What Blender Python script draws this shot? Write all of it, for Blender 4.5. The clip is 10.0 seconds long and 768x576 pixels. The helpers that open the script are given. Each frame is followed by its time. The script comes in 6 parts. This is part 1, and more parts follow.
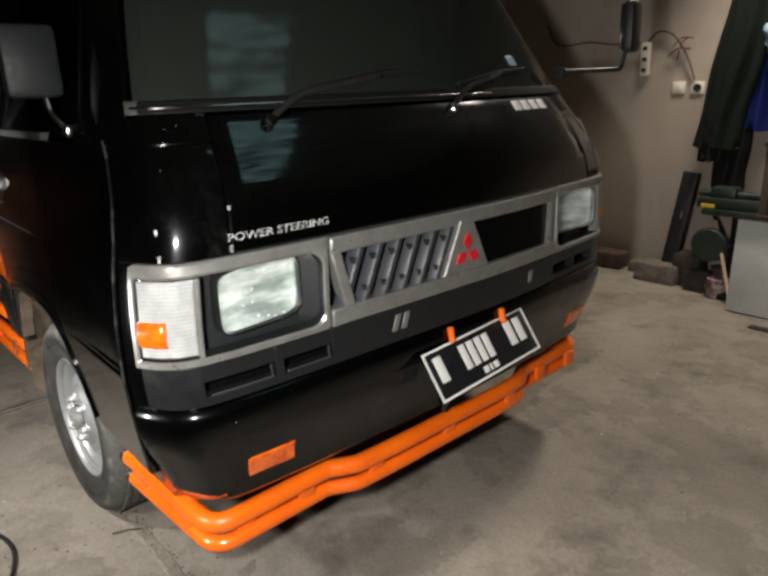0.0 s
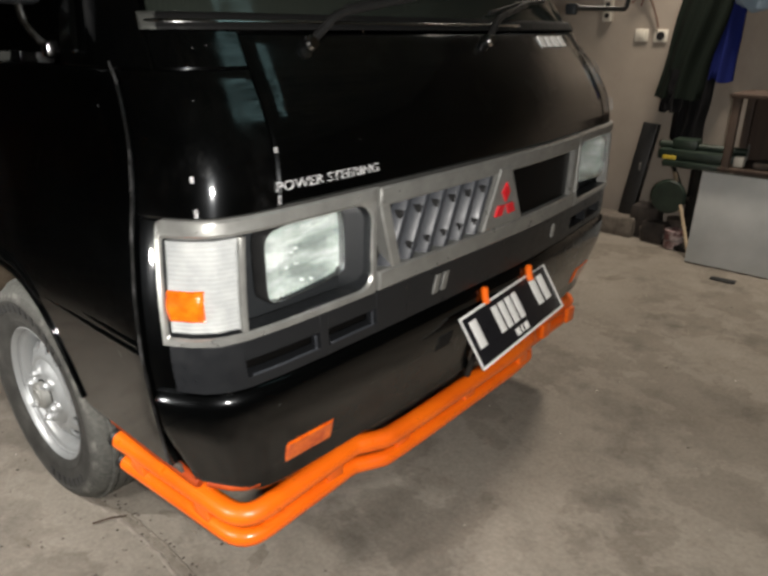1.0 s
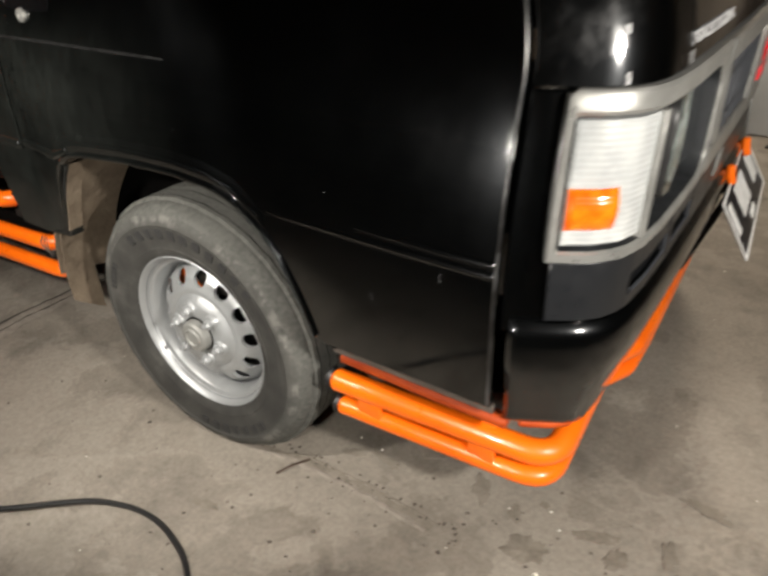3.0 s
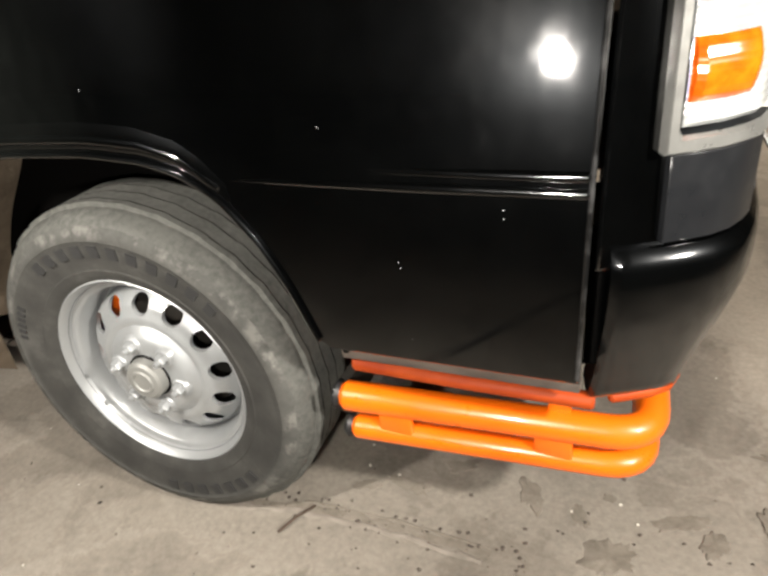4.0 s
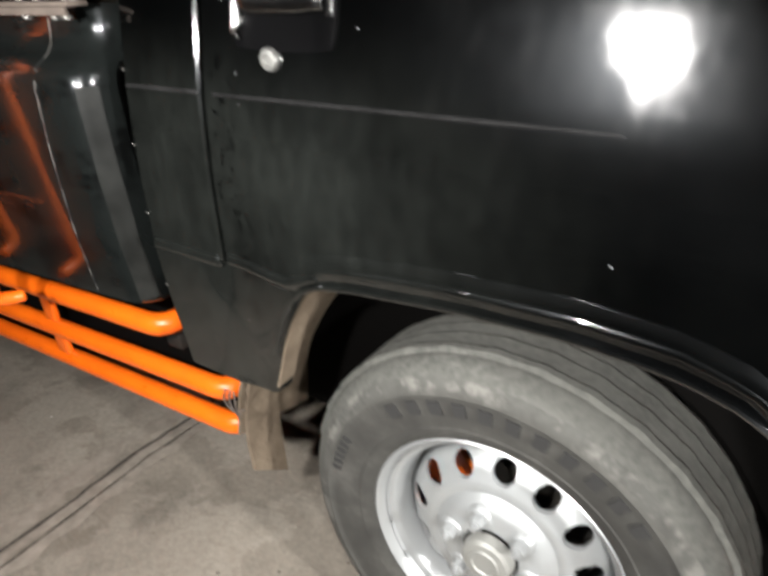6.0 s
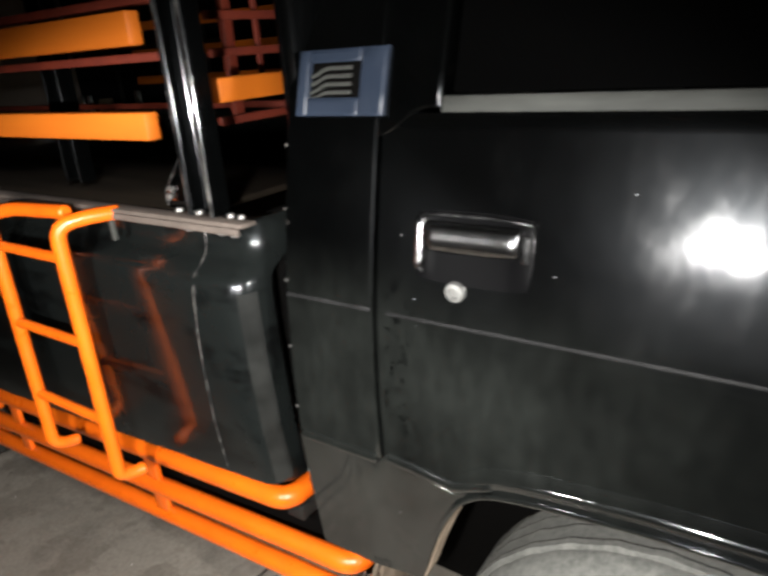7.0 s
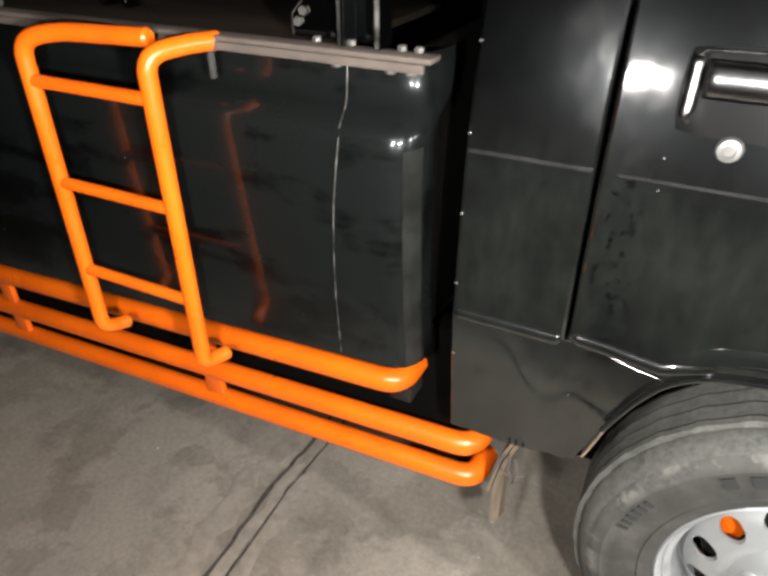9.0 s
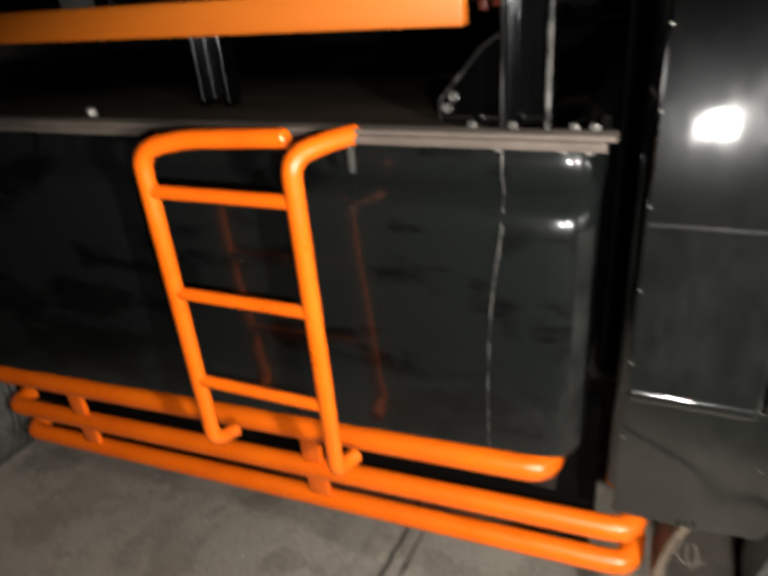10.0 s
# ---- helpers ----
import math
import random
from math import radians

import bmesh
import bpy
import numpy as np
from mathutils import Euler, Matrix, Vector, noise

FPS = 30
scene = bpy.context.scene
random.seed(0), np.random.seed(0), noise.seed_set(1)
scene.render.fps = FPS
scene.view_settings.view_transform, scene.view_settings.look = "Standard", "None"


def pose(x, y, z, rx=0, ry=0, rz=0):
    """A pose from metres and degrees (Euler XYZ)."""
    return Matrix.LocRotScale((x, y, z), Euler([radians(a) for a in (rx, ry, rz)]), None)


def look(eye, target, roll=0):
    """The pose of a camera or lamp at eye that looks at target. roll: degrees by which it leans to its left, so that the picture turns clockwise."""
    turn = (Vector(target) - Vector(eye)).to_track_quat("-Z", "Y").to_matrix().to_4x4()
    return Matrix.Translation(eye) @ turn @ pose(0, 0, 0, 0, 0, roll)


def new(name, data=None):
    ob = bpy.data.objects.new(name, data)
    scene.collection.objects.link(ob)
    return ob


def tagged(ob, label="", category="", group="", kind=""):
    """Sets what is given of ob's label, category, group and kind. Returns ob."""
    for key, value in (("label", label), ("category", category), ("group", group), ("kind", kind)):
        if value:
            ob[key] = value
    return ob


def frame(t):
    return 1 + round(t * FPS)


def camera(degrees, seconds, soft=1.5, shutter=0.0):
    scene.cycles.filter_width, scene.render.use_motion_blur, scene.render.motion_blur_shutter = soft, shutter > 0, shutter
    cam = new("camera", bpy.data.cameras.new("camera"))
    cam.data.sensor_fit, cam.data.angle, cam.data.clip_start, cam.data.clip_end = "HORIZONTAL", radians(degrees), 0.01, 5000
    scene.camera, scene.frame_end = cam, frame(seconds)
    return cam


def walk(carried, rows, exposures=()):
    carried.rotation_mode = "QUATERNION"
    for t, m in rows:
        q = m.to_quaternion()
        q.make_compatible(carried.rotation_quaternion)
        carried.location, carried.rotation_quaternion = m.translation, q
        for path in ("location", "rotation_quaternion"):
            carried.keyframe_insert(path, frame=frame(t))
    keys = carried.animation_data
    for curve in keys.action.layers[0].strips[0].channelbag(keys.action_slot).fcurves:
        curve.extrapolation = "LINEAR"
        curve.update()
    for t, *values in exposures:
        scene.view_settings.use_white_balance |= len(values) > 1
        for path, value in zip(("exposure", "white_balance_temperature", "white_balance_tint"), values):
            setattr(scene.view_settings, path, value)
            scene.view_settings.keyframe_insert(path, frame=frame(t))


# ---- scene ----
cam = camera(61.6, 10.0, soft=2.9, shutter=0.5)
PATH = [
    (0, (1.953, -0.377, 1.225), (0.503, 0.869, 0.639), -2.1),
    (0.5, (1.826, -0.429, 1.204), (0.451, 0.872, 0.559), -1.1),
    (1, (1.634, -0.451, 1.194), (0.406, 0.943, 0.454), 0.2),
    (1.5, (1.52, -0.494, 1.185), (0.292, 0.87, 0.389), -0.6),
    (2, (1.313, -0.581, 1.136), (0.248, 0.836, 0.21), -1.4),
    (2.5, (1.152, -0.655, 1.142), (0.184, 0.816, 0.194), -1.5),
    (3, (0.983, -0.671, 1.108), (0.02, 0.75, 0.08), -1.3),
    (3.2, (0.914, -0.651, 1.064), (-0.012, 0.79, 0.032), -2.5),
    (4.3, (0.708, -0.563, 0.914), (-0.019, 1.027, -0.058), -7.5),
    (4.5, (0.665, -0.56, 0.918), (-0.097, 1.012, -0.055), -6.1),
    (5, (0.52, -0.565, 0.935), (-0.372, 0.957, -0.007), -4.3),
    (5.2, (0.471, -0.562, 0.952), (-0.461, 0.943, 0.02), -4.7),
    (6.3, (0.191, -0.496, 1.093), (-0.903, 0.929, 0.214), -3.1),
    (6.5, (0.162, -0.509, 1.14), (-0.964, 0.931, 0.326), -3.3),
    (7, (0.076, -0.585, 1.212), (-1.019, 0.934, 0.508), -4.4),
    (7.5, (-0.001, -0.674, 1.218), (-1.072, 0.83, 0.448), -3.0),
    (8, (-0.065, -0.68, 1.172), (-1.018, 0.816, 0.248), -4.8),
    (8.5, (-0.178, -0.649, 1.178), (-1.068, 0.829, 0.167), -3.5),
    (9, (-0.28, -0.657, 1.164), (-1.05, 0.844, 0.091), -0.3),
    (9.5, (-0.39, -0.671, 1.178), (-1.032, 0.851, 0.051), -3.0),
    (10, (-0.497, -0.68, 1.185), (-1.267, 0.916, 0.257), -5.2),
]
walk(cam, [(t, look(eye, target, roll)) for t, eye, target, roll in PATH],
     [(0, -0.1, 6250, 10), (1.5, -0.1, 6350, 10), (2.2, -0.1, 6500, 10), (3.2, 0.10, 6500, 10), (4.3, 0.55, 6500, 10), (5.2, 0.60, 6300, 10), (6.3, 0.76, 6100, 10), (8.5, 0.92, 6100, 10), (9.5, 0.60, 6350, 10), (10, 0.52, 6400, 10)])

# ---- world and lights ----
world = bpy.data.worlds.new("night")
world.use_nodes = True
world.node_tree.nodes["Background"].inputs["Color"].default_value = (0.5, 0.55, 0.65, 1)
world.node_tree.nodes["Background"].inputs["Strength"].default_value = 0.004
scene.world = world


def spot_lamp(name, eye, target, watts, angle, blend, radius, colour):
    data = bpy.data.lights.new(name, "SPOT")
    data.energy, data.spot_size, data.spot_blend = watts, radians(angle), blend
    data.shadow_soft_size, data.color = radius, colour
    ob = new(name, data)
    ob.matrix_basis = look(eye, target)
    return ob


TORCH = (1.0, 0.94, 0.86)
spot_lamp("torch_front", (1.72, -0.43, 1.195), (0.62, 0.95, 0.42), 128, 118, 0.8, 0.040, TORCH)
spot_lamp("torch_wheel", (0.604, -0.58, 0.755), (0.45, 0.10, 0.40), 25, 106, 0.50, 0.027, TORCH)
spot_lamp("torch_door", (-0.05, -0.70, 1.10), (-0.44, 0.103, 0.54), 42, 100, 0.30, 0.025, TORCH)
spot_lamp("torch_bed", (-0.42, -0.70, 1.10), (-0.78, 0.05, 0.46), 22, 100, 0.30, 0.024, TORCH)

# ---- materials ----


def mat(name, colour, rough=0.5, metal=0.0, spec=0.5, coat=0.0):
    m = bpy.data.materials.new(name)
    m.use_nodes = True
    b = m.node_tree.nodes["Principled BSDF"]
    b.inputs["Base Color"].default_value = (*colour, 1)
    b.inputs["Roughness"].default_value = rough
    b.inputs["Metallic"].default_value = metal
    b.inputs["Specular IOR Level"].default_value = spec
    b.inputs["Coat Weight"].default_value = coat
    b.inputs["Coat Roughness"].default_value = 0.05
    return m


def nd(m, kind, operation="", bands_direction=""):
    n = m.node_tree.nodes.new(kind)
    if operation:
        n.operation = operation
    if bands_direction:
        n.bands_direction = bands_direction
    return n


def wire(m, a, b):
    m.node_tree.links.new(a, b)


def coords(m):
    return nd(m, "ShaderNodeTexCoord").outputs["Object"]


def noise_tex(m, scale, detail=4.0, rough=0.55, stretch=None):
    n = nd(m, "ShaderNodeTexNoise")
    n.inputs["Scale"].default_value, n.inputs["Detail"].default_value = scale, detail
    n.inputs["Roughness"].default_value = rough
    src = coords(m)
    if stretch:
        mp = nd(m, "ShaderNodeMapping")
        mp.inputs["Scale"].default_value = stretch
        wire(m, src, mp.inputs["Vector"])
        src = mp.outputs["Vector"]
    wire(m, src, n.inputs["Vector"])
    return n.outputs["Fac"]


def ramp(m, fac, stops):
    r = nd(m, "ShaderNodeValToRGB")
    els = r.color_ramp.elements
    while len(els) < len(stops):
        els.new(0.5)
    for e, (pos, col) in zip(els, stops):
        e.position = pos
        e.color = (*col, 1) if len(col) == 3 else col
    wire(m, fac, r.inputs["Fac"])
    return r.outputs["Color"]


def grey(v):
    return (v, v, v)


def mix(m, fac, a, b, mode="MIX"):
    n = nd(m, "ShaderNodeMix")
    n.data_type, n.blend_type = "RGBA", mode
    for sock, val in ((n.inputs[0], fac), (n.inputs[6], a), (n.inputs[7], b)):
        if isinstance(val, (int, float)):
            sock.default_value = val
        elif isinstance(val, tuple):
            sock.default_value = (*val, 1)
        else:
            wire(m, val, sock)
    return n.outputs[2]


def bump(m, height, strength, distance, base=None):
    n = nd(m, "ShaderNodeBump")
    n.inputs["Strength"].default_value, n.inputs["Distance"].default_value = strength, distance
    wire(m, height, n.inputs["Height"])
    if base is not None:
        wire(m, base, n.inputs["Normal"])
    return n.outputs["Normal"]


def bsdf(m):
    return m.node_tree.nodes["Principled BSDF"]


def rough_from(m, fac, lo, hi):
    n = nd(m, "ShaderNodeMapRange")
    n.inputs["To Min"].default_value, n.inputs["To Max"].default_value = lo, hi
    n.inputs["From Min"].default_value, n.inputs["From Max"].default_value = 0.3, 0.7
    wire(m, fac, n.inputs["Value"])
    wire(m, n.outputs["Result"], bsdf(m).inputs["Roughness"])


def specks(m, scale, size, amount):
    """A mask of small scattered flecks."""
    v = nd(m, "ShaderNodeTexVoronoi")
    v.inputs["Scale"].default_value = scale
    wire(m, coords(m), v.inputs["Vector"])
    near = nd(m, "ShaderNodeMath", operation="LESS_THAN")
    wire(m, v.outputs["Distance"], near.inputs[0])
    near.inputs[1].default_value = size
    pick = nd(m, "ShaderNodeSeparateColor")
    wire(m, v.outputs["Color"], pick.inputs["Color"])
    few = nd(m, "ShaderNodeMath", operation="LESS_THAN")
    wire(m, pick.outputs[0], few.inputs[0])
    few.inputs[1].default_value = amount
    both = nd(m, "ShaderNodeMath", operation="MULTIPLY")
    wire(m, near.outputs[0], both.inputs[0])
    wire(m, few.outputs[0], both.inputs[1])
    return both.outputs[0]


def black_paint(name, dust, rough_lo, rough_hi, wave, ior, splash=0.0, haze=0.0):
    """Clear-coated black with a thin dust film; splash: road dust low on the cab behind the wheel arch."""
    m = mat(name, (0.006, 0.0065, 0.007), 0.3, 0, 0.07, 1.0)
    bsdf(m).inputs["Coat IOR"].default_value = ior
    bsdf(m).inputs["Coat Tint"].default_value = (0.88, 0.94, 1.0, 1)
    cloud = noise_tex(m, 6.0, 6, 0.6)
    fine = noise_tex(m, 55.0, 4, 0.6, (1, 1, 0.35))
    patch = ramp(m, noise_tex(m, 1.7, 4, 0.6), [(0.38, grey(0.1)), (0.62, grey(1))])
    film = mix(m, 1.0, mix(m, 1.0, ramp(m, cloud, [(0.35, grey(0)), (0.8, grey(1))]), patch, "MULTIPLY"), ramp(m, fine, [(0.3, grey(0.35)), (0.75, grey(1))]), "MULTIPLY")
    paint = mix(m, film, (0.35 * dust, 0.37 * dust, 0.36 * dust), tuple(dust * c for c in (0.95, 1.0, 0.86)))
    if splash:
        place = nd(m, "ShaderNodeSeparateXYZ")
        wire(m, coords(m), place.inputs[0])
        masks = []
        for axis, a, b in ((0, 0.18, -0.22), (2, 1.0, 0.82)):
            r = nd(m, "ShaderNodeMapRange")
            r.interpolation_type = "SMOOTHSTEP"
            r.inputs["From Min"].default_value, r.inputs["From Max"].default_value = a, b
            wire(m, place.outputs[axis], r.inputs["Value"])
            masks.append(r.outputs["Result"])
        road = mix(m, 1.0, mix(m, 1.0, masks[0], masks[1], "MULTIPLY"), ramp(m, noise_tex(m, 4.0, 6, 0.62), [(0.32, grey(0.25)), (0.62, grey(1))]), "MULTIPLY")
        road = mix(m, 1.0, road, ramp(m, fine, [(0.3, grey(0.6)), (0.7, grey(1))]), "MULTIPLY")
        # Dark grime spots on the dust beside the rear door seam.
        bands = []
        for a, b in ((-0.295, -0.345), (-0.358, -0.350)):
            r = nd(m, "ShaderNodeMapRange")
            r.inputs["From Min"].default_value, r.inputs["From Max"].default_value = a, b
            wire(m, place.outputs[0], r.inputs["Value"])
            bands.append(r.outputs["Result"])
        spots = ramp(m, noise_tex(m, 75.0, 4, 0.6, (1, 1, 0.7)), [(0.57, grey(0)), (0.62, grey(0.9))])
        grime = mix(m, 1.0, mix(m, 1.0, bands[0], bands[1], "MULTIPLY"), spots, "MULTIPLY")
        road = mix(m, grime, road, (0.0, 0.0, 0.0))
        paint = mix(m, road, paint, tuple(splash * c for c in (0.97, 1.0, 0.84)))
    wire(m, mix(m, specks(m, 42.0, 0.040, 0.20), paint, (0.30, 0.29, 0.27)), bsdf(m).inputs["Base Color"])
    rough_from(m, cloud, 0.24, 0.36)
    gloss = nd(m, "ShaderNodeMapRange")
    gloss.inputs["From Min"].default_value, gloss.inputs["From Max"].default_value = 0.3, 0.75
    gloss.inputs["To Min"].default_value, gloss.inputs["To Max"].default_value = rough_lo, rough_hi
    wire(m, fine, gloss.inputs["Value"])
    # Hand-wiped smears, where the clear coat is hazed.
    smear = ramp(m, noise_tex(m, 7.0, 6, 0.64, (1.3, 1, 0.8)), [(0.46, grey(0)), (0.64, grey(haze))])
    total = nd(m, "ShaderNodeMath", operation="ADD")
    wire(m, gloss.outputs["Result"], total.inputs[0])
    wire(m, smear, total.inputs[1])
    wire(m, total.outputs[0], bsdf(m).inputs["Coat Roughness"])
    nrm = bump(m, noise_tex(m, 3.2, 2, 0.4), wave, 0.02)
    wire(m, nrm, bsdf(m).inputs["Normal"])
    wire(m, nrm, bsdf(m).inputs["Coat Normal"])
    return m


PAINT = black_paint("black_car_paint", 0.0014, 0.045, 0.085, 0.08, 1.78, 0.017, 0.080)
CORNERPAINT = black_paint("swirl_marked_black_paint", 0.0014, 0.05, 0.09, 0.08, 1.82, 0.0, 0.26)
BUMPERPAINT = black_paint("black_bumper_paint", 0.0020, 0.09, 0.16, 0.10, 1.42)
BEDPAINT = black_paint("black_bed_paint", 0.007, 0.05, 0.12, 0.30, 1.40)
bsdf(BEDPAINT).inputs["Specular IOR Level"].default_value = 0.16
bsdf(BEDPAINT).inputs["Coat Weight"].default_value = 0.7
scuff = ramp(BEDPAINT, noise_tex(BEDPAINT, 5.5, 7, 0.68, (0.6, 1, 1.7)), [(0.42, grey(0)), (0.50, grey(1))])
wire(BEDPAINT, mix(BEDPAINT, scuff, bsdf(BEDPAINT).inputs["Base Color"].links[0].from_socket, (0.0078, 0.0088, 0.0080)), bsdf(BEDPAINT).inputs["Base Color"])
BLACK = mat("satin_black", (0.012, 0.012, 0.012), 0.45)
rough_from(BLACK, noise_tex(BLACK, 30), 0.32, 0.6)
DARK = mat("underbody_groove_black", (0.012, 0.011, 0.010), 0.85, 0, 0.15)
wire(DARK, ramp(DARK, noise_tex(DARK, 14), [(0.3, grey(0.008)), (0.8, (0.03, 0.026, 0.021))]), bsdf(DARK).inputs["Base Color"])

# Near-black for recesses: their shade is put into the colour.
SHADEBLACK = mat("recess_shade_black", (0.003, 0.0028, 0.0026), 0.9, 0, 0.03)
ORANGE = mat("orange_enamel", (0.95, 0.19, 0.004), 0.32, 0, 0.5, 0.3)
wire(ORANGE, mix(ORANGE, specks(ORANGE, 45, 0.07, 0.12),
     ramp(ORANGE, noise_tex(ORANGE, 9, 5), [(0.25, (0.80, 0.120, 0.003)), (0.7, (0.95, 0.165, 0.004))]), (0.30, 0.09, 0.02)), bsdf(ORANGE).inputs["Base Color"])
rough_from(ORANGE, noise_tex(ORANGE, 25), 0.26, 0.42)
wire(ORANGE, bump(ORANGE, noise_tex(ORANGE, 90, 3), 0.12, 0.002), bsdf(ORANGE).inputs["Normal"])

BOARD = mat("orange_board_paint", (0.85, 0.20, 0.01), 0.5)
wire(BOARD, ramp(BOARD, noise_tex(BOARD, 7, 6, 0.6, (0.3, 1, 3)), [(0.25, (0.40, 0.090, 0.0035)), (0.75, (0.51, 0.130, 0.006))]), bsdf(BOARD).inputs["Base Color"])

SILVER = mat("silver_plastic", (0.25, 0.25, 0.235), 0.34, 0.62)
wire(SILVER, ramp(SILVER, noise_tex(SILVER, 26, 6, 0.6), [(0.3, (0.26, 0.26, 0.245)), (0.7, (0.35, 0.35, 0.33))]), bsdf(SILVER).inputs["Base Color"])
rough_from(SILVER, noise_tex(SILVER, 40), 0.26, 0.42)
CHROME = mat("chrome", (0.75, 0.75, 0.74), 0.12, 1.0)
rough_from(CHROME, noise_tex(CHROME, 50), 0.08, 0.22)
STEEL = mat("wheel_silver_paint", (0.50, 0.51, 0.51), 0.36, 0.45)
wire(STEEL, mix(STEEL, ramp(STEEL, noise_tex(STEEL, 10, 6), [(0.52, grey(0)), (0.85, grey(0.6))]), (0.36, 0.372, 0.375), (0.21, 0.205, 0.195)), bsdf(STEEL).inputs["Base Color"])
rough_from(STEEL, noise_tex(STEEL, 30), 0.28, 0.5)

HUBCAP = mat("dull_hub_cap_paint", (0.24, 0.24, 0.225), 0.5, 0.25)
rough_from(HUBCAP, noise_tex(HUBCAP, 40), 0.4, 0.6)
RUBBER = mat("tyre_rubber", (0.06, 0.06, 0.056), 0.8, 0, 0.3)
wire(RUBBER, ramp(RUBBER, noise_tex(RUBBER, 11, 7, 0.65), [(0.25, (0.022, 0.0215, 0.020)), (0.55, (0.044, 0.043, 0.039)), (0.85, (0.095, 0.092, 0.084))]), bsdf(RUBBER).inputs["Base Color"])
flat = nd(RUBBER, "ShaderNodeVectorMath", "MULTIPLY")
wire(RUBBER, coords(RUBBER), flat.inputs[0])
flat.inputs[1].default_value = (1, 0, 1)
radius = nd(RUBBER, "ShaderNodeVectorMath", "LENGTH")
wire(RUBBER, flat.outputs[0], radius.inputs[0])
outer_dust = nd(RUBBER, "ShaderNodeMapRange")
outer_dust.interpolation_type = "SMOOTHSTEP"
outer_dust.inputs["From Min"].default_value, outer_dust.inputs["From Max"].default_value = 0.250, 0.292
outer_dust.inputs["To Max"].default_value = 0.9
wire(RUBBER, radius.outputs["Value"], outer_dust.inputs["Value"])
patchy = mix(RUBBER, 1.0, outer_dust.outputs["Result"], ramp(RUBBER, noise_tex(RUBBER, 40, 5, 0.65), [(0.3, grey(0.35)), (0.6, grey(1))]), "MULTIPLY")
wire(RUBBER, mix(RUBBER, patchy, bsdf(RUBBER).inputs["Base Color"].links[0].from_socket, (0.088, 0.088, 0.080)), bsdf(RUBBER).inputs["Base Color"])
ring = nd(RUBBER, "ShaderNodeMapRange")
ring.interpolation_type = "SMOOTHSTEP"
ring.inputs["From Min"].default_value, ring.inputs["From Max"].default_value = 0.262, 0.282
wire(RUBBER, radius.outputs["Value"], ring.inputs["Value"])
rubbed = mix(RUBBER, 1.0, ring.outputs["Result"], ramp(RUBBER, noise_tex(RUBBER, 17, 7, 0.7), [(0.50, grey(0)), (0.60, grey(0.8))]), "MULTIPLY")
wire(RUBBER, mix(RUBBER, rubbed, bsdf(RUBBER).inputs["Base Color"].links[0].from_socket, (0.17, 0.165, 0.15)), bsdf(RUBBER).inputs["Base Color"])
wire(RUBBER, bump(RUBBER, noise_tex(RUBBER, 120, 5), 0.35, 0.003), bsdf(RUBBER).inputs["Normal"])
TREAD = mat("dusty_tread_rubber", (0.13, 0.125, 0.115), 0.9, 0, 0.2)
dusted = ramp(TREAD, noise_tex(TREAD, 9, 4, 0.6), [(0.3, (0.046, 0.047, 0.043)), (0.7, (0.092, 0.093, 0.085))])
wire(TREAD, mix(TREAD, ramp(TREAD, noise_tex(TREAD, 90, 5, 0.7), [(0.3, grey(0)), (0.75, grey(1))]), dusted, (0.125, 0.124, 0.112)), bsdf(TREAD).inputs["Base Color"])
wire(TREAD, bump(TREAD, noise_tex(TREAD, 140, 5), 0.3, 0.003), bsdf(TREAD).inputs["Normal"])
LETTER = mat("moulded_rubber_letters", (0.027, 0.027, 0.0265), 0.65, 0, 0.3)

GREYPL = mat("dark_grey_plastic", (0.014, 0.0155, 0.017), 0.5, 0, 0.3)
rough_from(GREYPL, noise_tex(GREYPL, 60), 0.42, 0.6)
wire(GREYPL, bump(GREYPL, noise_tex(GREYPL, 260, 2), 0.15, 0.001), bsdf(GREYPL).inputs["Normal"])
APRON = mat("dark_apron_plastic", (0.010, 0.0107, 0.012), 0.38, 0, 0.45)
rough_from(APRON, noise_tex(APRON, 35), 0.26, 0.42)
LOUVRE = mat("louvre_grey_plastic", (0.030, 0.033, 0.039), 0.42)
rough_from(LOUVRE, noise_tex(LOUVRE, 40), 0.35, 0.5)
LENSW = mat("clear_white_lens", (0.80, 0.81, 0.80), 0.18, 0, 0.6, 0.6)
wire(LENSW, ramp(LENSW, noise_tex(LENSW, 22, 3), [(0.3, (0.29, 0.305, 0.305)), (0.7, (0.44, 0.45, 0.44))]), bsdf(LENSW).inputs["Base Color"])
wave = nd(LENSW, "ShaderNodeTexWave", bands_direction="Z")
wave.inputs["Scale"].default_value = 42
wire(LENSW, coords(LENSW), wave.inputs["Vector"])
wire(LENSW, bump(LENSW, wave.outputs["Fac"], 0.22, 0.003), bsdf(LENSW).inputs["Normal"])
AMBER = mat("amber_lens", (0.78, 0.115, 0.003), 0.18, 0, 0.6, 0.8)
wire(AMBER, ramp(AMBER, noise_tex(AMBER, 45, 3), [(0.3, (0.55, 0.065, 0.002)), (0.7, (0.92, 0.17, 0.006))]), bsdf(AMBER).inputs["Base Color"])
wave = nd(AMBER, "ShaderNodeTexWave", bands_direction="Z")
wave.inputs["Scale"].default_value = 50
wire(AMBER, coords(AMBER), wave.inputs["Vector"])
wire(AMBER, bump(AMBER, wave.outputs["Fac"], 0.10, 0.002), bsdf(AMBER).inputs["Normal"])
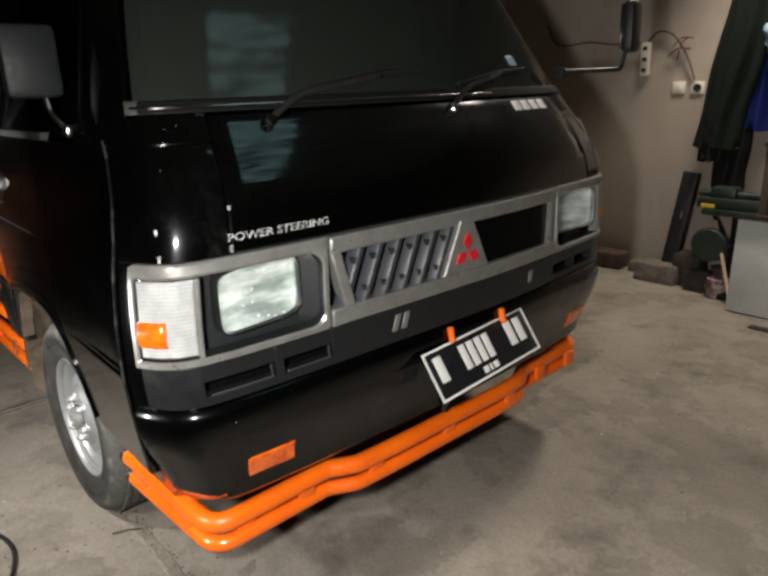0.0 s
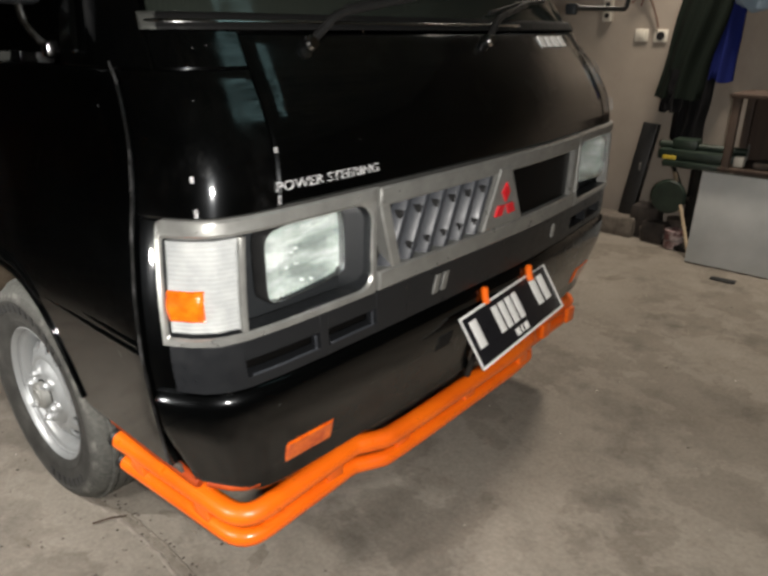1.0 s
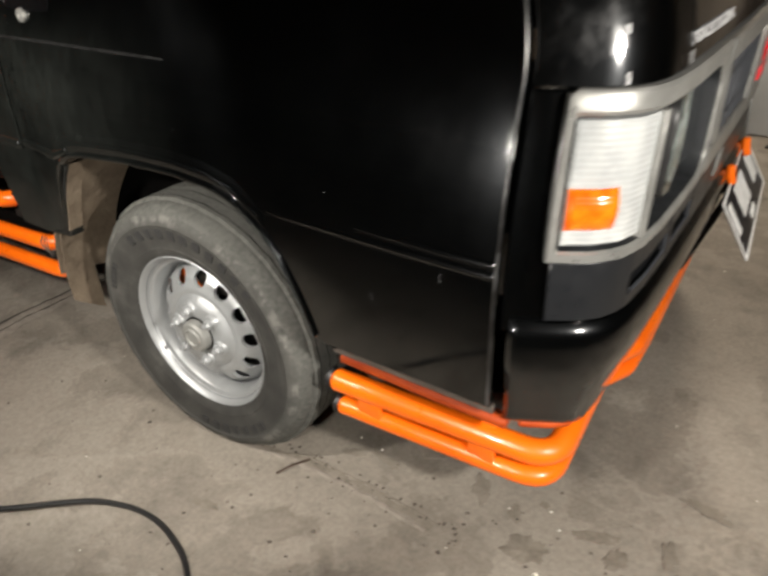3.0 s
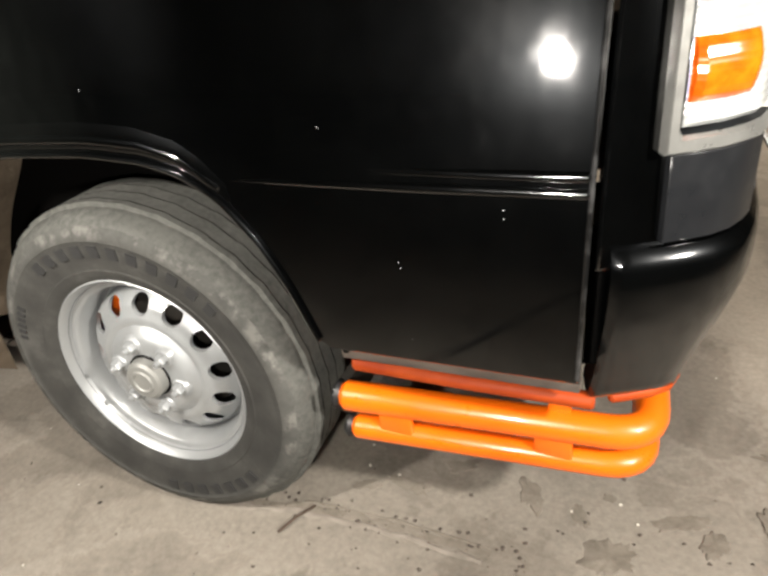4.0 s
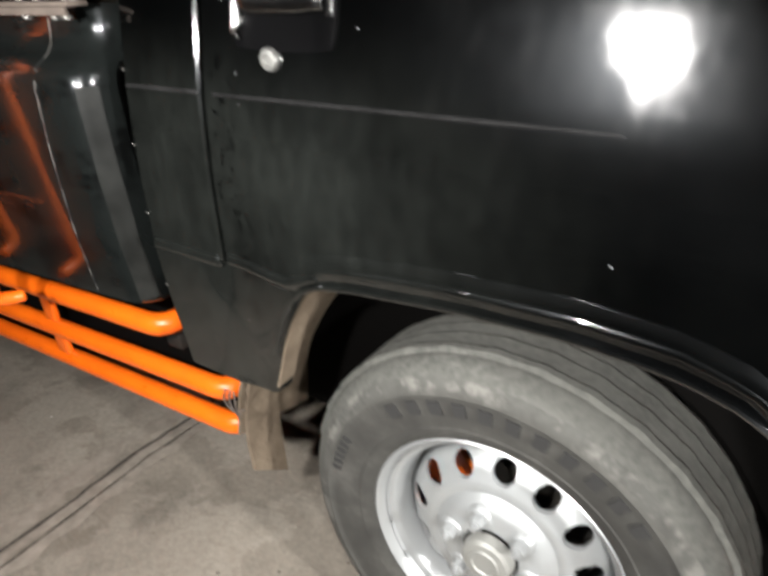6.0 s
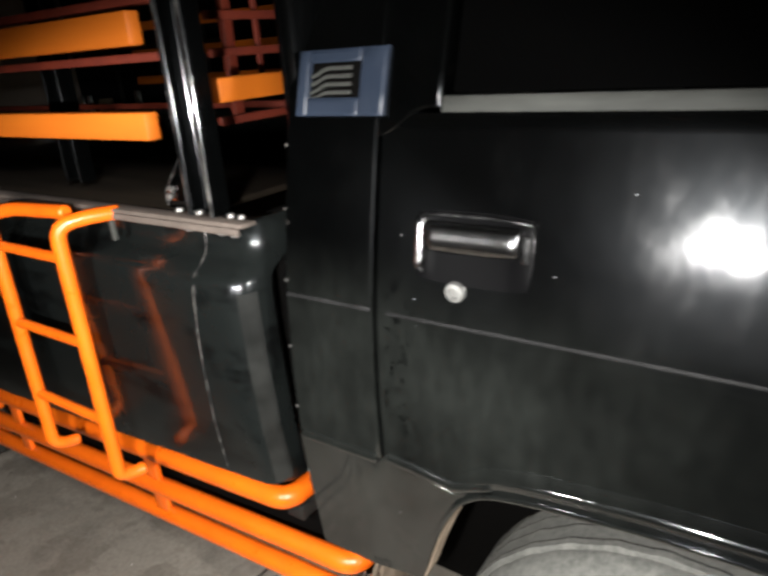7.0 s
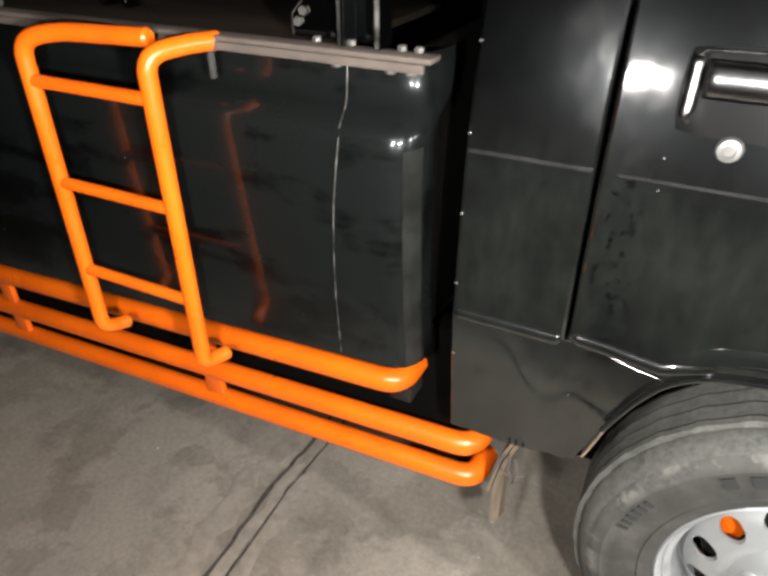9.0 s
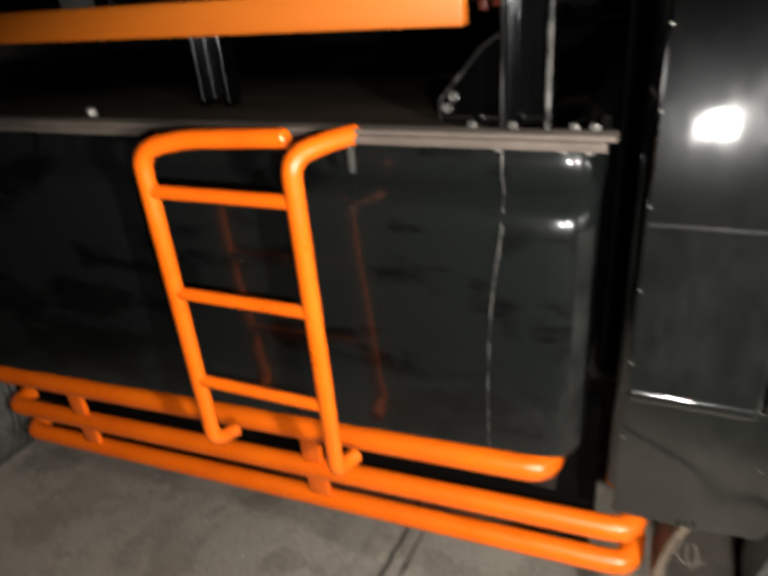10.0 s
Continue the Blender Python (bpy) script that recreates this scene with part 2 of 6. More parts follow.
REFLECT = mat("glint_painted_reflector", (0.5, 0.54, 0.52), 0.26, 0.5)
# Bright streaks and near-white flecks paint the reflector's sparkle into its colour.
glint_streak = ramp(REFLECT, noise_tex(REFLECT, 13, 5, 0.62, (1, 0.45, 1.7)), [(0.34, (0.22, 0.26, 0.25)), (0.47, (0.50, 0.55, 0.53)), (0.60, (0.84, 0.88, 0.86))])
wire(REFLECT, mix(REFLECT, specks(REFLECT, 60, 0.22, 0.5), glint_streak, (0.92, 0.95, 0.94)), bsdf(REFLECT).inputs["Base Color"])
cell = nd(REFLECT, "ShaderNodeTexVoronoi")
cell.inputs["Scale"].default_value = 34
wire(REFLECT, coords(REFLECT), cell.inputs["Vector"])
wire(REFLECT, bump(REFLECT, cell.outputs["Distance"], 0.35, 0.012), bsdf(REFLECT).inputs["Normal"])
GLASS = mat("lamp_glass", (0.95, 0.98, 0.97), 0.03)
bsdf(GLASS).inputs["Transmission Weight"].default_value = 1.0
wave = nd(GLASS, "ShaderNodeTexWave", bands_direction="Y")
wave.inputs["Scale"].default_value = 26
wire(GLASS, coords(GLASS), wave.inputs["Vector"])
wire(GLASS, bump(GLASS, wave.outputs["Fac"], 0.12, 0.002), bsdf(GLASS).inputs["Normal"])
WINDOW = mat("dark_window_glass", (0.020, 0.024, 0.020), 0.06, 0, 0.6)
bsdf(WINDOW).inputs["Transmission Weight"].default_value = 0.25
SIDEGLASS = mat("tinted_side_glass", (0.001, 0.001, 0.001), 0.05, 0, 0.06)
SEAL = mat("matt_black_rubber_seal", (0.006, 0.006, 0.006), 0.7, 0, 0.12)
rough_from(SEAL, noise_tex(SEAL, 40), 0.6, 0.8)
RED = mat("red_badge", (0.55, 0.012, 0.02), 0.28, 0, 0.5, 0.4)
WHITE = mat("white_lettering", (0.78, 0.78, 0.76), 0.4)
rough_from(WHITE, noise_tex(WHITE, 40), 0.3, 0.5)
LETTERING = mat("worn_white_lettering", (0.4, 0.4, 0.39), 0.5)
wire(LETTERING, ramp(LETTERING, noise_tex(LETTERING, 160, 3), [(0.38, grey(0.10)), (0.62, grey(0.52))]), bsdf(LETTERING).inputs["Base Color"])
PLATE = mat("black_plate_paint", (0.010, 0.010, 0.012), 0.35)
rough_from(PLATE, noise_tex(PLATE, 30), 0.25, 0.45)
VENTBLUE = mat("blue_grey_vent", (0.017, 0.024, 0.039), 0.5, 0, 0.35)
rough_from(VENTBLUE, noise_tex(VENTBLUE, 30), 0.38, 0.55)
VENTSLAT = mat("dusty_vent_slat", (0.045, 0.046, 0.042), 0.6, 0, 0.3)
TRIM = mat("dusty_window_trim", (0.17, 0.17, 0.165), 0.7, 0, 0.25)
wire(TRIM, ramp(TRIM, noise_tex(TRIM, 20, 5, 0.6, (0.4, 1, 2)), [(0.3, (0.030, 0.031, 0.028)), (0.8, (0.062, 0.064, 0.058))]), bsdf(TRIM).inputs["Base Color"])

MUD = mat("dried_mud", (0.30, 0.24, 0.18), 0.92, 0, 0.2)
wire(MUD, ramp(MUD, noise_tex(MUD, 15, 7, 0.65), [(0.25, (0.105, 0.08, 0.057)), (0.6, (0.19, 0.15, 0.108)), (0.9, (0.29, 0.24, 0.185))]), bsdf(MUD).inputs["Base Color"])
wire(MUD, bump(MUD, noise_tex(MUD, 45, 6), 0.6, 0.01), bsdf(MUD).inputs["Normal"])
DARKRED = mat("dark_red_rack_paint", (0.10, 0.014, 0.007), 0.55)
wire(DARKRED, ramp(DARKRED, noise_tex(DARKRED, 14, 5), [(0.3, (0.07, 0.009, 0.004)), (0.8, (0.15, 0.022, 0.008))]), bsdf(DARKRED).inputs["Base Color"])
DUSTY = mat("dusty_rusty_steel", (0.2, 0.16, 0.13), 0.8)
wire(DUSTY, ramp(DUSTY, noise_tex(DUSTY, 12, 7, 0.65, (0.5, 1, 1)), [(0.25, (0.028, 0.021, 0.017)), (0.55, (0.090, 0.071, 0.058)), (0.85, (0.19, 0.158, 0.132))]), bsdf(DUSTY).inputs["Base Color"])
DUSTYDARK = mat("rusty_scrap_iron", (0.03, 0.024, 0.02), 0.8)
wire(DUSTYDARK, ramp(DUSTYDARK, noise_tex(DUSTYDARK, 18, 6, 0.65), [(0.3, (0.012, 0.010, 0.009)), (0.75, (0.055, 0.042, 0.034))]), bsdf(DUSTYDARK).inputs["Base Color"])
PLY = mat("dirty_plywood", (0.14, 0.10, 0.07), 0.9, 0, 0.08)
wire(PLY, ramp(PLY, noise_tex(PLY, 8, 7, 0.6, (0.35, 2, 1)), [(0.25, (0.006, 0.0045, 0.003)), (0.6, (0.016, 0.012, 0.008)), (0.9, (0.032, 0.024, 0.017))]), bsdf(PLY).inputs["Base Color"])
BOLT = mat("zinc_bolt", (0.17, 0.165, 0.155), 0.45, 0.6)
rough_from(BOLT, noise_tex(BOLT, 80), 0.25, 0.5)
WELD = mat("weld_seam_primer", (0.35, 0.33, 0.30), 0.6)
wire(WELD, ramp(WELD, noise_tex(WELD, 40, 4), [(0.42, grey(0.010)), (0.70, (0.20, 0.195, 0.18))]), bsdf(WELD).inputs["Base Color"])

FLOOR = mat("worn_concrete", (0.3, 0.27, 0.23), 0.8, 0, 0.3)
big = ramp(FLOOR, noise_tex(FLOOR, 1.1, 6, 0.6), [(0.3, (0.235, 0.208, 0.172)), (0.7, (0.345, 0.31, 0.262))])
mid = ramp(FLOOR, noise_tex(FLOOR, 7.0, 8, 0.68), [(0.28, grey(0.78)), (0.47, grey(0.98)), (0.8, grey(1.06))])
stain = ramp(FLOOR, noise_tex(FLOOR, 3.1, 5, 0.62), [(0.54, grey(1.0)), (0.70, grey(0.62))])
grit = ramp(FLOOR, noise_tex(FLOOR, 85, 5, 0.7), [(0.3, grey(0.8)), (0.7, grey(1.1))])
col = mix(FLOOR, 1.0, mix(FLOOR, 1.0, mix(FLOOR, 1.0, big, mid, "MULTIPLY"), stain, "MULTIPLY"), grit, "MULTIPLY")
flake = ramp(FLOOR, noise_tex(FLOOR, 2.6, 9, 0.62), [(0.515, grey(0)), (0.535, grey(1))])
crust = ramp(FLOOR, noise_tex(FLOOR, 1.3, 9, 0.60), [(0.490, grey(0)), (0.4975, grey(1)), (0.5035, grey(1)), (0.511, grey(0))])
col = mix(FLOOR, mix(FLOOR, 1.0, flake, (0.85, 0.85, 0.85), "MULTIPLY"), col, mix(FLOOR, 1.0, col, (0.80, 0.79, 0.78), "MULTIPLY"))
col = mix(FLOOR, mix(FLOOR, 1.0, crust, (0.28, 0.28, 0.28), "MULTIPLY"), col, mix(FLOOR, 1.0, col, (0.66, 0.63, 0.60), "MULTIPLY"))
col = mix(FLOOR, specks(FLOOR, 9, 0.045, 0.22), col, (0.05, 0.042, 0.035))
wire(FLOOR, mix(FLOOR, specks(FLOOR, 14, 0.035, 0.12), col, (0.62, 0.58, 0.52)), bsdf(FLOOR).inputs["Base Color"])
rough_from(FLOOR, noise_tex(FLOOR, 6), 0.62, 0.9)
nrm = bump(FLOOR, noise_tex(FLOOR, 4.0, 6, 0.6), 0.35, 0.03)
wire(FLOOR, bump(FLOOR, noise_tex(FLOOR, 110, 5, 0.7), 0.35, 0.004, nrm), bsdf(FLOOR).inputs["Normal"])
WALL = mat("stained_plaster", (0.42, 0.36, 0.30), 0.85, 0, 0.3)
base = ramp(WALL, noise_tex(WALL, 1.6, 7, 0.6), [(0.25, (0.33, 0.285, 0.235)), (0.75, (0.47, 0.41, 0.35))])
wire(WALL, mix(WALL, ramp(WALL, noise_tex(WALL, 2.3, 6, 0.7, (1, 1, 0.5)), [(0.55, grey(0)), (0.8, grey(0.45))]), base, (0.25, 0.19, 0.15)), bsdf(WALL).inputs["Base Color"])
wire(WALL, bump(WALL, noise_tex(WALL, 35, 6), 0.14, 0.006), bsdf(WALL).inputs["Normal"])
ROOF = mat("corrugated_zinc", (0.40, 0.45, 0.45), 0.5, 0.1)
wire(ROOF, ramp(ROOF, noise_tex(ROOF, 3, 6), [(0.3, (0.24, 0.29, 0.29)), (0.7, (0.42, 0.47, 0.46))]), bsdf(ROOF).inputs["Base Color"])
CLOTHGREEN = mat("dark_green_cloth", (0.008, 0.013, 0.009), 0.9, 0, 0.2)
wire(CLOTHGREEN, bump(CLOTHGREEN, noise_tex(CLOTHGREEN, 160, 3), 0.4, 0.003), bsdf(CLOTHGREEN).inputs["Normal"])
CLOTHBLUE = mat("blue_cloth", (0.012, 0.02, 0.14), 0.9, 0, 0.2)
wire(CLOTHBLUE, bump(CLOTHBLUE, noise_tex(CLOTHBLUE, 160, 3), 0.4, 0.003), bsdf(CLOTHBLUE).inputs["Normal"])
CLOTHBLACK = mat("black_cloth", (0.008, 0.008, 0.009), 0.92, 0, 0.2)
wire(CLOTHBLACK, bump(CLOTHBLACK, noise_tex(CLOTHBLACK, 160, 3), 0.4, 0.003), bsdf(CLOTHBLACK).inputs["Normal"])
WHITEBOARD = mat("white_laminate", (0.58, 0.60, 0.59), 0.45)
wire(WHITEBOARD, ramp(WHITEBOARD, noise_tex(WHITEBOARD, 4, 6), [(0.3, (0.47, 0.49, 0.48)), (0.7, (0.62, 0.63, 0.62))]), bsdf(WHITEBOARD).inputs["Base Color"])
OLIVE = mat("old_green_machine_paint", (0.02, 0.05, 0.03), 0.45)
wire(OLIVE, ramp(OLIVE, noise_tex(OLIVE, 15, 5), [(0.3, (0.007, 0.016, 0.011)), (0.8, (0.026, 0.042, 0.028))]), bsdf(OLIVE).inputs["Base Color"])
WOOD = mat("old_brown_wood", (0.12, 0.07, 0.045), 0.7)
wire(WOOD, ramp(WOOD, noise_tex(WOOD, 14, 6, 0.6, (1, 1, 0.15)), [(0.25, (0.03, 0.018, 0.013)), (0.8, (0.10, 0.066, 0.046))]), bsdf(WOOD).inputs["Base Color"])
PALEWOOD = mat("pale_stick_wood", (0.42, 0.33, 0.22), 0.7)
IVORY = mat("ivory_socket_plastic", (0.70, 0.66, 0.57), 0.4)
BRICKM = mat("dusty_concrete_block", (0.16, 0.135, 0.11), 0.9)
wire(BRICKM, ramp(BRICKM, noise_tex(BRICKM, 25, 6), [(0.3, (0.09, 0.075, 0.06)), (0.8, (0.22, 0.19, 0.16))]), bsdf(BRICKM).inputs["Base Color"])
PINK = mat("pale_pink_can_label", (0.55, 0.42, 0.40), 0.45)
wire(PINK, ramp(PINK, noise_tex(PINK, 18, 4), [(0.42, (0.16, 0.07, 0.07)), (0.55, (0.55, 0.45, 0.43))]), bsdf(PINK).inputs["Base Color"])
YELLOW = mat("yellow_label", (0.6, 0.45, 0.04), 0.5)
WIREBLACK = mat("black_cable", (0.012, 0.012, 0.012), 0.5)
WIREBROWN = mat("brown_cable", (0.12, 0.07, 0.05), 0.6)
WIRERED = mat("red_wire", (0.15, 0.03, 0.025), 0.6)
BAGBLUE = mat("pale_blue_plastic_bag", (0.30, 0.40, 0.50), 0.3)
HANDLE = mat("worn_chrome", (0.40, 0.40, 0.42), 0.24, 1.0)
wire(HANDLE, ramp(HANDLE, noise_tex(HANDLE, 40, 5, 0.6, (1, 1, 3)), [(0.3, grey(0.16)), (0.7, grey(0.36))]), bsdf(HANDLE).inputs["Base Color"])
POCKET = mat("black_handle_pocket", (0.002, 0.002, 0.0022), 0.35, 0, 0.06)
MIRROR = mat("mirror_glass", (0.9, 0.9, 0.9), 0.02, 1.0)
# Red-orange that stands in for the orange bar mirrored in black paint.
REDBROWN = mat("bar_reflection_red", (0.3, 0.04, 0.006), 0.6, 0, 0.25)
wire(REDBROWN, ramp(REDBROWN, noise_tex(REDBROWN, 12, 5), [(0.3, (0.26, 0.030, 0.004)), (0.8, (0.48, 0.075, 0.008))]), bsdf(REDBROWN).inputs["Base Color"])
GLOW = mat("lamp_tube_glow", (1, 1, 1), 0.5)
bsdf(GLOW).inputs["Emission Color"].default_value = (1.0, 0.93, 0.82, 1)
bsdf(GLOW).inputs["Emission Strength"].default_value = 6.0

# ---- shape helpers ----


def V(*a):
    return Vector(a)


def lerp_table(table, t):
    if t <= table[0][0]:
        return table[0][1]
    for (a, va), (b, vb) in zip(table, table[1:]):
        if t <= b:
            return va + (vb - va) * (t - a) / (b - a)
    return table[-1][1]


def smooth_step(a, b, t):
    t = min(1.0, max(0.0, (t - a) / (b - a)))
    return t * t * (3 - 2 * t)


def thing(name, base, label, category, group="", kind=""):
    ob = new(name)
    ob.empty_display_size = 0.1
    ob.location = base
    return tagged(ob, label, category, group, kind)


def finish(bm, name, material, sharp=35):
    bmesh.ops.recalc_face_normals(bm, faces=bm.faces)
    me = bpy.data.meshes.new(name)
    bm.to_mesh(me)
    bm.free()
    me.materials.append(material)
    me.shade_smooth()
    me.set_sharp_from_angle(angle=radians(sharp))
    return me


def part(name, bm, material, parent, label="", sharp=35):
    ob = new(name, finish(bm, name, material, sharp))
    ob.parent = parent
    if parent.type == "EMPTY":
        ob.matrix_parent_inverse = Matrix.Translation(-Vector(parent.location))
    return tagged(ob, label)


def solo(name, bm, material, label, category, group="", kind="", sharp=35):
    return tagged(new(name, finish(bm, name, material, sharp)), label, category, group, kind)


def add_box(bm, lo, hi, bevel=0.0, turn=None, seg=2):
    """A box between two corners, with rounded edges, turned by a matrix about its centre."""
    c = (Vector(lo) + Vector(hi)) / 2
    d = Vector(hi) - Vector(lo)
    made = bmesh.ops.create_cube(bm, size=1.0)["verts"]
    for v in made:
        v.co = Vector((v.co.x * d.x, v.co.y * d.y, v.co.z * d.z))
    if bevel:
        edges = list({e for v in made for e in v.link_edges})
        out = bmesh.ops.bevel(bm, geom=edges, offset=bevel, segments=seg, affect="EDGES", profile=0.5)
        made = list({v for f in out["faces"] for v in f.verts} | {v for v in made if v.is_valid})
    for v in made:
        v.co = c + ((turn @ v.co) if turn else v.co)
    return bm


def box(lo, hi, bevel=0.003, turn=None):
    return add_box(bmesh.new(), lo, hi, bevel, turn)


def fillet(points, radius, steps=6):
    """The path with its corners rounded."""
    pts = [Vector(p) for p in points]
    out = [pts[0]]
    for a, b, c in zip(pts, pts[1:], pts[2:]):
        u, w = (a - b), (c - b)
        r = min(radius, u.length * 0.48, w.length * 0.48)
        p, q = b + u.normalized() * r, b + w.normalized() * r
        for k in range(steps + 1):
            t = k / steps
            out.append((1 - t) ** 2 * p + 2 * t * (1 - t) * b + t * t * q)
    out.append(pts[-1])
    return out


def add_tube(bm, points, r, sides=16, cap=True):
    pts = [Vector(p) for p in points]
    keep = [pts[0]]
    for p in pts[1:]:
        if (p - keep[-1]).length > 1e-5:
            keep.append(p)
    pts = keep
    radii = [r] * len(pts)
    if cap:
        d0, d1 = (pts[0] - pts[1]).normalized(), (pts[-1] - pts[-2]).normalized()
        e = r * 0.35
        pts = [pts[0]] + [pts[0] - d0 * e] + pts[1:-1] + [pts[-1] - d1 * e] + [pts[-1]]
        radii = [r * 0.72] + [r] * (len(pts) - 2) + [r * 0.72]
    t = (pts[1] - pts[0]).normalized()
    side = t.orthogonal().normalized()
    rings = []
    for k, p in enumerate(pts):
        d = (pts[min(k + 1, len(pts) - 1)] - pts[max(k - 1, 0)]).normalized()
        side = (side - d * side.dot(d)).normalized()
        up = d.cross(side)
        rings.append([bm.verts.new(p + radii[k] * (math.cos(a) * side + math.sin(a) * up)) for a in [2 * math.pi * n / sides for n in range(sides)]])
    for a, b in zip(rings, rings[1:]):
        for n in range(sides):
            bm.faces.new((a[n], a[(n + 1) % sides], b[(n + 1) % sides], b[n]))
    bm.faces.new(rings[0][::-1])
    bm.faces.new(rings[-1])
    return bm


def tube(points, r, radius=0.0, sides=16):
    return add_tube(bmesh.new(), fillet(points, radius) if radius else points, r, sides)


def lathe(bm, profile, sides=64, axis_y=True, wobble=None):
    """Turns a profile of (radius, along) round the y axis, centred on the origin."""
    rings = []
    for k in range(sides):
        a = 2 * math.pi * k / sides
        ring = []
        for n, (r, y) in enumerate(profile):
            dy = wobble(k, n) if wobble else 0
            ring.append(bm.verts.new((r * math.cos(a), y + dy, r * math.sin(a))))
        rings.append(ring)
    for k in range(sides):
        a, b = rings[k], rings[(k + 1) % sides]
        for n in range(len(profile) - 1):
            bm.faces.new((a[n], a[n + 1], b[n + 1], b[n]))
    return bm


def grid_solid(bm, outer, inner):
    """Closes two equal grids of points (rows of rows) into one solid."""
    def rows(pts):
        return [[bm.verts.new(p) for p in row] for row in pts]
    a, b = rows(outer), rows(inner)
    n, m = len(a), len(a[0])
    for i in range(n - 1):
        for j in range(m - 1):
            bm.faces.new((a[i][j], a[i + 1][j], a[i + 1][j + 1], a[i][j + 1]))
            bm.faces.new((b[i][j], b[i][j + 1], b[i + 1][j + 1], b[i + 1][j]))
    rim = [(i, 0) for i in range(n)] + [(n - 1, j) for j in range(1, m)] + [(i, m - 1) for i in range(n - 2, -1, -1)] + [(0, j) for j in range(m - 2, 0, -1)]
    for (i, j), (k, l) in zip(rim, rim[1:] + rim[:1]):
        bm.faces.new((a[i][j], b[i][j], b[k][l], a[k][l]))
    return bm


# ---- the truck's skin: a plan outline, lifted through side and front profiles ----
MID = 0.84
SIDE = [(0.30, 0.050), (0.45, 0.022), (0.60, 0.004), (0.69, -0.004), (0.80, -0.003), (0.90, 0.004), (1.00, 0.020), (1.14, 0.050), (1.30, 0.10), (1.80, 0.25)]
FRONT = [(0.30, -0.02), (0.45, -0.002), (0.60, 0.0), (0.93, 0.0), (0.95, -0.0015), (0.97, -0.004), (0.99, -0.008), (1.01, -0.0135), (1.03, -0.021), (1.06, -0.037), (1.10, -0.063), (1.14, -0.093), (1.17, -0.118), (1.22, -0.150), (1.80, -0.50)]
HALF_PLAN = [(0.70, 0.0), (0.737, 0.010), (0.768, 0.025), (0.802, 0.045), (0.827, 0.072), (0.840, 0.112), (0.847, 0.175), (0.851, 0.27), (0.854, 0.42), (0.856, 0.62), (0.8565, MID)]


SKEW = 0.044  # the far front corner sits a little further back


def plan_points():
    right = [(-0.60 + 0.05 * k, 0.0) for k in range(26)] + HALF_PLAN
    return right + [(x, 2 * MID - y) for x, y in right[-2::-1]]


PLAN = [Vector(p) for p in plan_points()]
ARC = [0.0]
for p, q in zip(PLAN, PLAN[1:]):
    ARC.append(ARC[-1] + (q - p).length)
ZERO = ARC[26]
ARC = [a - ZERO for a in ARC]
HALF = ARC[36]


def plan_at(s):
    for k in range(len(ARC) - 1):
        if s <= ARC[k + 1] or k == len(ARC) - 2:
            t = (s - ARC[k]) / (ARC[k + 1] - ARC[k])
            return PLAN[k].lerp(PLAN[k + 1], t)
    return PLAN[-1]


def upright(s, z):
    """Keeps the door's front edge upright, where the front itself rakes back."""
    t = min(s, 2 * HALF - s)
    reach = 0.075 if z < 0.928 else 0.14
    k = smooth_step(-0.30, 0.0, t) * smooth_step(reach, 0.008, t)
    w = k * lerp_table([(0.45, 0.003), (0.60, 0.006), (0.80, 0.012), (1.00, 0.020), (1.12, 0.028), (1.30, 0.0)], z)
    return s + w if s < HALF else s - w


def skin(s, z, out=0.0):
    """A point of the cab's skin: s along the outline from the right front corner, z up, out metres proud of it."""
    s = upright(s, z)
    p = plan_at(s)
    d = plan_at(s + 0.03) - plan_at(s - 0.03)
    nrm = Vector((d.y, -d.x)).normalized()
    y = MID + (p.y - MID) * (MID - lerp_table(SIDE, z)) / MID
    x = p.x + lerp_table(FRONT, z) * smooth_step(0.25, 0.76, p.x) - SKEW * smooth_step(0.90, 1.66, y) * smooth_step(0.0, 0.7, p.x)
    return Vector((x + nrm.x * out, y + nrm.y * out, z))


def at_x(x):
    return x - 0.70


def at_y(y):
    """The arc place of a point of the front at that y."""
    t = min(y, 2 * MID - y)
    for k in range(26, 36):
        if t <= PLAN[k + 1].y:
            s = ARC[k] + (ARC[k + 1] - ARC[k]) * (t - PLAN[k].y) / (PLAN[k + 1].y - PLAN[k].y)
            break
    return s if y <= MID else 2 * HALF - s


def span(a, b, step):
    n = max(1, int(math.ceil(abs(b - a) / step)))
    return [a + (b - a) * k / n for k in range(n + 1)]


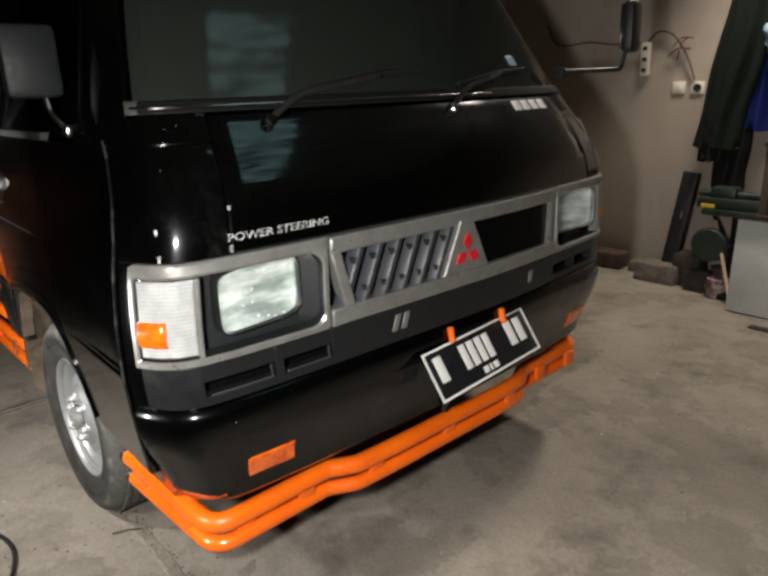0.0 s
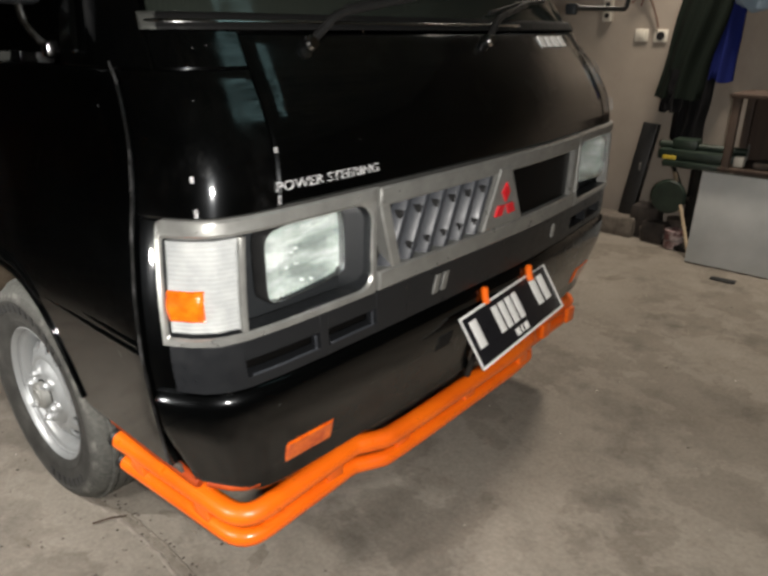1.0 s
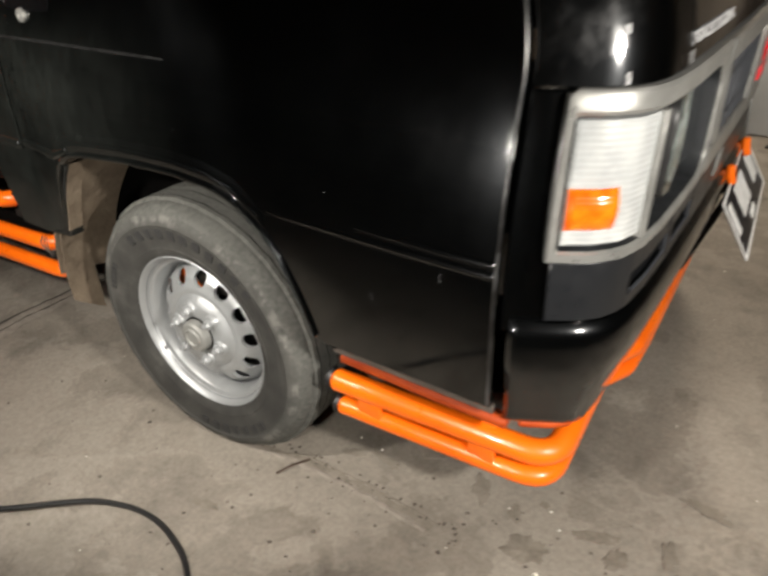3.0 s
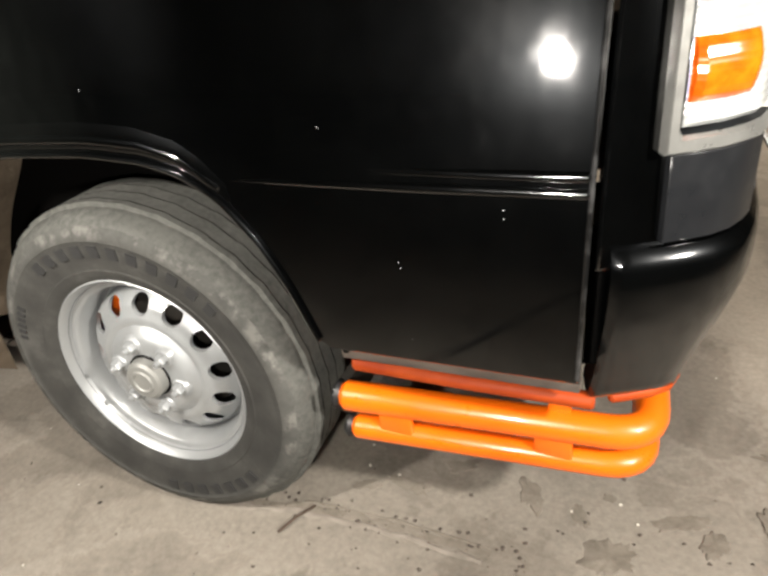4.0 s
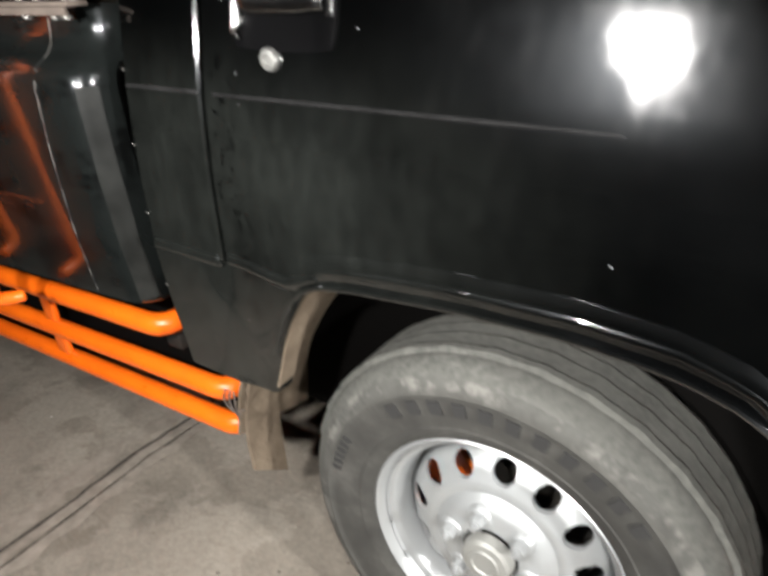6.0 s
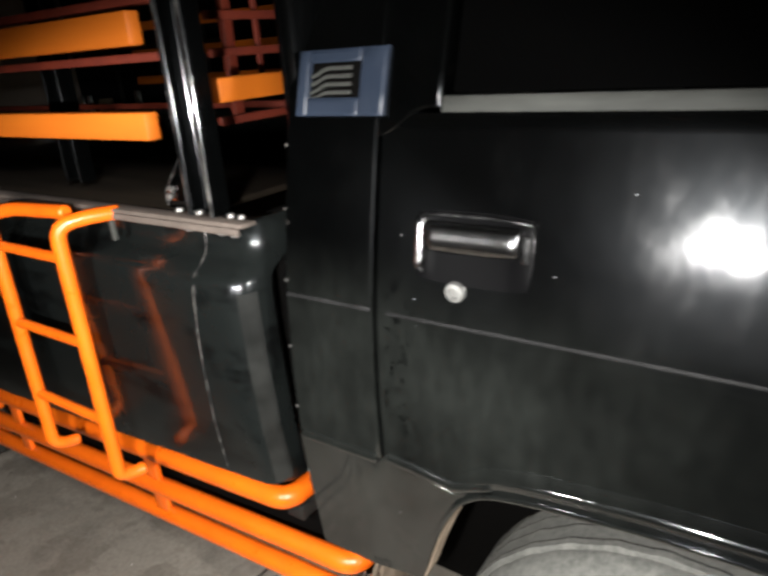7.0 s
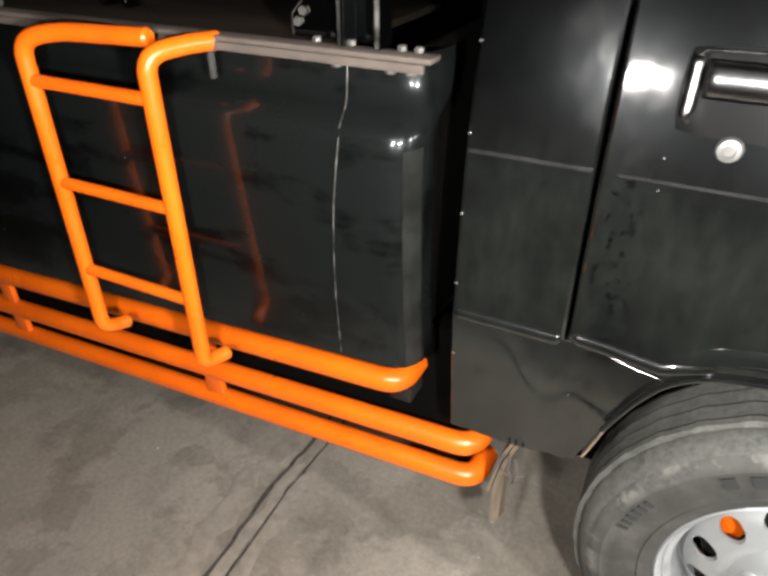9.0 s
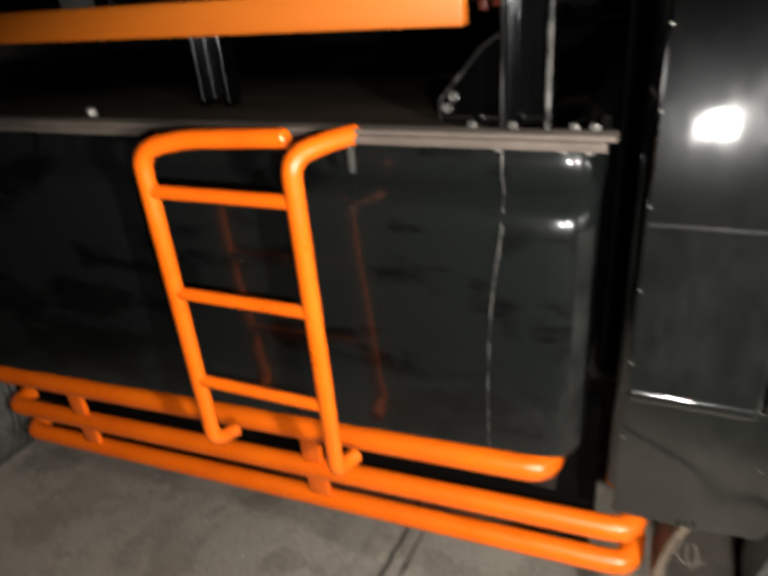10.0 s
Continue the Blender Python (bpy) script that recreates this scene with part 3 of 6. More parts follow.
def shell(places, low, high, thick, proud, rows=8, edge=0.004, bm=None):
    """A panel of the skin: columns at the given arc places from low to high (numbers or functions of the arc), with rounded rims."""
    bm = bm or bmesh.new()

    def get(f, *a):
        return f(*a) if callable(f) else f
    e = edge / max(1e-6, abs(places[-1] - places[0]))
    cols = [places[0], places[0] + (places[-1] - places[0]) * e] + list(places[1:-1]) + [places[-1] - (places[-1] - places[0]) * e, places[-1]]
    outer, inner = [], []
    for i, s in enumerate(cols):
        lo, hi = get(low, s), get(high, s)
        f = edge / max(1e-4, hi - lo)
        ts = [0, f] + [k / rows for k in range(1, rows)] + [1 - f, 1]
        a, b = [], []
        for j, t in enumerate(ts):
            z = lo + (hi - lo) * t
            rim = i in (0, len(cols) - 1) or j in (0, len(ts) - 1)
            o = get(proud, s, z) if callable(proud) else proud
            a.append(skin(s, z, o - (edge * 0.8 if rim else 0)))
            b.append(skin(s, z, o - thick))
        outer.append(a)
        inner.append(b)
    return grid_solid(bm, outer, inner)


def text_mesh(words, size, depth, place):
    """Raised letters of the built-in font: place maps (along, up, out) to the world."""
    cu = bpy.data.curves.new("letters", "FONT")
    cu.body, cu.size, cu.extrude, cu.resolution_u = words, size, depth, 3
    tmp = bpy.data.objects.new("letters", cu)
    scene.collection.objects.link(tmp)
    me = bpy.data.meshes.new_from_object(tmp.evaluated_get(bpy.context.evaluated_depsgraph_get()))
    bpy.data.objects.remove(tmp)
    bm = bmesh.new()
    bm.from_mesh(me)
    bpy.data.meshes.remove(me)
    for v in bm.verts:
        v.co = place(*v.co)
    return bm


# ---- the room ----
FLOOR_LO, FLOOR_HI = (-7.0, -4.2), (5.5, 3.75)


def floor_slab():
    """The floor: fine mesh beside the truck with a cracked, troughed joint, coarse beyond."""
    bm = bmesh.new()
    xs = [-7, -5, -3.5, -2.6] + span(-2.2, 2.2, 0.05) + [2.8, 3.6, 4.5, 5.5]
    ys = [-4.2, -3, -2, -1.4] + span(-1.0, 1.0, 0.05) + [1.4, 2.0, 2.8, 3.75]
    verts = []
    for x in xs:
        row = []
        for y in ys:
            z = -abs(noise.noise(Vector((x * 1.3, y * 1.3, 0)))) * 0.006 - 0.002 * abs(noise.noise(Vector((x * 6, y * 6, 3))))
            row.append(bm.verts.new((x, y, z)))
        verts.append(row)
    for i in range(len(xs) - 1):
        for j in range(len(ys) - 1):
            bm.faces.new((verts[i][j], verts[i + 1][j], verts[i + 1][j + 1], verts[i][j + 1]))
    low = [bm.verts.new((x, y, -0.15)) for x, y in ((-7, -4.2), (5.5, -4.2), (5.5, 3.75), (-7, 3.75))]
    bm.faces.new(low)
    return bm


floor = solo("floor", floor_slab(), FLOOR, "worn grey-brown concrete floor with stains and grit", "floor", kind="structure")


def ribbon_on_floor(points, width, top, seed):
    """A thin ragged strip that lies on the floor along a line."""
    rng = random.Random(seed)
    bm = bmesh.new()
    pts = [Vector((*p, 0)) for p in points]
    fine = [a.lerp(b, t) for a, b in zip(pts, pts[1:]) for t in (0, 0.2, 0.4, 0.6, 0.8)] + [pts[-1]]
    rows = []
    for k, p in enumerate(fine):
        d = (fine[min(k + 1, len(fine) - 1)] - fine[max(k - 1, 0)]).normalized()
        n = Vector((-d.y, d.x, 0))
        c = p + n * rng.uniform(-0.3, 0.3) * width
        w = width * rng.uniform(0.35, 0.65)
        rows.append([bm.verts.new(c + n * w + V(0, 0, 0.0005)), bm.verts.new(c + V(0, 0, top)), bm.verts.new(c - n * w + V(0, 0, 0.0005))])
    for a, b in zip(rows, rows[1:]):
        bm.faces.new((a[0], b[0], b[1], a[1]))
        bm.faces.new((a[1], b[1], b[2], a[2]))
    return bm


CRACK = mat("dirt_filled_crack", (0.03, 0.026, 0.022), 0.95)
wire(CRACK, ramp(CRACK, noise_tex(CRACK, 60, 4), [(0.3, (0.025, 0.021, 0.018)), (0.8, (0.11, 0.095, 0.078))]), bsdf(CRACK).inputs["Base Color"])
SCREED = mat("trowelled_joint_ridge", (0.30, 0.265, 0.22), 0.85)
wire(SCREED, ramp(SCREED, noise_tex(SCREED, 30, 6), [(0.3, (0.20, 0.175, 0.145)), (0.8, (0.34, 0.30, 0.255))]), bsdf(SCREED).inputs["Base Color"])
joint = [(-0.90, -1.4), (-0.92, -0.8), (-0.945, -0.3), (-0.95, -0.05), (-0.962, 0.12), (-0.955, 0.26), (-0.96, 0.6), (-0.97, 1.2)]
part("crack", ribbon_on_floor(joint, 0.010, 0.0012, 4), CRACK, floor)
part("crack", ribbon_on_floor([(x + 0.038, y) for x, y in joint], 0.0065, 0.0032, 14), CRACK, floor)
part("joint_ridge", ribbon_on_floor([(x + 0.018, y) for x, y in joint], 0.024, 0.0016, 15), SCREED, floor)
part("joint_ridge", ribbon_on_floor([(x - 0.055, y) for x, y in joint], 0.05, 0.002, 5), SCREED, floor)
part("joint_ridge", ribbon_on_floor([(x + 0.055, y) for x, y in joint], 0.035, 0.0025, 6), SCREED, floor)

# A broken joint along the truck, with flaked patches of screed beside it.
FLAKE = mat("flaked_screed_bed", (0.2, 0.18, 0.15), 0.9, 0, 0.2)
wire(FLAKE, ramp(FLAKE, noise_tex(FLAKE, 28, 7, 0.68), [(0.3, (0.150, 0.130, 0.105)), (0.6, (0.225, 0.198, 0.163)), (0.85, (0.30, 0.268, 0.225))]), bsdf(FLAKE).inputs["Base Color"])
wire(FLAKE, bump(FLAKE, noise_tex(FLAKE, 70, 5), 0.5, 0.004), bsdf(FLAKE).inputs["Normal"])


def floor_patch(x, y, rx, ry, seed, top):
    """A ragged flake on the floor, highest in its middle."""
    bm = bmesh.new()
    rng = random.Random(seed)
    ring, rim = [], []
    turn = rng.uniform(0, 3)
    for k in range(44):
        a = 2 * math.pi * k / 44
        r = 1 + 0.55 * noise.noise(Vector((1.6 * math.cos(a), 1.6 * math.sin(a), seed * 3.7))) + 0.35 * noise.noise(Vector((6 * math.cos(a), 6 * math.sin(a), seed * 1.9)))
        px, py = rx * r * math.cos(a), ry * r * math.sin(a)
        px, py = px * math.cos(turn) - py * math.sin(turn) * 0.6, px * math.sin(turn) * 0.6 + py * math.cos(turn)
        rim.append(bm.verts.new((x + px, y + py, -0.0015)))
        ring.append(bm.verts.new((x + 0.93 * px, y + 0.93 * py, top)))
    for k in range(44):
        bm.faces.new((rim[k], rim[(k + 1) % 44], ring[(k + 1) % 44], ring[k]))
    mid = bm.verts.new((x, y, top + 0.0005))
    for k in range(44):
        bm.faces.new((ring[k], ring[(k + 1) % 44], mid))
    return bm


truck_joint = [(-0.05, 0.095), (0.115, 0.098), (0.206, 0.117), (0.30, 0.120), (0.40, 0.121), (0.49, 0.117), (0.56, 0.110)]
part("crack", ribbon_on_floor(truck_joint, 0.017, 0.0012, 8), FLAKE, floor)
part("crack", ribbon_on_floor([(x, y + 0.012) for x, y in truck_joint[2:]], 0.0050, 0.0020, 21), FLAKE, floor)
part("joint_ridge", ribbon_on_floor([(x - 0.01, y - 0.016) for x, y in truck_joint], 0.012, 0.0022, 9), SCREED, floor)
for k, (x, y, rx, ry) in enumerate(((0.297, 0.198, 0.030, 0.014), (0.372, 0.221, 0.045, 0.014), (0.459, 0.294, 0.040, 0.020), (0.600, 0.260, 0.022, 0.040), (0.690, 0.235, 0.045, 0.018), (0.735, 0.290, 0.014, 0.010), (0.745, 0.165, 0.060, 0.045), (0.850, 0.270, 0.050, 0.022), (0.900, 0.235, 0.045, 0.030), (0.985, 0.300, 0.060, 0.025), (0.62, 0.09, 0.040, 0.018), (0.85, 0.02, 0.05, 0.022), (1.12, 0.16, 0.06, 0.03), (0.12, -0.10, 0.03, 0.012), (1.02, 0.46, 0.05, 0.02))):
    part("floor_flake", floor_patch(x, y, rx, ry, k + 1, -0.0002 + 0.0002 * (k % 4)), FLAKE, floor)

solo("wall_north", box((-7.0, 3.75, -0.15), (5.7, 3.95, 3.3), 0.002), WALL, "stained beige plaster wall with cable stains", "wall", kind="structure")
solo("wall_south", box((-7.0, -4.4, -0.15), (5.7, -4.2, 3.3), 0.002), WALL, "plain plaster garage wall in the dark", "wall", kind="structure")
solo("wall_east", box((5.5, -4.2, -0.15), (5.7, 3.75, 3.3), 0.002), WALL, "plain plaster garage wall facing the truck", "wall", kind="structure")
solo("wall_west", box((-7.2, -4.4, -0.15), (-7.0, 3.95, 3.3), 0.002), WALL, "plain plaster garage end wall in the dark", "wall", kind="structure")


def corrugated_roof():
    bm = bmesh.new()
    ys = [-4.4, 4.0]
    n = 420
    outer, inner = [], []
    for k in range(n + 1):
        x = -7.2 + 12.9 * k / n
        z = 3.3 + 0.028 * math.sin(2 * math.pi * x / 0.15)
        outer.append([V(x, y, z + 0.004) for y in ys])
        inner.append([V(x, y, z) for y in ys])
    return grid_solid(bm, outer, inner)


def glowing_roof_sheet():
    """An added corrugated sheet that glows in place of a lit patch of roof."""
    outer, inner = [], []
    for k in range(61):
        x = 1.30 + 1.2 * k / 60
        z = 3.288 + 0.028 * math.sin(2 * math.pi * x / 0.15)
        outer.append([V(x, y, z) for y in (1.20, 1.84)])
        inner.append([V(x, y, z - 0.003) for y in (1.20, 1.84)])
    return grid_solid(bmesh.new(), outer, inner)


# Emission in bands imitates light and shade on lit corrugations.
SHEETGLOW = mat("banded_sheet_glow", (0.30, 0.36, 0.34), 0.4)
bsdf(SHEETGLOW).inputs["Emission Color"].default_value = (0.62, 1.0, 0.98, 1)
pale = nd(SHEETGLOW, "ShaderNodeMapRange")
pale.inputs["From Min"].default_value, pale.inputs["From Max"].default_value = 0.42, 0.60
pale.inputs["To Min"].default_value, pale.inputs["To Max"].default_value = 0.03, 0.75
wire(SHEETGLOW, noise_tex(SHEETGLOW, 5.0, 4, 0.65, (3.6, 0.5, 1)), pale.inputs["Value"])
wire(SHEETGLOW, pale.outputs["Result"], bsdf(SHEETGLOW).inputs["Emission Strength"])
solo("skylight", glowing_roof_sheet(), SHEETGLOW, "added glowing sheet standing in for a lit patch of roof", "skylight", kind="structure", sharp=80)
solo("ceiling", corrugated_roof(), ROOF, "corrugated zinc garage roof sheets", "ceiling", kind="structure", sharp=80)


# An unseen lamp, added to brighten the back wall and far floor.
def added_pendant():
    ob = thing("added_pendant", (0.6, 3.15, 2.9), "unseen shaded pendant lamp added to light the back wall", "lamp")
    shade = lathe(bmesh.new(), [(0.022, 0.14), (0.026, 0.10), (0.05, 0.08), (0.15, 0.0), (0.147, 0.0), (0.048, 0.076), (0.022, 0.096)], 36)
    bulb = lathe(bmesh.new(), [(0.0005, 0.0), (0.022, 0.008), (0.032, 0.03), (0.026, 0.055), (0.013, 0.075)], 24)
    for bm in (shade, bulb):
        for v in bm.verts:
            v.co = Vector((0.6 + v.co.x, 3.15 + v.co.z, 2.86 + v.co.y))
    part("shade", shade, OLIVE, ob, "dark enamel shade")
    part("bulb", bulb, GLOW, ob, "glowing warm bulb")
    part("cord", tube([(0.6, 3.15, 2.99), (0.6, 3.15, 3.28)], 0.004, sides=8), WIREBLACK, ob)
    return ob


added_pendant()
# Fill for the wall and the floor at its foot.
spot_lamp("wall_fill_light", (0.6, 3.15, 2.85), (0.85, 2.75, 0.0), 250, 92, 0.45, 0.22, (1.0, 0.86, 0.70))

# ---- the pickup truck ----
truck = thing("pickup_truck", (0.0, MID, 0.0), "glossy black pickup truck with orange tube bars and rack", "truck")
R0, L0 = 0.0, 2 * HALF


def tp(name, bm, material, label="", parent=None, sharp=35):
    return part(name, bm, material, parent or truck, label, sharp)


ARCH = [(-0.345, 0.45), (-0.335, 0.475), (-0.306, 0.556), (-0.280, 0.616), (-0.250, 0.664), (-0.215, 0.688), (-0.16, 0.698), (-0.03, 0.710), (0.10, 0.713),
        (0.19, 0.706), (0.245, 0.690), (0.285, 0.662), (0.325, 0.606), (0.350, 0.545), (0.372, 0.462), (0.385, 0.452)]


def arch(s):
    return lerp_table(ARCH, s + 0.70)


def door_low(s):
    x = s + 0.70
    if x < -0.25:
        return 0.693 - 0.022 * smooth_step(-0.368, -0.25, x)
    return max(arch(s), 0.448) if x < 0.385 else 0.452


def mirrored(s):
    return 2 * HALF - s


def both_sides(make, name, material, label=""):
    """The same panel on the right and, mirrored, on the left."""
    return [tp(name, make(lambda s: s), material, label), tp(name, make(mirrored), material, label)]


def door_panel(f):
    xs = span(-0.366, -0.26, 0.02) + [-0.25, -0.235, -0.215, -0.19, -0.16] + span(-0.12, 0.16, 0.04) + [0.19, 0.215, 0.245, 0.265, 0.285, 0.305, 0.325, 0.34, 0.35, 0.362, 0.372, 0.385] + span(0.41, 0.697, 0.03)
    return shell([f(at_x(x)) for x in xs], lambda s: door_low(f(s)), 1.138, 0.03, 0.0, rows=22)


def quarter_panel(f):
    return shell([f(at_x(x)) for x in span(-0.515, -0.372, 0.024)], 0.690, 1.80, 0.03, 0.0, rows=26, edge=0.003)


def quarter_low(f):
    xs = span(-0.515, -0.385, 0.024) + [-0.372, -0.36, -0.346, -0.335, -0.32, -0.306, -0.292, -0.280, -0.265, -0.252]
    return shell([f(at_x(x)) for x in xs], lambda s: max(0.47, arch(f(s))), lambda s: 0.6885 if f(s) + 0.70 < -0.370 else door_low(f(s)) - 0.004, 0.03, lambda s, z: -0.007 * smooth_step(-0.42, -0.36, f(s) + 0.70), rows=8, edge=0.0006)


def pillar_rear(f):
    """The body behind the side window, above the door's shoulder."""
    return shell([f(at_x(x)) for x in span(-0.3715, -0.288, 0.02)], lambda s: 1.113 + 0.030 * smooth_step(-0.36, -0.31, f(s) + 0.70), 1.80, 0.03, 0.0015, rows=16)


def window_sill(f):
    return shell([f(at_x(x)) for x in span(-0.285, 0.20, 0.05)], 1.139, 1.156, 0.02, 0.004, rows=2, edge=0.002)


def side_glass(f):
    return shell([f(at_x(x)) for x in span(-0.28, 0.50, 0.05)], 1.157, 1.70, 0.006, -0.012, rows=8, edge=0.001)


def front_pillar(f):
    return shell([f(at_x(x)) for x in span(0.50, 0.70, 0.03)] + [f(k) for k in (0.03, 0.06, 0.09)], 1.1385, 1.80, 0.03, 0.0, rows=14)


doors = both_sides(door_panel, "door", PAINT, "dusty glossy black cab door")
both_sides(quarter_panel, "rear_quarter_panel", PAINT)
both_sides(quarter_low, "lower_quarter_panel", PAINT)
both_sides(pillar_rear, "rear_window_pillar", PAINT)
both_sides(side_glass, "side_window", SIDEGLASS, "dark side window glass")
both_sides(window_sill, "window_sill_strip", TRIM, "dusty grey window strip")
both_sides(front_pillar, "windscreen_pillar", PAINT)

# Corner panels beside the front hatch, hatch, cowl, windscreen, roof.
GAP = at_y(0.183)


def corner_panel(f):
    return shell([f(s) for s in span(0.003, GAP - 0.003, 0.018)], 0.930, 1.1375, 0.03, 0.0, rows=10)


def corner_low(f):
    return shell([f(s) for s in span(0.003, 0.078, 0.013)], 0.606, 0.930, 0.03, -0.004, rows=8)


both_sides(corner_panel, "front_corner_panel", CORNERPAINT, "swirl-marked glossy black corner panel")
both_sides(corner_low, "lamp_corner_panel", PAINT)
both_sides(lambda f: shell([f(s) for s in span(-0.012, 0.036, 0.012)], 0.455, 0.640, 0.01, -0.036, rows=4), "corner_post", SHADEBLACK, "dark body post behind the bumper end")
tp("front_hatch", shell(span(GAP, L0 - GAP, 0.05), 0.934, 1.19, 0.03, 0.0, rows=12), PAINT, "glossy black front hatch panel")
tp("corner_cowl", shell(span(0.09, GAP, 0.03), 1.1385, 1.205, 0.03, -0.002, rows=4), PAINT)
tp("corner_cowl", shell(span(L0 - GAP, L0 - 0.09, 0.03), 1.1385, 1.205, 0.03, -0.002, rows=4), PAINT)
tp("windscreen", shell(span(0.10, L0 - 0.10, 0.05), 1.222, 1.745, 0.006, -0.010, rows=12, edge=0.001), WINDOW, "dark slanted windscreen")
tp("windscreen_seal", shell(span(0.095, L0 - 0.095, 0.04), 1.196, 1.222, 0.03, 0.004, rows=3), SEAL, "black rubber windscreen seal")
tp("chrome_strip", shell(span(0.10, at_y(1.15), 0.04), 1.206, 1.212, 0.006, 0.008, rows=2, edge=0.002), CHROME, "chrome strip in the seal")

for f in (lambda s: s, mirrored):
    tp("seal_corner", shell([f(s) for s in span(0.086, 0.122, 0.009)], 1.196, 1.222, 0.02, lambda s, z: 0.008 - 0.004 * smooth_step(0.095, 0.12, f(s)), rows=4, edge=0.005), TRIM, "dusty grey corner of the seal")


def roof_panel():
    bm = bmesh.new()
    n = 24
    outer, inner = [], []
    for k in range(n + 1):
        x = -0.52 + 0.86 * k / n
        row, low = [], []
        for j in range(13):
            y = 0.25 + (2 * MID - 0.5) * j / 12
            z = 1.80 + 0.05 * math.sin(math.pi * j / 12) * math.sin(math.pi * (k + 2) / (n + 4))
            row.append(V(x, y, z))
            low.append(V(x, y, z - 0.03))
        outer.append(row)
        inner.append(low)
    return grid_solid(bm, outer, inner)


tp("roof", roof_panel(), PAINT)
tp("header_rail", shell(span(0.09, L0 - 0.09, 0.05), 1.745, 1.80, 0.03, 0.0, rows=3), PAINT)
tp("cab_back_wall", box((-0.53, 0.06, 0.47), (-0.50, 2 * MID - 0.06, 1.80), 0.01), PAINT)
# Filler added so that the gap behind the cab stays black.
tp("gap_filler", box((-0.572, 0.30, 0.50), (-0.534, 2 * MID - 0.30, 1.60), 0.006), SHADEBLACK, "near-black filler added in the gap between cab and bed")
tp("cab_floor", box((-0.50, 0.31, 0.60), (0.74, 2 * MID - 0.31, 0.66), 0.005), DARK)
tp("dashboard", box((0.40, 0.16, 0.95), (0.62, 2 * MID - 0.16, 1.16), 0.04), BLACK)
for y in (0.30, 0.95):
    seat = tp("seat", add_box(box((-0.30, y, 0.66), (0.12, y + 0.45, 0.86), 0.04), (-0.42, y, 0.80), (-0.28, y + 0.45, 1.38), 0.05), BLACK)
tp("inner_front_panel", shell(span(0.06, L0 - 0.06, 0.06), 0.45, 0.932, 0.01, -0.05, rows=4), SHADEBLACK)

# Crease and moulding lines of the side, drawn as slight proud strips.


def strip(x0, x1, z0, z1, proud, f=lambda s: s):
    return shell([f(at_x(x)) for x in span(x0, x1, 0.03)], z0, z1, 0.006, proud, rows=2, edge=0.002)


# Grey patches for scuffs and for edge highlights put into the colour.
EDGE = mat("scuffed_glint_edge", (0.06, 0.06, 0.058), 0.3, 0, 0.4, 0.5)
wire(EDGE, ramp(EDGE, noise_tex(EDGE, 25, 5), [(0.48, grey(0.005)), (0.72, grey(0.06))]), bsdf(EDGE).inputs["Base Color"])
CHIPS = mat("chipped_post_paint", (0.05, 0.05, 0.05), 0.45)
wire(CHIPS, ramp(CHIPS, noise_tex(CHIPS, 30, 5, 0.65), [(0.47, grey(0.006)), (0.60, (0.13, 0.127, 0.118))]), bsdf(CHIPS).inputs["Base Color"])
WORN = mat("worn_and_sheen_grey", (0.05, 0.05, 0.048), 0.6, 0, 0.15)
wire(WORN, ramp(WORN, noise_tex(WORN, 35, 5), [(0.3, grey(0.004)), (0.75, grey(0.016))]), bsdf(WORN).inputs["Base Color"])
# Paler grey strips put the sheen along the crease into the colour.
tp("side_crease", strip(-0.513, -0.374, 0.902, 0.909, 0.0010), WORN)
tp("side_crease", strip(-0.35, 0.22, 0.902, 0.908, lambda s, z: 0.0010 - 0.002 * smooth_step(-0.30, 0.22, s + 0.70) * smooth_step(0.0, 0.22, s + 0.70)), WORN)


def ridge(line, r):
    """A rounded pressing along the side, half sunk in the skin."""
    return add_tube(bmesh.new(), [skin(at_x(x), z, -0.0065) for x, z in line], r + 0.0028, 16)


tp("moulding_line", ridge([(-0.511, 0.690), (-0.44, 0.690), (-0.376, 0.690)], 0.0085), PAINT)
tp("moulding_line", ridge([(-0.360, 0.698), (-0.32, 0.695), (-0.285, 0.690), (-0.258, 0.687), (-0.235, 0.696), (-0.205, 0.708)], 0.0085), PAINT)
tp("moulding_line", add_tube(bmesh.new(), [skin(at_x(x), 0.693, -0.0065 + 0.0045 * smooth_step(0.30, 0.58, x)) for x in span(0.30, 0.692, 0.03)], 0.0062, 12), PAINT)
tp("moulding_line", add_tube(bmesh.new(), [skin(at_x(x), 0.709, -0.0065 + 0.0045 * smooth_step(0.44, 0.64, x)) for x in span(0.44, 0.692, 0.03)], 0.0062, 12), PAINT)


def arch_lip(side):
    pts = [Vector((x, 0, z)) for x, z in ARCH[2:-1]]
    line = []
    for p in fillet(pts, 0.02, 3):
        q = skin(at_x(p.x), p.z + 0.006, 0.003)
        line.append(q if side == 0 else Vector((q.x, 2 * MID - q.y, q.z)))
    return add_tube(bmesh.new(), line, 0.0036, 8)


tp("arch_lip", arch_lip(0), PAINT, "bright worn wheel arch lip")
tp("arch_lip", arch_lip(1), PAINT)


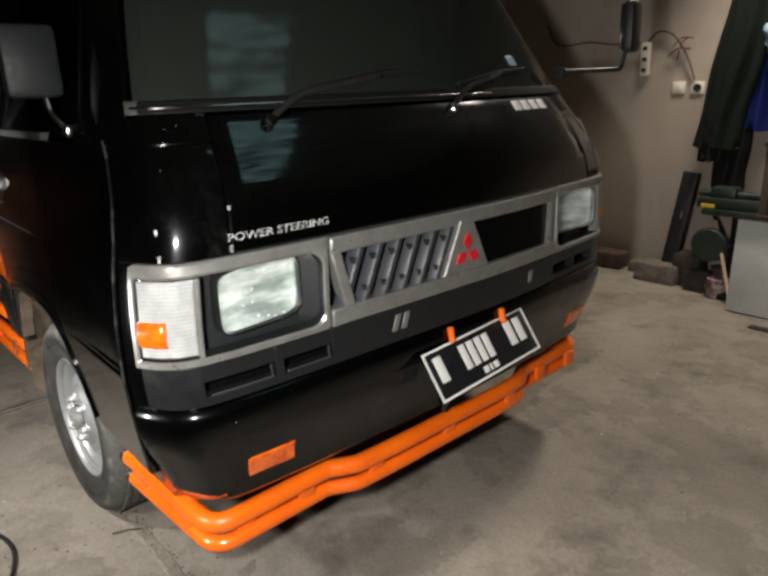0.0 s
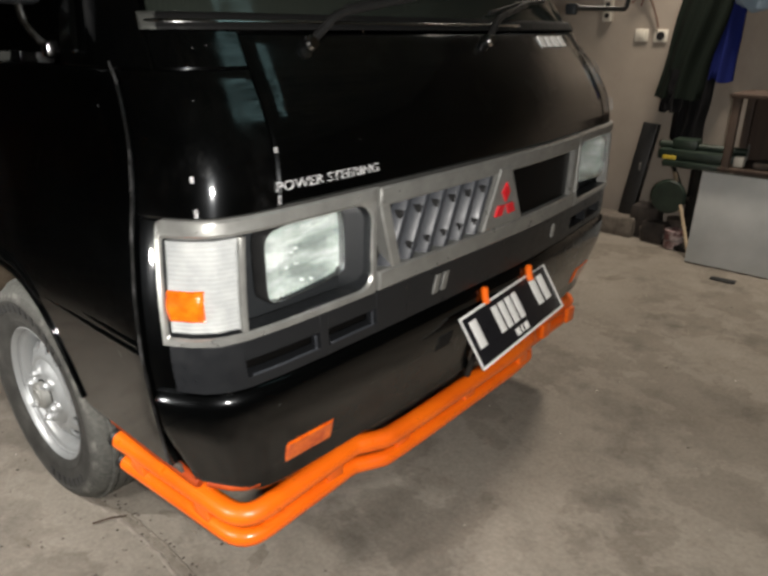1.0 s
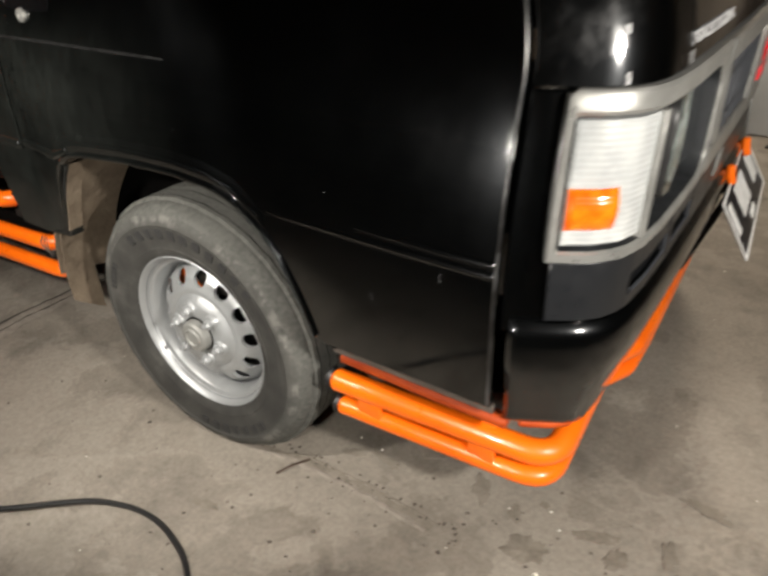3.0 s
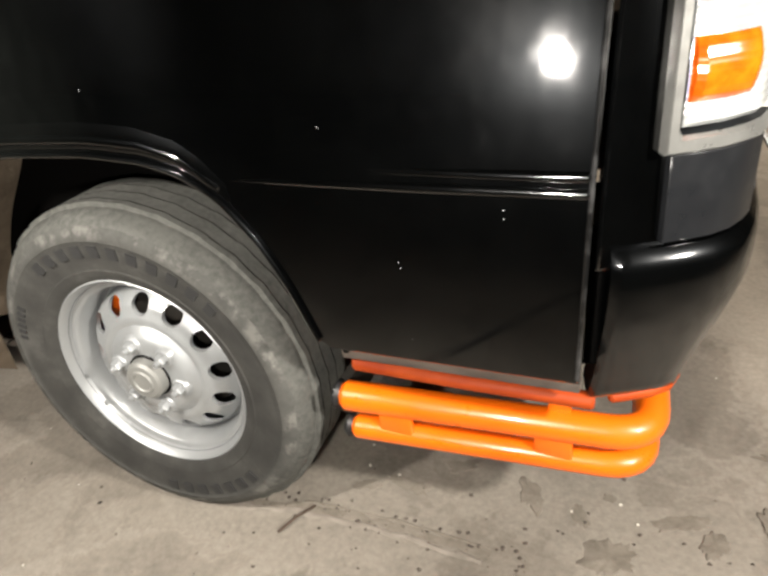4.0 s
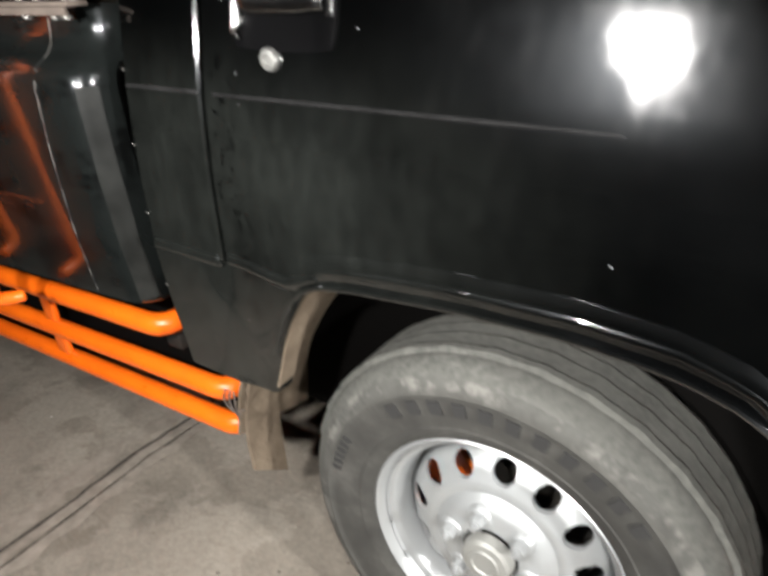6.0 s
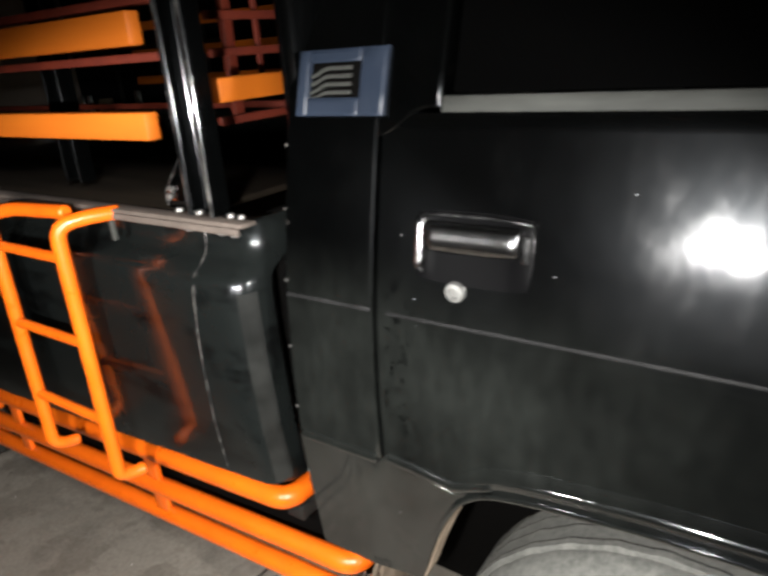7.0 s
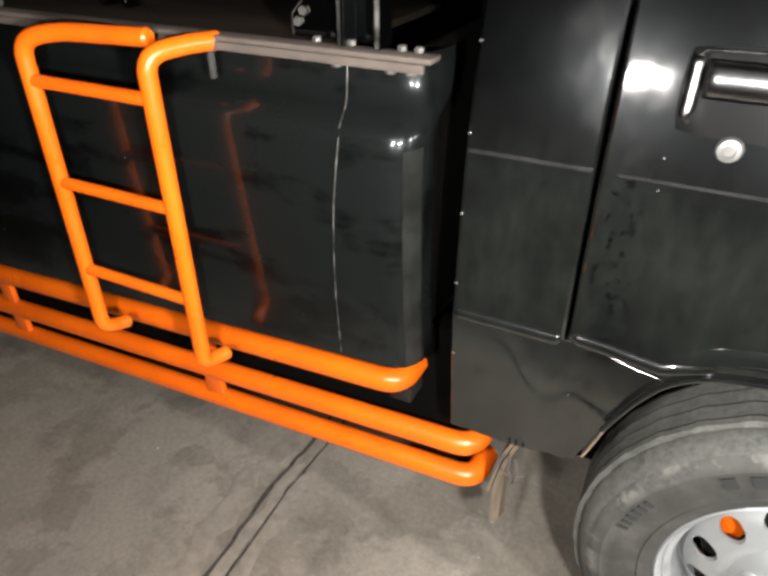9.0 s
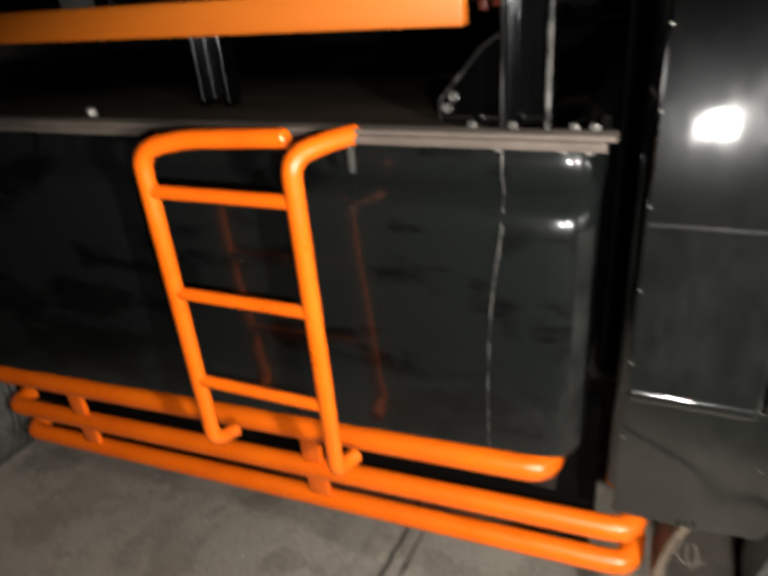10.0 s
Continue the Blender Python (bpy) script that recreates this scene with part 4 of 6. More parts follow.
def flare():
    """The swollen upper edge above the wheel arch."""
    bm = bmesh.new()
    outer, inner = [], []
    xs = span(-0.25, 0.30, 0.03)
    for i, x in enumerate(xs):
        z0 = lerp_table(ARCH, x) + 0.012
        a, b = [], []
        for j in range(6):
            t = j / 5
            o = 0.0035 * math.sin(math.pi * t) * (1 if 0 < i < len(xs) - 1 else 0.1)
            a.append(skin(at_x(x), z0 + 0.035 * t, o + 0.0005))
            b.append(skin(at_x(x), z0 + 0.035 * t, -0.004))
        outer.append(a)
        inner.append(b)
    return grid_solid(bm, outer, inner)


tp("arch_flare", flare(), PAINT)
tp("arch_ledge", add_tube(bmesh.new(), [skin(at_x(x), lerp_table(ARCH, x) + 0.026, -0.0045 + 0.003 * math.sin(math.pi * min(1, max(0, (x + 0.21) / 0.50)))) for x in span(-0.21, 0.29, 0.02)], 0.0085, 12), PAINT, "rounded ledge over the wheel arch")
tp("door_edge", add_tube(bmesh.new(), [skin(at_x(0.6935), 0.46 + 0.03 * k, -0.0005) for k in range(24)], 0.0026, 10), EDGE, "scuffed rolled front edge of the door, highlight painted in")
tp("sill", strip(0.388, 0.700, 0.424, 0.447, -0.016), DUSTY, "dusty lower edge of the door")
# Coloured tubes put the bar's reflection under the door and bumper.
tp("sill_reflection", tube([(0.39, 0.066, 0.402), (0.55, 0.066, 0.398), (0.712, 0.07, 0.395)], 0.0115), REDBROWN, "orange tube painting in the bar's reflection under the door")
tp("bumper_reflection", add_tube(bmesh.new(), [skin(s, 0.400, -0.034) for s in span(0.050, at_y(0.11), 0.02)], 0.0085, 12), REDBROWN, "orange tube painting in the bar's reflection under the bumper")
tp("sill_reflection", tube([(0.40, 2 * MID - 0.062, 0.39), (0.72, 2 * MID - 0.07, 0.388)], 0.016), REDBROWN)

# Door handle in its pocket, lock, vent, screws.
HX, HZ = -0.238, 0.998


def pocket():
    """A shallow dish pressed into the door with a rounded rim."""
    outer, inner = [], []
    for i in range(15):
        u = 2 * i / 14 - 1
        a, b = [], []
        for j in range(9):
            v = 2 * j / 8 - 1
            edge = max(abs(u) ** 5, abs(v) ** 5)
            rise = 0.0035 * smooth_step(0.25, 0.7, edge) - 0.0035 * smooth_step(0.85, 1.0, edge)
            squeeze = 1 - 0.06 * abs(v) ** 3
            s, z = at_x(HX + 0.072 * u * squeeze), HZ - 0.003 + 0.041 * v * (1 - 0.10 * abs(u) ** 3)
            a.append(skin(s, z, 0.0015 + rise))
            b.append(skin(s, z, -0.006))
        outer.append(a)
        inner.append(b)
    return grid_solid(bmesh.new(), outer, inner)


tp("handle_pocket", pocket(), POCKET, "black handle pocket", doors[0], sharp=60)
tp("handle_rim", add_tube(bmesh.new(), [skin(at_x(HX + dx), HZ + dz, 0.006) for dx, dz in ((0.070, 0.031), (0.03, 0.034), (-0.03, 0.034), (-0.058, 0.033), (-0.066, 0.026), (-0.068, 0.0), (-0.066, -0.024), (-0.058, -0.032))], 0.0016, 10), EDGE, "thin worn rim of the pocket", doors[0], sharp=60)
tp("handle", shell([at_x(x) for x in span(HX - 0.052, HX + 0.058, 0.011)], lambda s: HZ - 0.010 + 0.004 * smooth_step(HX + 0.02, HX + 0.06, s + 0.70), HZ + 0.026, 0.007, lambda s, z: 0.016 - 0.006 * ((z - HZ - 0.012) / 0.016) ** 2, rows=6, edge=0.004), HANDLE, "worn chrome pull handle", doors[0], sharp=60)
tp("handle_end", shell([at_x(x) for x in span(HX - 0.069, HX - 0.055, 0.0035)], lambda s: HZ - 0.030 + 1.2 * abs(s + 0.70 - HX + 0.064), HZ + 0.029, 0.008, lambda s, z: 0.013 - 90 * (s + 0.70 - HX + 0.062) ** 2, rows=8, edge=0.003), HANDLE, "chrome handle end", doors[0], sharp=60)
tp("handle_end", shell([at_x(x) for x in span(HX + 0.0595, HX + 0.068, 0.003)], HZ - 0.010, HZ + 0.018, 0.008, 0.006, rows=6, edge=0.003), EDGE, "", doors[0], sharp=60)


LOCK = mat("dull_chrome_lock", (0.30, 0.30, 0.285), 0.34, 0.7)
rough_from(LOCK, noise_tex(LOCK, 90), 0.28, 0.45)


def disc_on(s, z, r, thick, proud):
    bm = bmesh.new()
    c, n = skin(s, z, proud), (skin(s, z, 1) - skin(s, z, 0)).normalized()
    u = Vector((0, 0, 1)).cross(n).normalized()
    v = n.cross(u)
    rings = []
    for rr, o in ((r, -thick), (r, -0.003), (r * 0.86, 0), (r * 0.5, 0.0006), (r * 0.42, -0.002)):
        rings.append([bm.verts.new(c + n * o + rr * (math.cos(a) * u + math.sin(a) * v)) for a in [2 * math.pi * k / 20 for k in range(20)]])
    for a, b in zip(rings, rings[1:]):
        for k in range(20):
            bm.faces.new((a[k], a[(k + 1) % 20], b[(k + 1) % 20], b[k]))
    bm.faces.new(rings[-1])
    return bm


tp("door_lock", disc_on(at_x(-0.255), 0.946, 0.0125, 0.008, 0.006), LOCK, "round chrome door lock", doors[0])


def vent():
    frame_ob = tp("air_vent", bmesh_vent_frame(), VENTBLUE, "blue-grey plastic cabin vent with louvres")
    for k in range(4):
        z = 1.1575 + 0.0092 * k
        # Each slat runs level, then bends down towards its rear end.
        dip = lambda s: 0.009 * smooth_step(-0.448, -0.474, s + 0.70)
        tp("louvre", shell([at_x(x) for x in span(-0.474, -0.412, 0.0062)], lambda s, z=z: max(1.1575, z + 0.003 - dip(s)), lambda s, z=z: max(1.1580, z + 0.0075 - dip(s)), 0.005, lambda s, zz: 0.0055, rows=2, edge=0.001), VENTSLAT, "", frame_ob)
    tp("vent_back", shell([at_x(x) for x in span(-0.475, -0.396, 0.02)], 1.157, 1.197, 0.004, 0.002, rows=2, edge=0.001), SHADEBLACK, "dark vent interior", frame_ob)


def bmesh_vent_frame():
    bm = bmesh.new()
    x0, x1, z0, z1 = -0.492, -0.360, 1.136, 1.212
    a0, a1, b0, b1 = -0.475, -0.396, 1.157, 1.197
    for xs, lo, hi in (((x0, a0), z0, z1), ((a1, x1), z0, z1), ((a0, a1), z0, b0), ((a0, a1), b1, z1)):
        shell([at_x(x) for x in span(xs[0], xs[1], 0.02)], lo, hi, 0.012, 0.010, rows=3, edge=0.003, bm=bm)
    return bm


vent()

# Bumper, grey apron, lamp bezels, grille.


def bumper_bulge(s, z):
    return -0.026 + 0.041 * smooth_step(0.40, 0.585, z) - 0.007 * smooth_step(0.615, 0.632, z)


def bumper_low(s):
    """The bumper dips a little along the front, between its corners."""
    inner = min(s, L0 - s)
    return 0.402 - 0.024 * smooth_step(0.10, 0.22, inner)


tp("bumper", shell(span(0.016, L0 - 0.016, 0.02), bumper_low, 0.632, 0.05, bumper_bulge, rows=12, edge=0.008), BUMPERPAINT, "glossy black front bumper")


def apron():
    bm = bmesh.new()
    shell(span(0.067, L0 - 0.067, 0.025), 0.690, 0.7245, 0.03, 0.0045, rows=4, edge=0.0008, bm=bm)
    shell(span(0.067, L0 - 0.067, 0.025), 0.638, 0.657, 0.03, 0.0045, rows=3, edge=0.0008, bm=bm)
    solid = [(0.067, at_y(0.108)), (at_y(0.262), at_y(0.282)), (at_y(0.408), at_y(1.275)), (at_y(1.398), at_y(1.41)), (at_y(1.53), L0 - 0.067)]
    for a, b in solid:
        shell(span(a, b, 0.025), 0.638, 0.7245, 0.028, 0.0054, rows=6, edge=0.0012, bm=bm)
    return bm


slots = tp("apron_grille", apron(), APRON, "black plastic apron with slots")
for y0, y1 in ((0.118, 0.256), (0.288, 0.402)):
    tp("slot_lip", add_tube(bmesh.new(), [skin(s, 0.659, 0.003) for s in span(at_y(y0), at_y(y1), 0.02)], 0.0026, 8), LOUVRE, "rounded lower lip of the slot", slots)
    tp("slot_rib", add_tube(bmesh.new(), [skin(at_y(y1 - 0.004), 0.660 + 0.0055 * k, 0.003) for k in range(6)], 0.0026, 8), LOUVRE, "", slots)


def slanted_bar(y, z, w, h, lean):
    bm = bmesh.new()
    shell([at_y(y), at_y(y + w)], lambda s: z, lambda s: z + h, 0.003, 0.0085, rows=3, edge=0.001, bm=bm)
    for v in bm.verts:
        v.co.y += lean * (v.co.z - z)
    return bm


for y in (0.583, 0.612):
    tp("badge_stripe", slanted_bar(y, 0.668, 0.016, 0.040, 0.35), SILVER)
tp("badge_stripe", slanted_bar(1.13, 0.668, 0.014, 0.035, 0.2), SILVER)


def bezel_frame(f):
    """The silver lamp surround: one ring with a rounded opening."""
    bm = bmesh.new()
    a, b, z0, z1 = 0.058, at_y(0.4055), 0.726, 0.932
    c, d, y0, y1 = 0.071, at_y(0.392), 0.742, 0.904
    pts = []
    for s0, t0, r, start in ((d, y1, 0.038, 0), (c, y1, 0.006, 90), (c, y0, 0.006, 180), (d, y0, 0.034, 270)):
        sx = s0 - r if s0 == d else s0 + r
        tz = t0 - r if t0 == y1 else t0 + r
        for k in range(9):
            w = radians(start + 90 * k / 8)
            pts.append((sx + r * math.cos(w), tz + r * math.sin(w)))
    dense = []
    for p, q in zip(pts, pts[1:] + pts[:1]):
        n = max(1, int(math.hypot(q[0] - p[0], q[1] - p[1]) / 0.02))
        dense += [(p[0] + (q[0] - p[0]) * k / n, p[1] + (q[1] - p[1]) * k / n) for k in range(n)]
    rings = [[] for _ in range(6)]
    for s0, t0 in dense:
        u, v = (s0 - (c + d) / 2) / ((d - c) / 2), (t0 - (y0 + y1) / 2) / ((y1 - y0) / 2)
        k = 1 / max(abs(u), abs(v))
        so, to = (a + b) / 2 + u * k * (b - a) / 2, (z0 + z1) / 2 + v * k * (z1 - z0) / 2
        for ring, t, out in zip(rings, (0, 0, 0.16, 0.8, 1, 1), (-0.02, 0.007, 0.0105, 0.0105, 0.006, -0.034)):
            ring.append(bm.verts.new(skin(f(so + (s0 - so) * t), to + (t0 - to) * t, out)))
    n = len(dense)
    for level, (p, q) in enumerate(zip(rings, rings[1:])):
        for k in range(n):
            bm.faces.new((p[k], p[(k + 1) % n], q[(k + 1) % n], q[k])).material_index = 1 if level == 4 else 0
    return bm


def lamp_recess(f):
    """The dark tray behind the headlamp, sloping in from its rim."""
    a, b = at_y(0.117), at_y(0.396)
    return shell([f(s) for s in span(a, b, 0.02)], 0.734, 0.910, 0.012, lambda s, z: -0.012 - 0.034 * smooth_step(0, 0.045, b - f(s)), rows=6)


def headlamp(f):
    """Glass and reflector of a rounded rectangular lamp."""
    y0, y1, z0, z1 = 0.150, 0.354, 0.772, 0.901
    bowl, lens, rim = bmesh.new(), bmesh.new(), bmesh.new()
    n = 40

    def outline(scale):
        out = []
        for k in range(n):
            a = 2 * math.pi * k / n
            c, s = math.cos(a), math.sin(a)
            e = 0.32
            out.append((math.copysign(abs(c) ** e, c) * scale, math.copysign(abs(s) ** e, s) * scale))
        return out

    def put(u, v, o):
        y = (y0 + y1) / 2 + u * (y1 - y0) / 2
        z = (z0 + z1) / 2 + v * (z1 - z0) / 2
        p = Vector((0.838 - 0.013 * u + o, y, z))
        return p if f(0.5) == 0.5 else Vector((p.x - SKEW * smooth_step(0.90, 1.66, 2 * MID - p.y), 2 * MID - p.y, p.z))

    def dish(bm, levels, close=True):
        rings = [[bm.verts.new(put(u, v, o)) for u, v in outline(sc)] for sc, o in levels]
        for a, b in zip(rings, rings[1:]):
            for k in range(n):
                bm.faces.new((a[k], a[(k + 1) % n], b[(k + 1) % n], b[k]))
        if close:
            bm.faces.new(rings[-1])
        return bm
    dish(bowl, [(0.97, -0.005), (0.9, -0.011), (0.7, -0.016), (0.45, -0.0195), (0.2, -0.0205), (0.03, -0.021)])
    dish(lens, [(0.02, 0.008), (0.25, 0.008), (0.5, 0.007), (0.75, 0.005), (0.92, 0.001), (0.95, -0.006), (0.975, -0.006), (0.985, 0.000), (0.94, 0.006), (0.75, 0.009), (0.5, 0.011), (0.25, 0.012), (0.02, 0.0122)])
    lens.faces.new([v for v in list(lens.verts)[:n]][::-1])
    dish(rim, [(0.96, -0.030), (1.02, -0.030), (1.025, -0.002), (1.0, 0.002), (0.975, -0.004)], close=False)
    return bowl, lens, rim


def corner_lens(f):
    return shell([f(s) for s in span(0.074, at_y(0.106), 0.01)], 0.748, 0.899, 0.016, 0.006, rows=10, edge=0.004)


def corner_amber(f):
    return shell([f(s) for s in span(0.076, 0.132, 0.01)], 0.770, 0.822, 0.020, lambda s, z: 0.013 + 0.006 * math.sin(math.pi * (z - 0.772) / 0.05), rows=8, edge=0.006)


def corner_frame(f):
    bm = bmesh.new()
    shell([f(s) for s in span(at_y(0.1065), at_y(0.116), 0.006)], 0.743, 0.901, 0.03, 0.010, rows=5, edge=0.002, bm=bm)
    return bm


for f in (lambda s: s, mirrored):
    bez = tp("lamp_bezel", bezel_frame(f), SILVER, "silver lamp surround")
    bez.data.materials.append(GREYPL)
    tp("lamp_tray", lamp_recess(f), GREYPL, "dark grey lamp tray", bez)
    bowl, lens, rim = headlamp(f)
    lamp = tp("headlamp", bowl, REFLECT, "rounded rectangular headlamp reflector with painted sparkle", bez, sharp=60)
    tp("marker_lamp", corner_lens(f), LENSW, "ribbed clear corner lamp", bez)
    tp("indicator", corner_amber(f), AMBER, "amber indicator lens", bez)
    tp("marker_lamp_edge", corner_frame(f), SILVER, "", bez)
    g = tp("headlamp_glass", lens, GLASS, "clear ribbed lamp glass", bez, sharp=60)
    g.visible_shadow = False
    tp("headlamp_rim", rim, BLACK, "", bez, sharp=60)


def grille_frame():
    bm = bmesh.new()
    a, b = at_y(0.410), at_y(1.27)
    shell(span(a, b, 0.04), 0.893, 0.930, 0.03, 0.012, rows=3, bm=bm)
    shell(span(a, b, 0.04), 0.728, 0.768, 0.03, 0.012, rows=3, bm=bm)
    for y0, y1, lean in ((0.410, 0.438, 0.30), (1.242, 1.27, -0.1)):
        piece = shell([at_y(y0), at_y((y0 + y1) / 2), at_y(y1)], 0.764, 0.897, 0.03, 0.0115, rows=4)
        for v in piece.verts:
            v.co.y += lean * (0.897 - v.co.z)
        me = bpy.data.meshes.new("tmp")
        piece.to_mesh(me)
        bm.from_mesh(me)
        piece.free()
        bpy.data.meshes.remove(me)
    return bm


grille = tp("grille", grille_frame(), SILVER, "silver grille frame with slanted louvres")
tp("grille_back", shell(span(at_y(0.42), at_y(1.26), 0.05), 0.766, 0.895, 0.008, -0.022, rows=3), SHADEBLACK, "", grille)


def louvre_bar(y, lean, fwd):
    bm = box((-0.013, -0.0075, -0.064), (0.013, 0.0075, 0.064), 0.003)
    for v in bm.verts:
        v.co.y += lean * -v.co.z + fwd * v.co.x
        c = skin(at_y(min(1.25, max(0.42, y))), 0.8305, -0.006)
        v.co += Vector((c.x, y, 0.8305))
    return bm


for k in range(6):
    tp("louvre", louvre_bar(0.470 + 0.058 * k, -0.42, 0.55), LOUVRE, "", grille)
    for zz in (0.795, 0.865):
        tp("louvre_notch", box((0.828, 0.462 + 0.058 * k - 0.4 * (0.83 - zz), zz - 0.008), (0.860, 0.482 + 0.058 * k - 0.4 * (0.83 - zz), zz + 0.008), 0.003), BLACK, "", grille)
tp("grille_blank", shell(span(at_y(0.90), at_y(1.245), 0.03), 0.766, 0.895, 0.006, -0.004, rows=4), POCKET, "plain black grille half", grille)


def prism(corners, depth):
    """A flat plate with the given outline (y, z), proud of the grille, with bevelled rim."""
    bm = bmesh.new()
    cy, cz = sum(c[0] for c in corners) / len(corners), sum(c[1] for c in corners) / len(corners)

    def ring(x, k):
        return [bm.verts.new((x, cy + (y - cy) * k, cz + (z - cz) * k)) for y, z in corners]
    rings = [ring(depth[0], 1), ring(depth[1] - 0.003, 1), ring(depth[1], 0.94)]
    n = len(corners)
    for a, b in zip(rings, rings[1:]):
        for k in range(n):
            bm.faces.new((a[k], a[(k + 1) % n], b[(k + 1) % n], b[k]))
    bm.faces.new(rings[-1])
    bm.faces.new(rings[0][::-1])
    return bm


badge = tp("badge_plate", prism([(0.752, 0.770), (0.925, 0.770), (0.862, 0.905), (0.815, 0.905)], (0.845, 0.873)), SILVER, "silver badge plate", grille)
cy, cz = 0.8385, 0.822
for ang in (90, 210, 330):
    a = radians(ang)
    u, w = Vector((math.cos(a), math.sin(a))), Vector((-math.sin(a), math.cos(a)))
    pts = [Vector((cy, cz)) + u * 0.004, Vector((cy, cz)) + u * 0.027 + w * 0.0155, Vector((cy, cz)) + u * 0.050, Vector((cy, cz)) + u * 0.027 - w * 0.0155]
    tp("badge_diamond", prism([tuple(p) for p in pts], (0.871, 0.8775)), RED, "red diamond of the badge", badge)

# Lettering on the hatch.


def hatch_place(y0, z0, out):
    def put(a, b, c):
        s = at_y(y0) + a * 1.20
        z = z0 + b * 0.88
        return skin(s, z, out + c)
    return put


tp("lettering", text_mesh("POWER STEERING", 0.0245, 0.0010, hatch_place(0.174, 0.958, 0.002)), LETTERING, "grey-white POWER STEERING lettering")


for k in range(4):
    a = at_y(1.236) + 0.050 * k
    tp("badge_bar", shell([a, a + 0.018, a + 0.036], 1.156, 1.183, 0.004, 0.005, rows=2, edge=0.002), WHITE, "small pale badge bar")

# Pale patches that paint the highlights on the hatch seam edges.
for s, z, h in ((GAP, 0.937, 0.014), (GAP + 0.001, 1.016, 0.008), (0.122, 0.934, 0.013), (0.118, 0.985, 0.009)):
    tp("seam_glint", shell([s - 0.003, s, s + 0.003], z, z + h, 0.002, 0.0012, rows=2, edge=0.0006), LETTERING, "pale patch painting a glint on the seam")

# Wipers.


def wiper(y, tip_y):
    p0 = skin(at_y(y), 1.175, 0.012)
    p1 = skin(at_y(y + 0.09), 1.225, 0.020)
    p2 = skin(at_y(tip_y), 1.262, 0.014)
    arm = tp("wiper", tube([p0, p1, p2], 0.008, 0.03, 8), BLACK, "black windscreen wiper")
    tp("wiper_pivot", tube([skin(at_y(y), 1.170, -0.01), skin(at_y(y), 1.176, 0.024)], 0.014, sides=14), CHROME, "", arm)
    tp("wiper_blade", tube([skin(at_y(tip_y - 0.24), 1.236, 0.004), skin(at_y(tip_y), 1.266, 0.004), skin(at_y(tip_y + 0.18), 1.275, 0.004)], 0.005, sides=8), BLACK, "", arm)


wiper(0.327, 0.70)
wiper(0.93, 1.25)
tp("windscreen_sticker", shell(span(at_y(1.365), at_y(1.41), 0.02), 1.285, 1.315, 0.002, -0.006, rows=2, edge=0.0005), BAGBLUE)
for z in (0.97, 1.08):
    tp("panel_scuff", slanted_bar(1.575, z, 0.004, 0.035, 0.25), SILVER)

# Mirrors.


def door_mirror(y, sign):
    a = (0.615, y, 1.265)
    arm = tp("mirror_arm", tube([a, (0.655, y + sign * 0.32, 1.268), (0.662, y + sign * 0.335, 1.34)], 0.008, 0.02, 10), BLACK, "thin black mirror arm")
    tp("mirror_housing", box((0.655, y + sign * 0.335 - 0.046, 1.325), (0.70, y + sign * 0.335 + 0.046, 1.50), 0.018, Matrix.Rotation(radians(sign * 8), 3, "Z")), GREYPL, "dark grey mirror housing", arm)
    tp("mirror_face", box((0.648, y + sign * 0.335 - 0.039, 1.335), (0.656, y + sign * 0.335 + 0.039, 1.49), 0.003, Matrix.Rotation(radians(sign * 8), 3, "Z")), MIRROR, "", arm)
    tp("mirror_bracket", box((0.595, y - 0.012, 1.245), (0.630, y + 0.012, 1.278), 0.005), GREYPL, "dark mirror bracket", arm)


door_mirror(1.60, 1)
right_arm = tp("mirror_arm", tube([(0.405, 0.060, 1.165), (0.385, 0.035, 1.20), (0.375, 0.03, 1.26)], 0.008, 0.02, 10), CHROME, "short bright mirror stem")
tp("mirror_bracket", box((0.390, 0.050, 1.150), (0.420, 0.072, 1.178), 0.005), CHROME, "", right_arm)
tp("mirror_housing", box((0.36, -0.045, 1.235), (0.40, 0.070, 1.385), 0.016), GREYPL, "dark grey mirror housing", right_arm)
tp("mirror_face", box((0.354, -0.038, 1.243), (0.361, 0.063, 1.377), 0.003), MIRROR, "", right_arm)
tp("window_frame_edge", tube([skin(at_x(0.60), 1.16, 0.006), skin(at_x(0.60), 1.45, 0.006)], 0.007, sides=8), PAINT)

# Number plate with its orange clips; the characters are plain bars.
C0, RV, DV = Vector((0.9075, 0.8725, 0.543)), Vector((-0.024, 0.429, 0.0155)).normalized(), Vector((0.068, 0.012, -0.112)).normalized()
NV = RV.cross(DV).normalized()
if NV.x < 0:
    NV = -NV


def plate_box(u0, u1, v0, v1, n0, n1, bev=0.0015):
    bm = bmesh.new()
    add_box(bm, (u0, v0, n0), (u1, v1, n1), bev)
    for v in bm.verts:
        v.co = C0 + RV * v.co.x + DV * v.co.y + NV * v.co.z
    return bm


plate = tp("number_plate", plate_box(-0.215, 0.215, -0.0655, 0.0655, -0.003, 0.0, 0.001), PLATE, "black number plate with white rim and bars")
